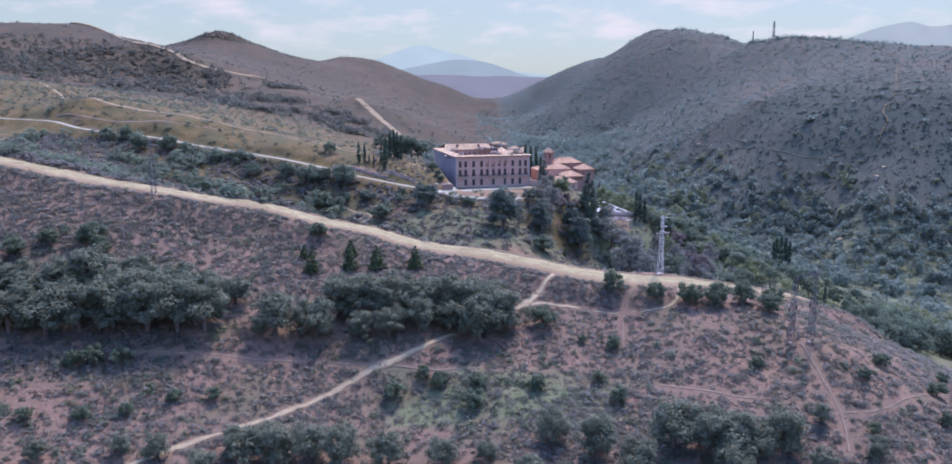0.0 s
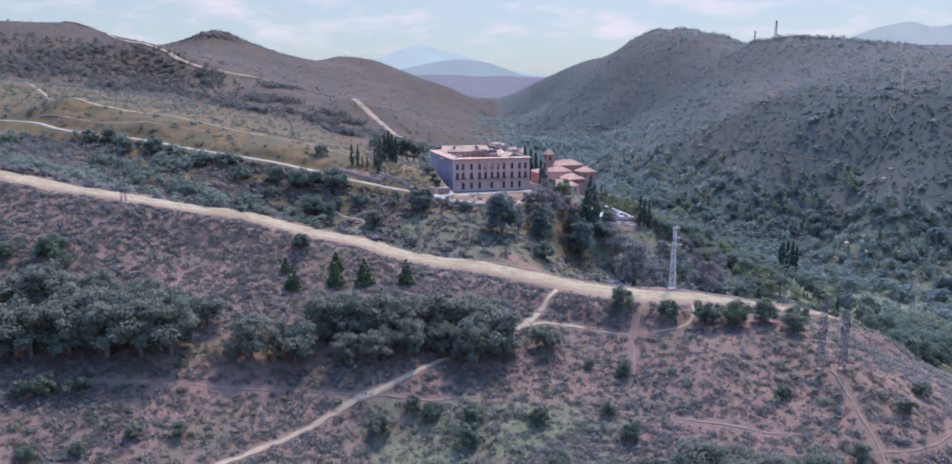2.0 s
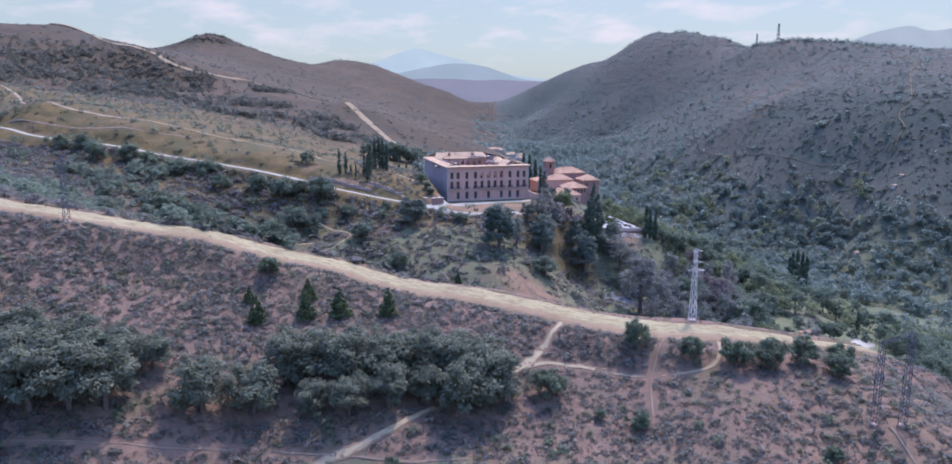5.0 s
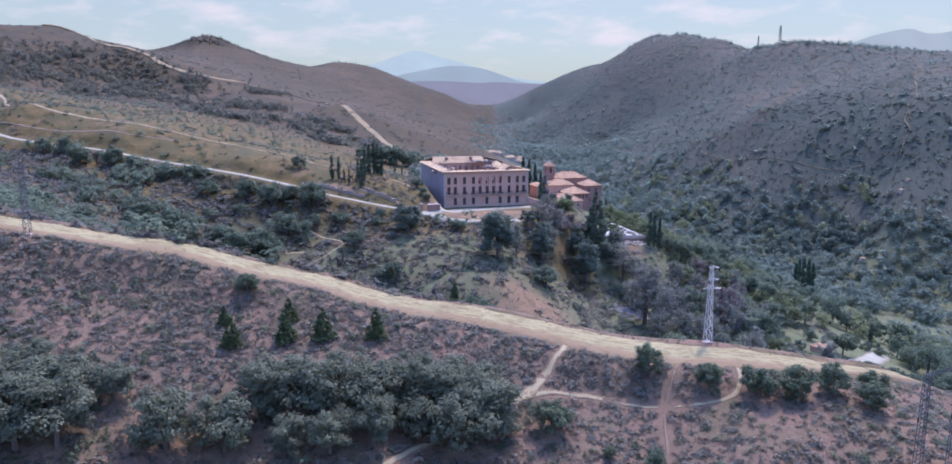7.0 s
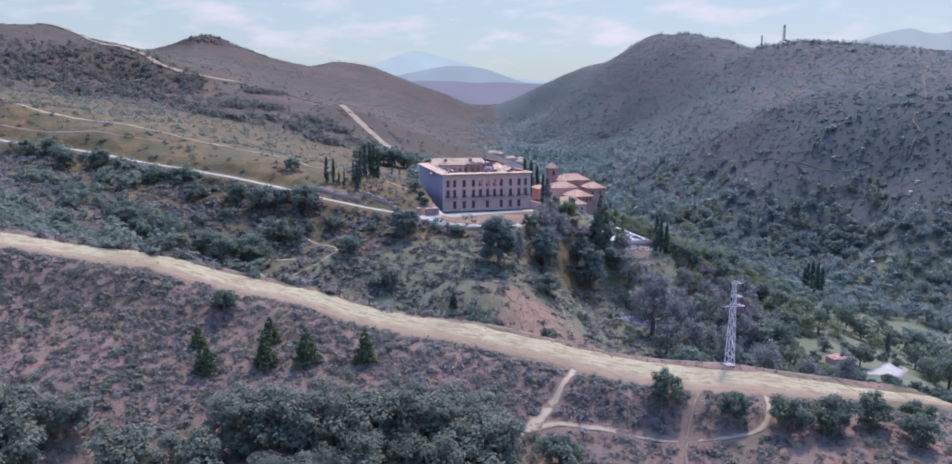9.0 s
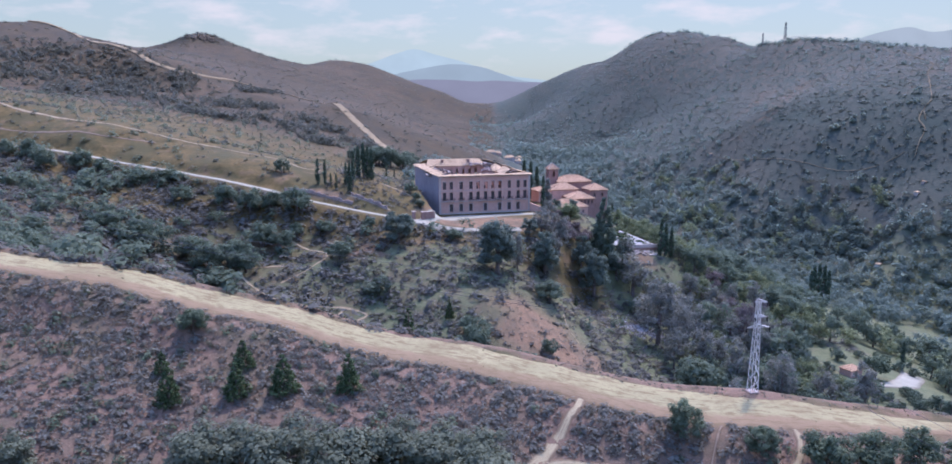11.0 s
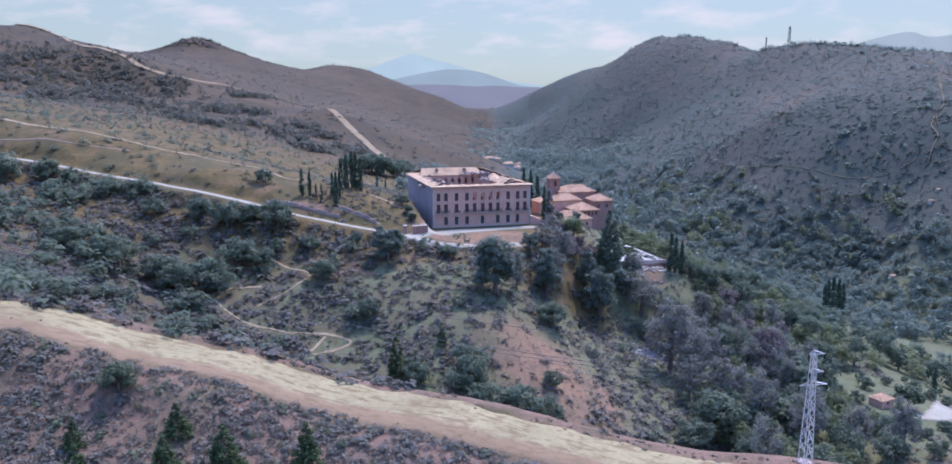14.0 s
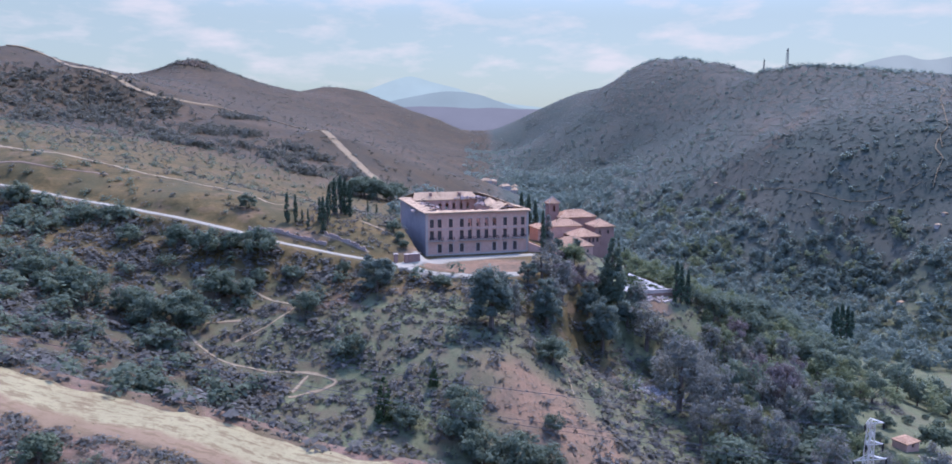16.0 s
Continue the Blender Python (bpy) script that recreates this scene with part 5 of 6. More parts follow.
    tx, ty = scatter(2600, 2, 50, 238, 292, lambda x, y: np.exp(-(((x - 24) / 16) ** 2 + ((y - 262) / 20) ** 2)), rng, False)
    undergrowth("bank_tufts", tx, ty, (0.2, 0.6), 14, 0.3, MAT["scrub"], "dry tufts on the bare red bank", "grass", rng, 0.7)
    undergrowth("bank_scrub", x, y, (0.5, 1.5), 20, 0.33, MAT["sage"], "low green scrub on the bank below the college", "scrub", rng, 0.7)




def track_stones():
    """Clods and stones pushed to the verges of the track."""
    rng = np.random.default_rng(33)
    c = SAMPLE_TRACK[(SAMPLE_TRACK[:, 0] > -120) & (SAMPLE_TRACK[:, 0] < 70)]
    n = 420
    i = rng.integers(1, len(c) - 1, n)
    d = c[i + 1] - c[i - 1]
    d = d / (np.linalg.norm(d, axis=1)[:, None] + 1e-9)
    side = np.stack([d[:, 1], -d[:, 0]], -1)
    off = np.where(rng.random(n) < 0.7, rng.choice([-1, 1], n) * rng.normal(4.6, 1.1, n), rng.uniform(-4, 4, n))
    p = c[i] + side * off[:, None]
    s = rng.uniform(0.04, 0.1, n) * (1 + 2 * rng.random(n) ** 6)
    base = np.array([(1, 0, 0), (0, 1, 0), (-1, 0, 0), (0, -1, 0), (0, 0, 1), (0, 0, -1)], float)
    v = base[None] * s[:, None, None] * rng.uniform(0.6, 1.3, (n, 6, 1)) + np.column_stack([p, height(p[:, 0], p[:, 1]) + 0.12])[:, None]
    tri = np.array([(0, 1, 4), (1, 2, 4), (2, 3, 4), (3, 0, 4), (1, 0, 5), (2, 1, 5), (3, 2, 5), (0, 3, 5)])
    f = (tri[None] + 6 * np.arange(n)[:, None, None]).reshape(-1, 3)
    tagged(mesh_object("track_stones", v.reshape(-1, 3), f, MAT["track"]), "clods and stones along the verges of the track", "stones", kind="stuff")


grow_scrub()


def outcrop():
    """Bare pale rock breaking out below the top of the far hill."""
    rng = np.random.default_rng(61)
    ob = root("rock_outcrop", Matrix.Translation((-522, 1572, level(-522, 1572))), "tan weathered rock outcrop on the hilltop", "rocks")
    for _ in range(22):
        x, y = -522 + rng.normal(0, 17), 1570 + rng.normal(0, 8)
        bm = bmesh.new()
        bmesh.ops.create_icosphere(bm, subdivisions=2, radius=1.0)
        a, b, c = rng.uniform(2.2, 5.2), rng.uniform(2, 4), rng.uniform(2.0, 5.0)
        for v in bm.verts:
            k = 1 + 0.28 * float(wave(np.array([v.co.x * 3 + x]), np.array([v.co.y * 3 + v.co.z * 2 + y]), 1.6, 63)[0])
            v.co = Vector((x + 522 + v.co.x * a * k, y - 1572 + v.co.y * b * k, v.co.z * c * k + level(x, y) - level(-522, 1572) + 0.4))
        part("rock", bm, MAT["weathered_rock"], ob)


track_stones()
outcrop()


# ---- buildings ----
def box(bm, x0, x1, y0, y1, z0, z1):
    v = [bm.verts.new((x, y, z)) for z in (z0, z1) for x, y in ((x0, y0), (x1, y0), (x1, y1), (x0, y1))]
    for f in ((3, 2, 1, 0), (4, 5, 6, 7), (0, 1, 5, 4), (1, 2, 6, 5), (2, 3, 7, 6), (3, 0, 4, 7)):
        bm.faces.new([v[i] for i in f])


def box_mesh(name, dims, material, parent=None, label=""):
    bm = bmesh.new()
    for d in dims if isinstance(dims, list) else [dims]:
        box(bm, *d)
    return part(name, bm, material, parent, label)


def beam(bm, a, b, r, sides=4):
    tube(bm, [a, b], [r, r], sides)


def wall_mesh(name, a, b, z0, z1, thick, openings, material, parent, label=""):
    """An upright wall from a to b in plan, thick to its left, with rectangular openings (from, to, foot, head) right through it."""
    a, b = Vector((*a, 0)), Vector((*b, 0))
    length = (b - a).length
    d = (b - a) / length
    n = Vector((-d.y, d.x, 0))
    us = sorted({0.0, length, *[float(o[0]) for o in openings], *[float(o[1]) for o in openings]})
    zs = sorted({float(z0), float(z1), *[float(o[2]) for o in openings], *[float(o[3]) for o in openings]})
    bm = bmesh.new()
    cache = {}

    def vert(i, j, k):
        if (i, j, k) not in cache:
            p = a + d * us[i] + n * (thick if k else 0)
            cache[i, j, k] = bm.verts.new((p.x, p.y, zs[j]))
        return cache[i, j, k]

    def solid(i, j):
        if not (0 <= i < len(us) - 1 and 0 <= j < len(zs) - 1):
            return False
        u, z = (us[i] + us[i + 1]) / 2, (zs[j] + zs[j + 1]) / 2
        return not any(o[0] < u < o[1] and o[2] < z < o[3] for o in openings)

    for i in range(len(us) - 1):
        for j in range(len(zs) - 1):
            if not solid(i, j):
                continue
            q = ((i, j), (i + 1, j), (i + 1, j + 1), (i, j + 1))
            bm.faces.new([vert(*c, 0) for c in q])
            bm.faces.new([vert(*c, 1) for c in reversed(q)])
            for e, (di, dj) in enumerate(((0, -1), (1, 0), (0, 1), (-1, 0))):
                if not solid(i + di, j + dj):
                    c0, c1 = q[e], q[(e + 1) % 4]
                    bm.faces.new((vert(*c1, 0), vert(*c0, 0), vert(*c0, 1), vert(*c1, 1)))
    return part(name, bm, material, parent, label)


def slope_mesh(name, rows, thick, material, parent, label=""):
    """A roof plane as a slab: rows of points from the eaves up, the same number in each."""
    bm = bmesh.new()
    top = [[bm.verts.new(p) for p in r] for r in rows]
    low = [[bm.verts.new((p[0], p[1], p[2] - thick)) for p in r] for r in rows]
    nr, nc = len(rows), len(rows[0])
    for i in range(nr - 1):
        for j in range(nc - 1):
            bm.faces.new((top[i][j], top[i][j + 1], top[i + 1][j + 1], top[i + 1][j]))
            bm.faces.new((low[i + 1][j], low[i + 1][j + 1], low[i][j + 1], low[i][j]))
    rim = [(i, 0) for i in range(nr)] + [(nr - 1, j) for j in range(1, nc)] + [(i, nc - 1) for i in range(nr - 2, -1, -1)] + [(0, j) for j in range(nc - 2, 0, -1)]
    for (i, j), (k, l) in zip(rim, rim[1:] + rim[:1]):
        bm.faces.new((top[i][j], top[k][l], low[k][l], low[i][j]))
    return part(name, bm, material, parent, label)


def window_unit(parent, x, y, z, w, h, face, material, shutter=False):
    """A recessed dark window with its timber frame. face: +1 looks towards -y, in the wall's own frame."""
    win = box_mesh("window", (x - w / 2, x + w / 2, y + 0.42 * face, y + 0.46 * face, z, z + h), MAT["dark"], parent)
    f = 0.09
    dims = [(x - w / 2, x - w / 2 + f, y + 0.30 * face, y + 0.40 * face, z, z + h), (x + w / 2 - f, x + w / 2, y + 0.30 * face, y + 0.40 * face, z, z + h),
            (x - w / 2 + f, x + w / 2 - f, y + 0.30 * face, y + 0.40 * face, z + h - f, z + h), (x - 0.03, x + 0.03, y + 0.31 * face, y + 0.39 * face, z, z + h - f),
            (x - w / 2 + f, x + w / 2 - f, y + 0.31 * face, y + 0.39 * face, z + h * 0.62, z + h * 0.62 + 0.06)]
    bm = bmesh.new()
    for d in dims:
        box(bm, d[0], d[1], min(d[2], d[3]), max(d[2], d[3]), d[4], d[5])
    part("frame", bm, material, win)
    return win


def rubble_heap(name, places, parent, material, rng, label=""):
    """Tumbled blocks and tiles: (x, y, z, spread, count, size)."""
    bm = bmesh.new()
    for x, y, z, spread, count, size in places:
        for _ in range(count):
            s = size * rng.uniform(0.4, 1.3)
            m = Matrix.Translation((x + rng.normal() * spread, y + rng.normal() * spread, z + abs(rng.normal()) * spread * 0.15)) @ Euler(rng.uniform(-0.8, 0.8, 3)).to_matrix().to_4x4() @ Matrix.Diagonal((s, s * rng.uniform(0.4, 1), s * rng.uniform(0.2, 0.6), 1))
            bmesh.ops.create_cube(bm, size=1, matrix=m)
    return tagged(part(name, bm, material, parent, label), kind="stuff")


def build_college():
    rng = np.random.default_rng(3)
    W, D, H, T = ABBEY_W, ABBEY_D, ABBEY_H, 0.8
    col = root("ruined_college", pose(*ABBEY_AT, ABBEY_Z, 0, 0, ABBEY_TURN), "three-storey stuccoed college with a collapsed tiled roof round a courtyard", "building")
    fr = (0.057, 0.131, 0.237, 0.343, 0.421, 0.504, 0.583, 0.661, 0.767, 0.867, 0.943)
    ground = (0.131, 0.237, 0.343, 0.502, 0.661, 0.767, 0.867)
    z_top, z_mid, z_low = (9.4, 12.2), (5.3, 8.3), (0.95, 3.8)
    ww = 1.35
    ops = [(W * f - ww / 2, W * f + ww / 2, *z_top) for f in fr] + [(W * f - ww / 2, W * f + ww / 2, *z_mid) for f in fr] + [(W * f - ww / 2, W * f + ww / 2, *z_low) for f in ground]
    wall_mesh("wall", (0, 0), (W, 0), -0.5, H, T, ops, MAT["stucco"], col, "weathered pinkish stucco front wall")
    side = [(u - 0.6, u + 0.6, z0, z1) for u in np.arange(5, D - 3, 5.2) for z0, z1 in ((8.8, 10.6), (4.9, 6.9))]
    wall_mesh("wall", (W, T), (W, D - T), -1.5, H, T, side, MAT["stucco"], col)
    wall_mesh("wall", (W, D), (0, D), -1.5, H, T, [(u - 0.6, u + 0.6, 8.8, 10.6) for u in np.arange(4, W - 3, 4.6)], MAT["stucco"], col)
    wall_mesh("wall", (0, D - T), (0, T), -0.5, H, T, [], MAT["grey_side"], col, "blind side wall, greyer and darker than the front")
    # courtyard
    g = 8.0
    cw = W - 2 * g
    court = [(u - 0.5, u + 0.5, z0, z1) for u in (3.2, 6.0, 8.8, 11.6, 14.4, 17.2) for z0, z1 in ((8.6, 10.9), (4.6, 7.0))]
    high = [(u - 0.55, u + 0.55, z0, z1) for u in (3.2, 6.0, 8.8, 11.6, 14.4, 17.2) for z0, z1 in ((10.7, 13.0), (5.6, 8.0))]
    wall_mesh("wall", (g, D - g), (W - g, D - g), -0.5, H - 0.3, 0.6, high, MAT["stucco"], col)
    wall_mesh("wall", (W - g, g), (g, g), -0.5, H - 1.4, 0.6, court, MAT["stucco"], col)
    sidec = [(u - 0.5, u + 0.5, z0, z1) for u in np.arange(3, D - 2 * g - 2, 4.0) for z0, z1 in ((8.6, 10.9), (4.6, 7.0))]
    wall_mesh("wall", (g - 0.6, D - g - 0.01), (g - 0.6, g + 0.01), -0.5, H - 0.9, 0.6, sidec, MAT["stucco"], col)
    wall_mesh("wall", (W - g + 0.6, g + 0.01), (W - g + 0.6, D - g - 0.01), -0.5, H - 0.9, 0.6, sidec, MAT["stucco"], col)
    # upper floors, open to the sky in places
    box_mesh("floor", [(T, W - T, T, g, 8.0, 8.3), (T, W - T, D - g, D - T, 8.0, 8.3), (T, g - 0.6, g, D - g, 8.0, 8.3), (W - g + 0.6, W - T, g, D - g, 8.0, 8.3)], MAT["rubble"], col, "rubble-strewn upper floor")
    # cornice bands and corner strips
    e = 0.45
    box_mesh("cornice", [(-e, W + e, -e, -0.003, H - 0.45, H + 0.02), (-e, -0.003, 0, D, H - 0.45, H + 0.02), (W + 0.003, W + e, 0, D, H - 0.45, H + 0.02)], MAT["stone"], col, "pale stone cornice")
    box_mesh("string_course", [(-0.02, W + 0.02, -0.14, -0.003, 4.6, 4.85), (-0.02, W + 0.02, -0.12, -0.003, 8.75, 8.95)], MAT["stone"], col)
    box_mesh("quoin", [(0.0, 0.75, -0.09, -0.003, -0.4, 4.59), (0.0, 0.75, -0.09, -0.003, 4.86, 8.74), (0.0, 0.75, -0.09, -0.003, 8.96, H - 0.46)], MAT["stone"], col, "pale corner strip")
    box_mesh("quoin", [(W - 0.75, W, -0.09, -0.003, -0.4, 4.59), (W - 0.75, W, -0.09, -0.003, 4.86, 8.74), (W - 0.75, W, -0.09, -0.003, 8.96, H - 0.46)], MAT["stone"], col, "pale corner strip")
    box_mesh("plinth", (0.76, W - 0.76, -0.1, -0.003, -0.5, 0.5), MAT["stone"], col)
    for k, f in enumerate(fr):
        if k not in (4, 5, 6, 7):
            window_unit(col, W * f, 0, z_top[0], ww, z_top[1] - z_top[0], 1, MAT["wood"])
        else:
            bm = bmesh.new()
            x, z, h = W * f, z_top[0], z_top[1] - z_top[0]
            for d in ((x - ww / 2, x - ww / 2 + 0.1, 0.3, 0.42, z, z + h), (x + ww / 2 - 0.1, x + ww / 2, 0.3, 0.42, z, z + h), (x - ww / 2 + 0.1, x + ww / 2 - 0.1, 0.3, 0.42, z + h - 0.1, z + h), (x - ww / 2 + 0.1, x, 0.33, 0.39, z, z + h * 0.45)):
                box(bm, *d)
            part("window", bm, MAT["wood"], col, "empty window frame open to the sky")
        window_unit(col, W * f, 0, z_mid[0], ww, z_mid[1] - z_mid[0], 1, MAT["wood"])
        box_mesh("surround", [(W * f - ww / 2 - 0.22, W * f + ww / 2 + 0.22, -0.07, -0.003, z_top[1], z_top[1] + 0.25)], MAT["stone"], col)
    for f in ground:
        window_unit(col, W * f, 0, z_low[0], ww, z_low[1] - z_low[0], 1, MAT["wood"])
        box_mesh("surround", [(W * f - ww / 2 - 0.22, W * f + ww / 2 + 0.22, -0.07, -0.003, z_low[1], z_low[1] + 0.25), (W * f - ww / 2 - 0.2, W * f - ww / 2, -0.06, -0.003, 0.52, z_low[1]), (W * f + ww / 2, W * f + ww / 2 + 0.2, -0.06, -0.003, 0.52, z_low[1])], MAT["stone"], col)
    # balconies on the middle floor
    for a, b in ((0.025, 0.168), (0.205, 0.269), (0.311, 0.375), (0.385, 0.70), (0.735, 0.80), (0.832, 0.975)):
        x0, x1 = W * a, W * b
        bal = box_mesh("balcony", (x0, x1, -0.95, -0.142, 4.95, 5.13), MAT["stone"], col)
        bm = bmesh.new()
        for x in np.arange(x0 + 0.05, x1, 0.16):
            box(bm, x, x + 0.035, -0.93, -0.895, 5.13, 6.12)
        for y in (-0.6, -0.35):
            box(bm, x0 + 0.02, x0 + 0.055, y, y + 0.035, 5.13, 6.12)
            box(bm, x1 - 0.055, x1 - 0.02, y, y + 0.035, 5.13, 6.12)
        box(bm, x0, x1, -0.95, -0.88, 6.12, 6.19)
        box(bm, x0, x0 + 0.06, -0.88, -0.15, 6.12, 6.19)
        box(bm, x1 - 0.06, x1, -0.88, -0.15, 6.12, 6.19)
        part("railing", bm, MAT["iron"], bal, "dark wrought-iron railing")
    # roofs: broken strips along the front and sides, whole over the back
    def strip(p0, p1, inward, width, rise, jag, n=26):
        p0, p1, inward = Vector((*p0, 0)), Vector((*p1, 0)), Vector((*inward, 0))
        low, mid, top = [], [], []
        for i in range(n + 1):
            p = p0.lerp(p1, i / n)
            w = width * (1 + jag * rng.uniform(-1, 1))
            low.append((p.x, p.y, H + 0.06))
            q = p + inward * w * 0.5
            mid.append((q.x, q.y, H + 0.06 + rise * w * 0.5 + rng.uniform(-0.05, 0.05)))
            q = p + inward * w
            top.append((q.x, q.y, H + 0.06 + rise * w + jag * rng.uniform(-0.5, 0.2)))
        return [low, mid, top]
    slope_mesh("roof", strip((-0.7, -0.75), (W + 0.7, -0.75), (0, 1), 3.0, 0.1, 0.3, 34), 0.22, MAT["old_tile"], col, "broken strip of weathered clay tiles")
    slope_mesh("roof", strip((-0.75, D + 0.7), (-0.75, 2.6), (1, 0), 3.2, 0.2, 0.4, 34), 0.22, MAT["old_tile"], col)
    slope_mesh("roof", strip((W + 0.75, 2.6), (W + 0.75, D * 0.3), (-1, 0), 4.2, 0.24, 0.2, 14), 0.22, MAT["old_tile"], col)
    slope_mesh("roof", strip((W + 0.75, D * 0.42), (W + 0.75, D + 0.7), (-1, 0), 4.8, 0.34, 0.3, 20), 0.22, MAT["old_tile"], col)
    rz = H + 2.5
    slope_mesh("roof", [[(3.2, D - g - 0.3, H - 0.1), (W * 0.35, D - g - 0.35, H - 0.1), (W * 0.7, D - g - 0.35, H - 0.1), (W - 6.5, D - g - 0.3, H)], [(4.8, D - g / 2, rz), (W * 0.35, D - g / 2, rz + 0.05), (W * 0.7, D - g / 2, rz), (W - 8, D - g / 2, rz - 0.2)]], 0.22, MAT["old_tile"], col, "whole tiled roof over the back wing")
    slope_mesh("roof", [[(W + 0.6, D + 0.7, H), (W * 0.5, D + 0.7, H), (-0.6, D + 0.7, H)], [(W - 8, D - g / 2 + 0.05, rz - 0.02), (W * 0.5, D - g / 2 + 0.05, rz - 0.02), (4.8, D - g / 2 + 0.05, rz - 0.02)]], 0.22, MAT["old_tile"], col)
    for x in (W * 0.30, W * 0.62):
        ch = box_mesh("chimney", [(x - 0.5, x + 0.5, D - g + 1.6, D - g + 2.6, H + 0.3, H + 2.2), (x - 0.62, x + 0.62, D - g + 1.48, D - g + 2.72, H + 2.202, H + 2.4)], MAT["brick"], col, "small brick chimney")
    # gable stump and fallen timbers over the right wing
    slope_mesh("roof", [[(W - 10.5, 15.5, H - 0.2), (W - 8, 15.2, H + 0.4), (W - 5.2, 15.5, H - 0.1)], [(W - 9.5, 22, H + 1.1), (W - 7.4, 22.5, H + 2.3), (W - 5.5, 22, H + 1.2)]], 0.25, MAT["old_tile"], col)
    slope_mesh("roof", [[(W - 9.6, 4.4, H - 0.3), (W - 6.4, 4.6, H + 1.75)], [(W - 9.9, 14, H - 0.3), (W - 6.4, 14.5, H + 1.9)]], 0.22, MAT["old_tile"], col)
    slope_mesh("roof", [[(W - 6.35, 4.6, H + 1.72), (W - 2.6, 4.3, H + 0.35)], [(W - 6.35, 14.5, H + 1.87), (W - 2.4, 13.6, H + 0.4)]], 0.22, MAT["old_tile"], col)
    bm = bmesh.new()
    for _ in range(110):
        x, y = (rng.uniform(1, g), rng.uniform(2, D - 3)) if rng.random() < 0.5 else (rng.uniform(W - g, W - 1), rng.uniform(2, D - 6))
        a = rng.uniform(0, 6.28)
        q = rng.uniform(1.2, 3.2)
        z = H + rng.uniform(-1.2, 0.5)
        beam(bm, (x, y, z), (x + q * math.cos(a), y + q * math.sin(a), z + rng.uniform(-0.6, 0.6)), rng.uniform(0.1, 0.22))
    tagged(part("timber_debris", bm, MAT["wood"], col, "fallen dark roof timbers"), kind="stuff")
    heaps = [(rng.uniform(2, 7.5), y, H - 1.3, 1.5, 26, 1.1) for y in np.arange(4, D - 6, 3.4)] + [(x, rng.uniform(4.6, 7.5), H - 1.9, 1.2, 16, 0.9) for x in np.arange(4, W - 4, 3.6) if not W * 0.36 < x < W * 0.72] + [(W - rng.uniform(3, 8), y, H - 1.2, 1.6, 22, 1.1) for y in np.arange(18, D - 8, 3.6)] + [(W - 11, D - 8, H + 0.2, 2.2, 40, 1.0), (W - 6, D - 9, H, 2.2, 40, 1.0)]
    rubble_heap("rubble", heaps, col, MAT["rubble"], rng, "tumbled brick and tile rubble")
    box_mesh("rubble_bed", [(T, W * 0.385, T, g - 0.1, H - 2.6, H - 1.9), (W * 0.7, W - T, T, g - 0.1, H - 2.6, H - 1.9), (T, g - 0.7, g, D - g, H - 2.1, H - 1.3), (W - g + 0.7, W - T, g, D - g, H - 2.1, H - 1.3)], MAT["rubble"], col)
    return col


def hip_roof(parent, w, d, z, h, over, material, name="roof"):
    """Four slopes over a plan centred at the origin; the ridge runs along the longer side."""
    a, b = w / 2 + over, d / 2 + over
    if w >= d:
        r0, r1 = (-(a - b), 0, z + h), (a - b, 0, z + h)
    else:
        r0, r1 = (0, -(b - a), z + h), (0, b - a, z + h)
    c = [(-a, -b, z), (a, -b, z), (a, b, z), (-a, b, z)]
    bm = bmesh.new()
    v = [bm.verts.new(p) for p in c]
    u = [bm.verts.new((x, y, zz - 0.25)) for x, y, zz in c]
    p, q = bm.verts.new(r0), bm.verts.new(r1)
    if w >= d:
        fs = [(v[0], v[1], q, p), (v[2], v[3], p, q), (v[1], v[2], q), (v[3], v[0], p)]
    else:
        fs = [(v[0], v[1], p), (v[1], v[2], q, p), (v[2], v[3], q), (v[3], v[0], p, q)]
    if r0 == r1 or (Vector(r0) - Vector(r1)).length < 1e-4:
        fs = [(v[i], v[(i + 1) % 4], p) for i in range(4)]
        bm.verts.remove(q)
    for f in fs:
        bm.faces.new(f)
    for i in range(4):
        bm.faces.new((u[i], u[(i + 1) % 4], v[(i + 1) % 4], v[i]))
    bm.faces.new(u[::-1])
    return part(name, bm, material, parent)


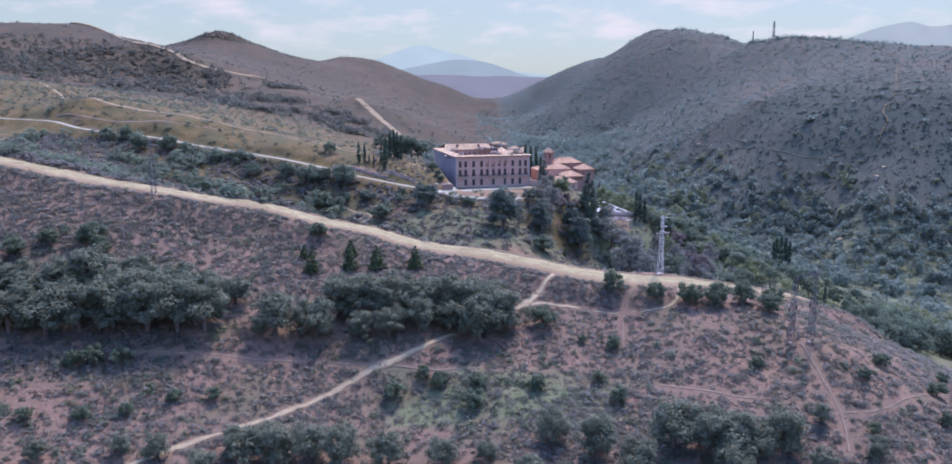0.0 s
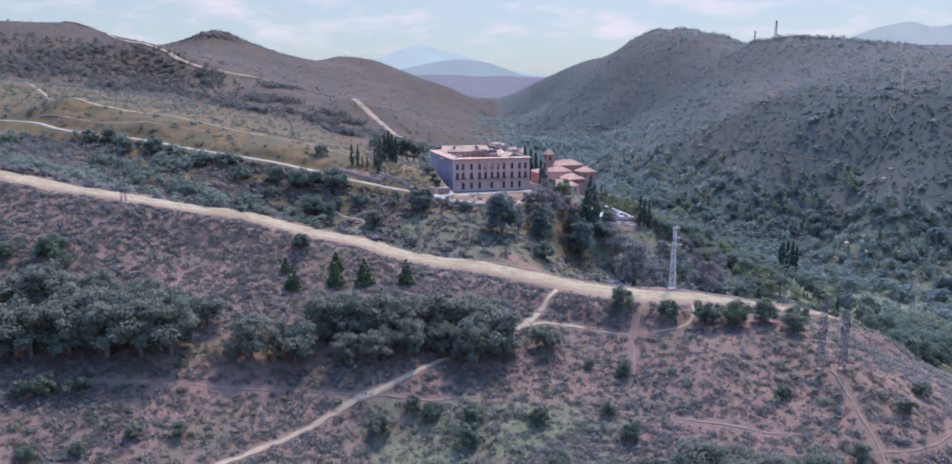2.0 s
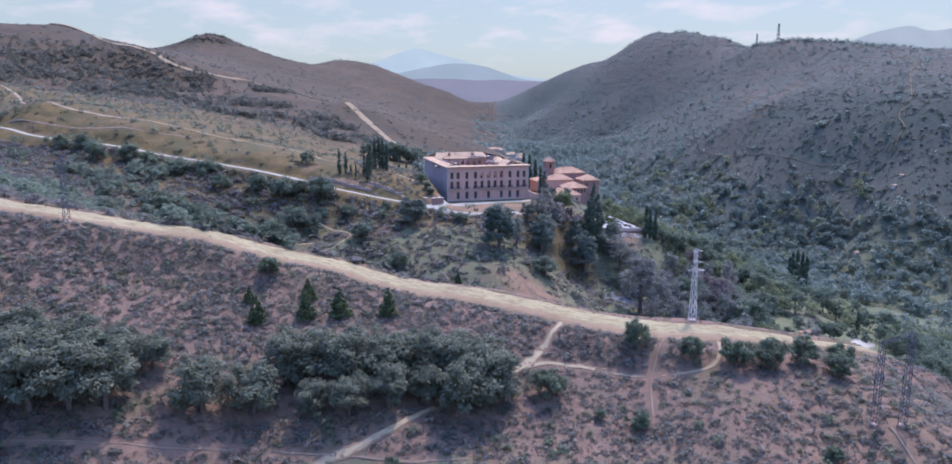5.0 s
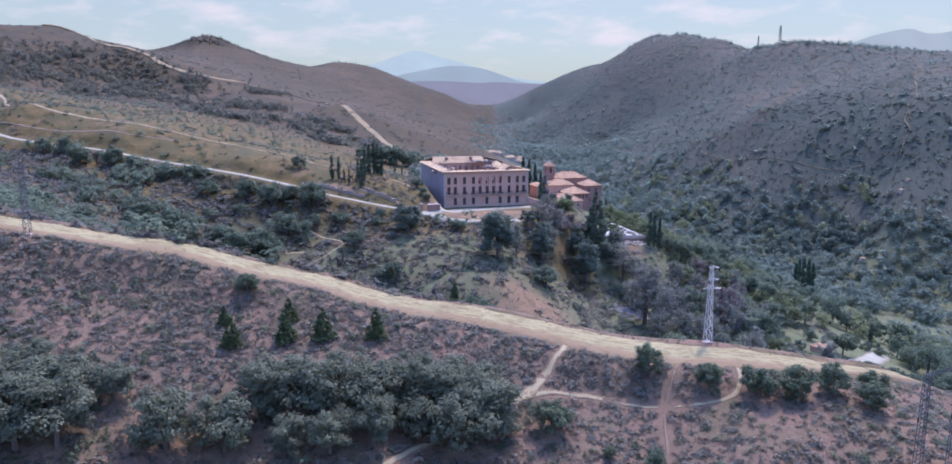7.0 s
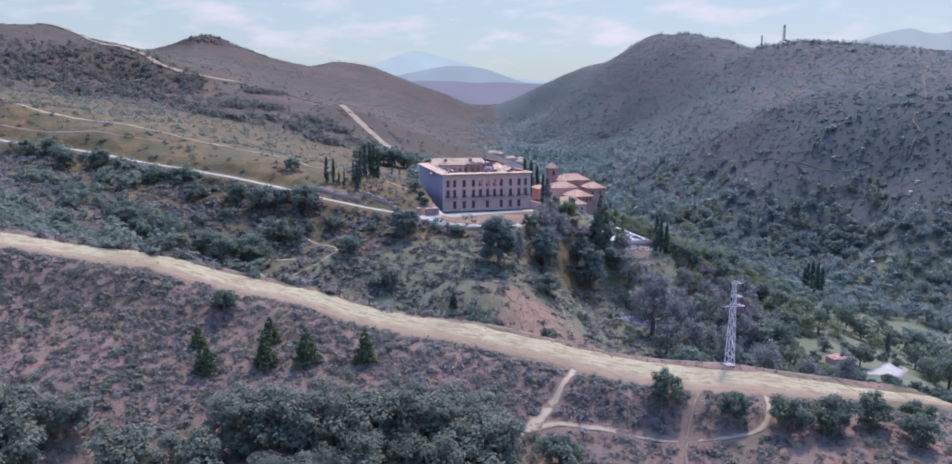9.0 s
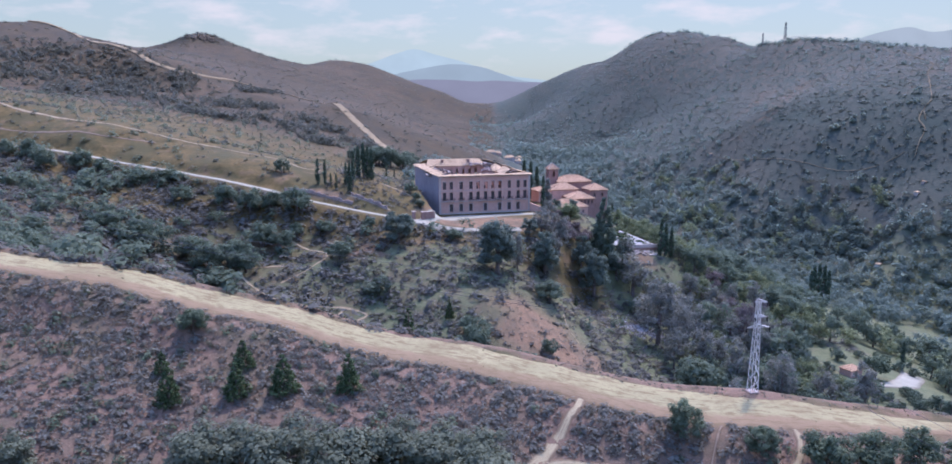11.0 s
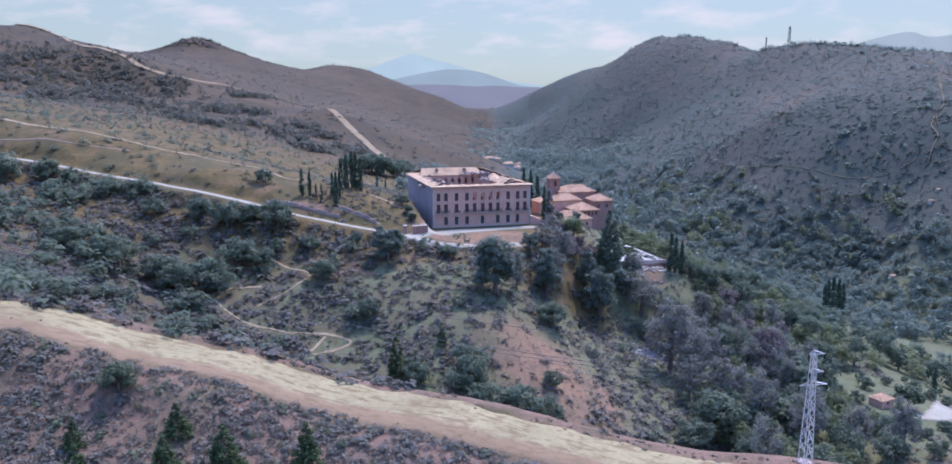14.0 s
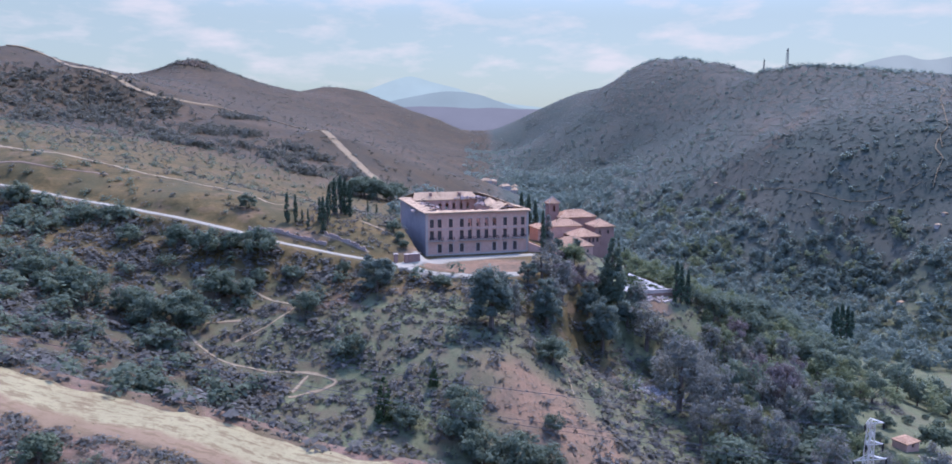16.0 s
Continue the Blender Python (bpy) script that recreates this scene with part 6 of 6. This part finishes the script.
def house(name, at, turn, w, d, base, eave, rise, wall, roof, label, windows=(), over=0.4, category="building"):
    """A walled block with a hipped roof. windows: (x along the front, foot, width, height)."""
    ob = root(name, pose(at[0], at[1], 0, 0, 0, turn), label, category)
    ops = [(x + w / 2 - ww / 2, x + w / 2 + ww / 2, z, z + hh) for x, z, ww, hh in windows]
    wall_mesh("wall", (-w / 2, -d / 2), (w / 2, -d / 2), base, eave, 0.5, ops, wall, ob)
    wall_mesh("wall", (w / 2, -d / 2 + 0.5), (w / 2, d / 2), base, eave, 0.5, [], wall, ob)
    wall_mesh("wall", (w / 2 - 0.5, d / 2), (-w / 2, d / 2), base, eave, 0.5, [], wall, ob)
    wall_mesh("wall", (-w / 2, d / 2 - 0.5), (-w / 2, -d / 2 + 0.5), base, eave, 0.5, [], wall, ob)
    for x, z, ww, hh in windows:
        window_unit(ob, x, -d / 2, z, ww, hh, 1, MAT["wood"])
    hip_roof(ob, w, d, eave + 0.01, rise, over, roof)
    if category == "building":
        a, b, z, k = w / 2 + over, d / 2 + over, eave + 0.03, abs(w - d) / 2
        ends = ((-k, 0), (k, 0)) if w >= d else ((0, -k), (0, k))
        bm = bmesh.new()
        for x, y in ((-a, -b), (a, -b), (a, b), (-a, b)):
            e = ends[1 if (x > 0 if w >= d else y > 0) else 0]
            beam(bm, (x, y, z), (*e, z + rise), 0.11)
        beam(bm, (*ends[0], z + rise), (*ends[1], z + rise), 0.13)
        part("ridge_tiles", bm, MAT["old_tile"], ob, "pale mortared ridge and hip tiles")
    return ob


def build_church():
    t = 15
    tower = root("bell_tower", pose(38.6, 398, 0, 0, 0, t), "square red brick bell tower with a pyramid roof", "tower")
    for a, b in (((-2.1, -2.1), (2.1, -2.1)), ((2.1, -1.6), (2.1, 2.1)), ((1.6, 2.1), (-2.1, 2.1)), ((-2.1, 1.6), (-2.1, -1.6))):
        ln = math.dist(a, b)
        wall_mesh("wall", a, b, -6, 11, 0.5, [(ln / 2 - 0.55, ln / 2 + 0.55, 7.6, 9.9)], MAT["brick"], tower)
    box_mesh("cornice", [(-2.4, 2.4, -2.4, -2.103, 10.7, 11.0), (-2.4, 2.4, 2.103, 2.4, 10.7, 11.0), (-2.4, -2.103, -2.1, 2.1, 10.7, 11.0), (2.103, 2.4, -2.1, 2.1, 10.7, 11.0)], MAT["stone"], tower)
    hip_roof(tower, 4.2, 4.2, 11.02, 2.4, 0.4, MAT["tile"])
    bm = bmesh.new()
    for x, y in ((-2.5, -2.5), (2.5, -2.5), (2.5, 2.5), (-2.5, 2.5)):
        beam(bm, (x, y, 11.1), (0, 0, 13.5), 0.16)
    part("ridge_tiles", bm, MAT["stone"], tower, "pale mortared hip tiles")
    house("church_nave", (47.5, 398.5), t, 15, 9, -9, 5.6, 2.6, MAT["brick"], MAT["tile"], "brick church nave with a clay tile roof")
    house("abbey_wing", (56.3, 389), t, 8, 9, -12, 3.2, 2.4, MAT["brick"], MAT["tile"], "tall brick abbey wing with a hipped tile roof", [(-2, 0.4, 0.9, 1.4), (1.5, 0.4, 0.9, 1.4), (-2, -4, 0.9, 1.4)])
    house("abbey_gallery", (48.2, 380.5), t, 10.5, 10, -10, 0.7, 2.5, MAT["brick"], MAT["tile"], "abbey gallery block with a row of windows under the eaves", [(x, -1.6, 0.8, 1.6) for x in (-4, -2.4, -0.8, 0.8, 2.4, 4)])
    house("abbey_front_range", (42.5, 371.5), t + 2, 14, 9, -10, -1.6, 3.0, MAT["stucco"], MAT["tile"], "low abbey range with a broad clay tile roof", [(-5, -4.2, 0.9, 1.3), (5, -4.2, 0.9, 1.3)])
    house("abbey_upper_range", (42, 388), t, 12, 8, -6, 3.4, 2.4, MAT["stucco"], MAT["tile"], "abbey range with an uneven clay tile roof")
    house("abbey_link", (31.5, 374), t, 5, 9, -3, 4.6, 1.2, MAT["stucco"], MAT["tile"], "narrow pale stucco range behind the cypresses", [(0, 1.2, 1.2, 1.8)])
    house("white_lodge", (48.5, 360), t, 3.4, 3.2, -11, -6.4, 0.5, MAT["white"], MAT["old_tile"], "small white lodge below the abbey", [(0, -8.6, 0.8, 1.1)], 0.15)


def build_court():
    ribbon("pavement_1", [(-17, 319.3), (-13.5, 322.5), (-9, 330), (-3, 337.5), (8, 341.6), (17, 345), (27, 348)], lambda s: 3.0 + 1.3 * ease(s, 6, 16) - 1.7 * ease(s, 24, 44), MAT["road"], "pale paved forecourt before the college", "pavement", lift=0.14, ragged=0.05, seed=61)
    ribbon("pavement_2", [(-16, 318.6), (-8, 317.2), (2, 317.8), (10, 319), (20, 322.5)], 3.6, MAT["road"], "pale lane round the forecourt", "pavement", lift=0.16, ragged=0.08, seed=62)
    for x, y, w in ((-17.2, 322.8, 1.1), (-14.2, 324.3, 1.1)):
        pier = root("gate_pier", pose(x, y, level(x, y), 0, 0, 20), "square brick gate pier beside the lane", "gate pier", "gate piers")
        box_mesh("shaft", (-w / 2, w / 2, -w / 2, w / 2, -0.3, 2.7), MAT["brick"], pier)
        box_mesh("cap", [(-w / 2 - 0.12, w / 2 + 0.12, -w / 2 - 0.12, w / 2 + 0.12, 2.702, 2.9)], MAT["stone"], pier)
    seg = root("gate_wall", pose(-12.4, 325.5, level(-12.4, 325.5), 0, 0, 20), "short brick wall with a stone coping by the gate", "wall")
    box_mesh("masonry", (-1.2, 2.4, -0.3, 0.3, -0.4, 2.5), MAT["brick"], seg)
    box_mesh("coping", (-1.3, 2.5, -0.4, 0.4, 2.502, 2.65), MAT["stone"], seg)
    for line, lab in (([(-63, 328.6), (-55, 328), (-47, 327.4), (-39, 327)], "low brown stone retaining wall above the lane"), ([(-40, 331.2), (-33, 329.4), (-27, 327.6)], "broken brown stone wall on the knoll")):
        old = root("retaining_wall", Matrix.Identity(4), lab, "wall", "old walls above the lane")
        rs = np.random.default_rng(len(line))
        for (x0, y0), (x1, y1) in zip(line, line[1:]):
            bm = bmesh.new()
            for row in range(3):
                f = 0.0
                while f < 1:
                    ln = rs.uniform(0.45, 0.9)
                    g = min(1.0, f + ln / math.dist((x0, y0), (x1, y1)))
                    px, py = x0 + (x1 - x0) * (f + g) / 2, y0 + (y1 - y0) * (f + g) / 2
                    if row < 2 or rs.random() < 0.6:
                        m = Matrix.Translation((px, py + 0.05 * row, level(px, py) + 0.05 + 0.42 * row)) @ Matrix.Rotation(math.atan2(y1 - y0, x1 - x0) + rs.uniform(-0.06, 0.06), 4, "Z") @ Matrix.Diagonal((ln * 0.96, rs.uniform(0.4, 0.6), rs.uniform(0.36, 0.44), 1))
                        bmesh.ops.create_cube(bm, size=1, matrix=m)
                    f = g + 0.001
            tagged(part("masonry", bm, MAT["rubble"], old), kind="stuff")
    ramp = root("ramp_wall", pose(25.6, 354, 0, 0, 0, -18), "sloping stucco retaining wall beside the college", "wall")
    bm = bmesh.new()
    v = [bm.verts.new(p) for y in (-0.4, 0.4) for p in ((0, y, -4), (11, y, -9), (11, y, -1.6), (0, y, 2.2))]
    for f in ((0, 1, 2, 3), (7, 6, 5, 4), (3, 2, 6, 7), (1, 5, 6, 2), (0, 3, 7, 4), (0, 4, 5, 1)):
        bm.faces.new([v[i] for i in f])
    part("masonry", bm, MAT["stucco"], ramp)
    # white stepped terrace and its retaining wall
    ter = root("paved_terrace", Matrix.Identity(4), "white paved terrace on a rough stone retaining wall", "terrace")
    c = [(54, 337.5, -11.0), (57, 337, -11.4), (66, 342.6, -12.8), (75, 349.3, -14.0), (67, 352, -11.0), (60.5, 353.5, -8.7)]
    bm = bmesh.new()
    top = [bm.verts.new(p) for p in c]
    low = [bm.verts.new((p[0], p[1], p[2] - 0.3)) for p in c]
    bm.faces.new(top)
    for i in range(6):
        bm.faces.new((top[i], low[i], low[(i + 1) % 6], top[(i + 1) % 6]))
    part("paving", bm, MAT["yard"], ter, "sun-bleached white paving")
    bm = bmesh.new()
    top = [bm.verts.new((p[0], p[1], p[2] - 0.31)) for p in c]
    low = [bm.verts.new((p[0] + (p[0] - 63) * 0.1, p[1] + (p[1] - 345) * 0.12, p[2] - 3)) for p in c]
    bm.faces.new(top)
    for i in range(6):
        bm.faces.new((top[i], low[i], low[(i + 1) % 6], top[(i + 1) % 6]))
    part("retaining_wall", bm, MAT["brick"], ter, "rough brown stone retaining wall")
    low_wall = root("white_wall", pose(39.5, 335, -9.9, 0, 0, 32), "low white wall along the terrace lane", "wall")
    box_mesh("masonry", (0, 12, -0.25, 0.25, -4, 0.0), MAT["white"], low_wall)
    box_mesh("coping", (-0.1, 12.1, -0.33, 0.33, 0.003, 0.15), MAT["stone"], low_wall)
    bm = bmesh.new()
    edge = [Vector(p) for p in ((56.6, 336.9, -11.4), (66, 342.4, -12.8), (75, 349.1, -14.0))]
    for p, q in zip(edge, edge[1:]):
        d = (q - p).normalized()
        s = Vector((d.y, -d.x, 0)) * 0.2
        v = [bm.verts.new(c + o + Vector((0, 0, z))) for z in (-0.5, 0.75) for c, o in ((p, s), (q, s), (q, -s), (p, -s))]
        for f in ((3, 2, 1, 0), (4, 5, 6, 7), (0, 1, 5, 4), (1, 2, 6, 5), (2, 3, 7, 6), (3, 0, 4, 7)):
            bm.faces.new([v[i] for i in f])
    part("parapet", bm, MAT["stone"], ter, "low pale parapet")
    rng = np.random.default_rng(8)
    for d in (1.3, 3.1, 4.9, 6.7, 8.5):
        n = 15
        a = rng.uniform(d * 0.95, 20.0 - 0.9 * d, n)
        q = d + rng.normal(0, 0.3, n)
        r = rng.uniform(0.55, 1.1, n)
        cen = np.stack([57 + a * 0.825 - q * 0.565, 337 + a * 0.565 + q * 0.825, -11.4 - 0.119 * a + 0.355 * q + r * 0.3], -1)
        v, fa = leaf_cloud(cen, np.stack([r * 1.5, r, r * 0.7], -1), 60, r * 0.22, rng)
        tagged(mesh_object("low_hedge", v, fa, MAT["young"], attrs={"tone": np.repeat(rng.random(n), 180)}), "broken row of low dark shrubs on the white terrace", "hedge", "hedges of the terrace")
    bm = bmesh.new()
    for _ in range(90):
        f = rng.random()
        x, y = 58 + 15 * f + rng.normal(0, 0.6), 336.4 + 10.4 * f - rng.uniform(0.3, 3.2)
        q = rng.uniform(0.3, 1.0)
        bmesh.ops.create_cube(bm, size=1, matrix=Matrix.Translation((x, y, level(x, y) + 0.15)) @ Euler(rng.uniform(-0.5, 0.5, 3)).to_matrix().to_4x4() @ Matrix.Diagonal((q * 1.4, q * 0.7, q * 0.5, 1)))
    tagged(part("fallen_masonry", bm, MAT["stone"]), "tumbled pale blocks on the red bank below the terrace", "rubble", kind="stuff")


def lattice_mast(name, at, h, base_w, top_w, arms, label, material, turn=0, group="", thick=0.042, pad=True):
    """A four-legged steel mast with crossed bracing. arms: (height, reach to the left, reach to the right)."""
    x, y = at
    ob = root(name, pose(x, y, level(x, y), 0, 0, turn), label, "pylon", group)
    def corner(k, z):
        w = (base_w + (top_w - base_w) * z / h) / 2
        return ((-w, -w, z), (w, -w, z), (w, w, z), (-w, w, z))[k]
    for k in range(4):
        bm = bmesh.new()
        beam(bm, corner(k, 0), corner(k, h), thick * 1.3)
        part("leg", bm, material, ob)
    n = max(6, int(h / (base_w * 0.75)))
    for k in range(4):
        bm = bmesh.new()
        for i in range(n):
            z0, z1 = h * i / n, h * (i + 1) / n
            a, b = (k, (k + 1) % 4) if i % 2 else ((k + 1) % 4, k)
            beam(bm, corner(a, z0), corner(b, z1), thick * (1.5 if k in (0, 1) else 0.9), 3)
        tagged(part("bracing", bm, material, ob), kind="stuff")
    for z, le, ri in arms:
        bm = bmesh.new()
        for yy in (-0.18, 0.18):
            beam(bm, (-le, 0, z), (0, yy, z + 0.45), thick, 3)
            beam(bm, (ri, 0, z), (0, yy, z + 0.45), thick, 3)
        beam(bm, (-le, 0, z), (ri, 0, z), thick * 1.3)
        arm = part("cross_arm", bm, material, ob)
        for xx in (-le, ri):
            bm = bmesh.new()
            tube(bm, [(xx, 0, z), (xx, 0, z - 0.25), (xx, 0, z - 0.7)], [0.05, 0.11, 0.07], 6)
            part("insulator", bm, MAT["iron"], arm)
    if pad:
        box_mesh("footing", (-base_w * 0.65, base_w * 0.65, -base_w * 0.65, base_w * 0.65, -0.6, 0.12), MAT["rubble"], ob, "concrete footing")
    return ob


def cable(a, b, sag, r=0.022):
    bm = bmesh.new()
    n = 20
    pts = [(a[0] + (b[0] - a[0]) * i / n, a[1] + (b[1] - a[1]) * i / n, a[2] + (b[2] - a[2]) * i / n - sag * 4 * (i / n) * (1 - i / n)) for i in range(n + 1)]
    tube(bm, pts, [r] * (n + 1), 4)
    return tagged(part("power_cable", bm, MAT["wire"]), "thin grey power cable slung between masts", "cable", "power cables")


def build_masts():
    z = level(42, 165.4)
    lattice_mast("pylon", (42, 165.6), 13.2, 1.1, 0.42, [(9.4, 1.5, 1.9), (10.9, 0.35, 1.4), (13.0, 0.6, 1.3)], "white-grey galvanised lattice pylon beside the track", MAT["zinc"], 8)
    lattice_mast("lattice_pole", (-74.5, 176.9 - 5.5), 12.5, 1.0, 0.45, [(11.2, 1.2, 1.2)], "thin grey lattice power pole beside the track", MAT["dull_steel"], 8, "", 0.035)
    for x, y, h in ((57.6, 130.6, 12.2), (60.3, 128.6, 13.4)):
        lattice_mast("lattice_mast", (x, y), h, 0.8, 0.62, [(h * 0.56, 1.2, 1.2)], "dark slim lattice mast of a paired power support", MAT["dull_steel"], 35, "paired masts", 0.033)
    bm = bmesh.new()
    z1, z2 = level(57.6, 130.6) + 12.1, level(60.3, 128.6) + 13.3
    for o in (0, 0.35):
        beam(bm, (57.6, 130.6, z1 - o), (60.3, 128.6, z2 - o), 0.06)
    tagged(part("mast_crossbeam", bm, MAT["dull_steel"]), "steel crossbeam joining the paired masts", "beam")
    zl = level(-74.5, 171.4)
    for a, b, s in (((40.7, 165.3, z + 8.7), (-75.6, 171.4, zl + 10.5), 2.0), ((43.8, 165.6, z + 8.7), (-73.4, 171.4, zl + 10.5), 2.0), ((43.2, 165.6, z + 12.4), (-74.5, 171.4, zl + 12.3), 2.2),
                    ((43.8, 165.6, z + 8.7), (60.9, 128, z2 - 6), 0.5), ((40.7, 165.3, z + 8.7), (57, 131, z1 - 5.6), 0.5)):
        cable(a, b, s)
    lattice_mast("ridge_mast", (416, 1078), 25, 3.4, 0.9, [(18, 3, 3), (22, 2.4, 2.4)], "tall grey lattice pylon on the far ridge", MAT["dull_steel"], 20, "masts on the ridge", 0.16, False)
    lattice_mast("ridge_mast", (402, 1118), 15, 1.6, 0.7, [(13, 1.6, 1.6)], "thin grey lattice mast on the far ridge", MAT["dull_steel"], 20, "masts on the ridge", 0.14, False)


def build_valley():
    yard = [(118.5, 276), (124, 275.5), (133, 280), (141, 289), (148, 299)]
    ribbon("pavement_3", yard, lambda s: 2.2 + 1.4 * ease(s, 6, 20), MAT["road"], "sun-bleached pale yard in the valley", "pavement", lift=0.25, ragged=0.15, seed=63)
    for at, turn, w, d, e, name, lab, wall, roof in (((118.5, 282.5), 25, 5, 4, 2.4, "hut", "small stucco hut with a brown tile roof by the yard", "stucco", "tile"), ((129, 396), -20, 9, 6, 3.2, "farmhouse", "pale farmhouse with a clay tile roof in the valley wood", "white", "tile"),
                                                   ((314, 583), 35, 3.4, 2.4, 1.4, "farmhouse", "low pale farmhouse on the valley side", "stone", "old_tile"), ((323, 591), 20, 2.6, 2.2, 1.3, "farm_shed", "small pale shed on the valley side", "stone", "old_tile"),
                                                   ((231, 777), 10, 2.4, 2, 1.2, "hut", "small pale hut on the opposite hillside", "stone", "old_tile"), ((205, 690), 5, 3.4, 2.4, 1.4, "hut", "small pale hut among scrub", "stone", "old_tile"),
                                                   ((268, 540), 30, 3.6, 2.6, 1.5, "hut", "small pale hut in the valley", "stone", "old_tile")):
        x, y = at
        z = level(x, y)
        house(name, at, turn, w, d, z - 1.5, z + e, 0.45 * e, MAT[wall], MAT[roof], lab, [(0, z + 0.5, 0.7, 0.7)] if e < 2 else [(0, z + 0.9, 0.9, 1.1)], 0.3, "house")
    for k, (x, y, w) in enumerate(((27, 985, 13), (36, 1012, 9), (50, 1000, 14), (64, 1030, 9), (57, 925, 8))):
        z = level(x, y)
        house("cottage", (x, y), 15 + 12 * k, w, 6, z - 3, z + 3.2 + 0.8 * k % 2.4, 2.6, MAT["stucco" if k % 2 else "stone"], MAT["old_tile"], "pale cottage with a clay tile roof behind the college", [(-1.5, z + 1, 0.9, 1.2), (1.5, z + 1, 0.9, 1.2)], 0.35, "house")
    # rocks of the scree and bank
    rng = np.random.default_rng(14)
    bm = bmesh.new()
    for _ in range(420):
        x, y = rng.normal(57, 5), rng.normal(299, 4)
        s = rng.uniform(0.2, 0.75)
        bmesh.ops.create_cube(bm, size=1, matrix=Matrix.Translation((x, y, level(x, y) + 0.1)) @ Euler(rng.uniform(-1, 1, 3)).to_matrix().to_4x4() @ Matrix.Diagonal((s, s * 0.8, s * 0.6, 1)))
    tagged(part("scree", bm, MAT["rock"]), "pale grey scree on the wooded bank", "scree", kind="stuff")


# ---- far distance ----
def glowing_range(name, points, y, depth, colour, label):
    """A far mountain range: a crest through (x, z) with noise, and flanks falling to both sides. It glows, with haze in
    its colour.
    """
    c = curve(points, 25.0)
    x, z = c[:, 0], c[:, 1] + 5 * wave(c[:, 0], c[:, 0] * 0 + y, 160, 91)
    rows = []
    for k, f in ((-1.0, 0.0), (-0.6, 0.45), (-0.25, 0.82), (0.0, 1.0), (0.5, 0.5), (1.0, 0.0)):
        rows.append(np.stack([x, y + k * depth + 30 * wave(x, x * 0 + k * 50, 200, 93), -20 + (z + 20) * f], -1))
    v = np.stack(rows, 1)
    n, k = v.shape[:2]
    idx = np.arange(n * k).reshape(n, k)
    q = np.stack([idx[:-1, :-1], idx[:-1, 1:], idx[1:, 1:], idx[1:, :-1]], -1).reshape(-1, 4)
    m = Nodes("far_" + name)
    # emission in place of lit rock; the haze is painted into this colour
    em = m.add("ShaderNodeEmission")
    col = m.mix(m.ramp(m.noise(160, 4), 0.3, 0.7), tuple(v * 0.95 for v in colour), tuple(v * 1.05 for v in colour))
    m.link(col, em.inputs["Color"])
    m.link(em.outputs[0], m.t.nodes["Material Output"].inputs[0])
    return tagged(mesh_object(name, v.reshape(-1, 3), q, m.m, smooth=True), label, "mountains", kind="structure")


glowing_range("backdrop_1", [(-1900, 30), (-1300, 60), (-1000, 120), (-790, 165), (-610, 205), (-440, 262), (-330, 288), (-210, 262), (-60, 225), (90, 175), (230, 140), (370, 120), (700, 90), (1300, 60)], 4600, 180, (0.196, 0.226, 0.19), "pale blue mountains at the horizon, glowing in a painted haze colour")
glowing_range("backdrop_2", [(-1500, 20), (-700, 70), (-480, 118), (-330, 150), (-160, 185), (-60, 190), (60, 176), (180, 135), (270, 105), (420, 88), (900, 40)], 4150, 160, (0.146, 0.166, 0.146), "blue foothills at the horizon, glowing in a painted haze colour")
glowing_range("backdrop_3", [(-900, 20), (-420, 70), (-260, 92), (-120, 96), (20, 88), (110, 92), (220, 86), (330, 84), (700, 40)], 3300, 200, (0.112, 0.107, 0.106), "purple hills closing the valley, glowing in a painted haze colour")
glowing_range("backdrop_4", [(1500, 120), (1900, 250), (2100, 320), (2280, 375), (2420, 400), (2560, 372), (2800, 410), (3100, 420), (3500, 330)], 4300, 200, (0.169, 0.181, 0.154), "violet mountains beyond the ridge, glowing in a painted haze colour")

build_college()
build_church()
build_court()
build_masts()
build_valley()
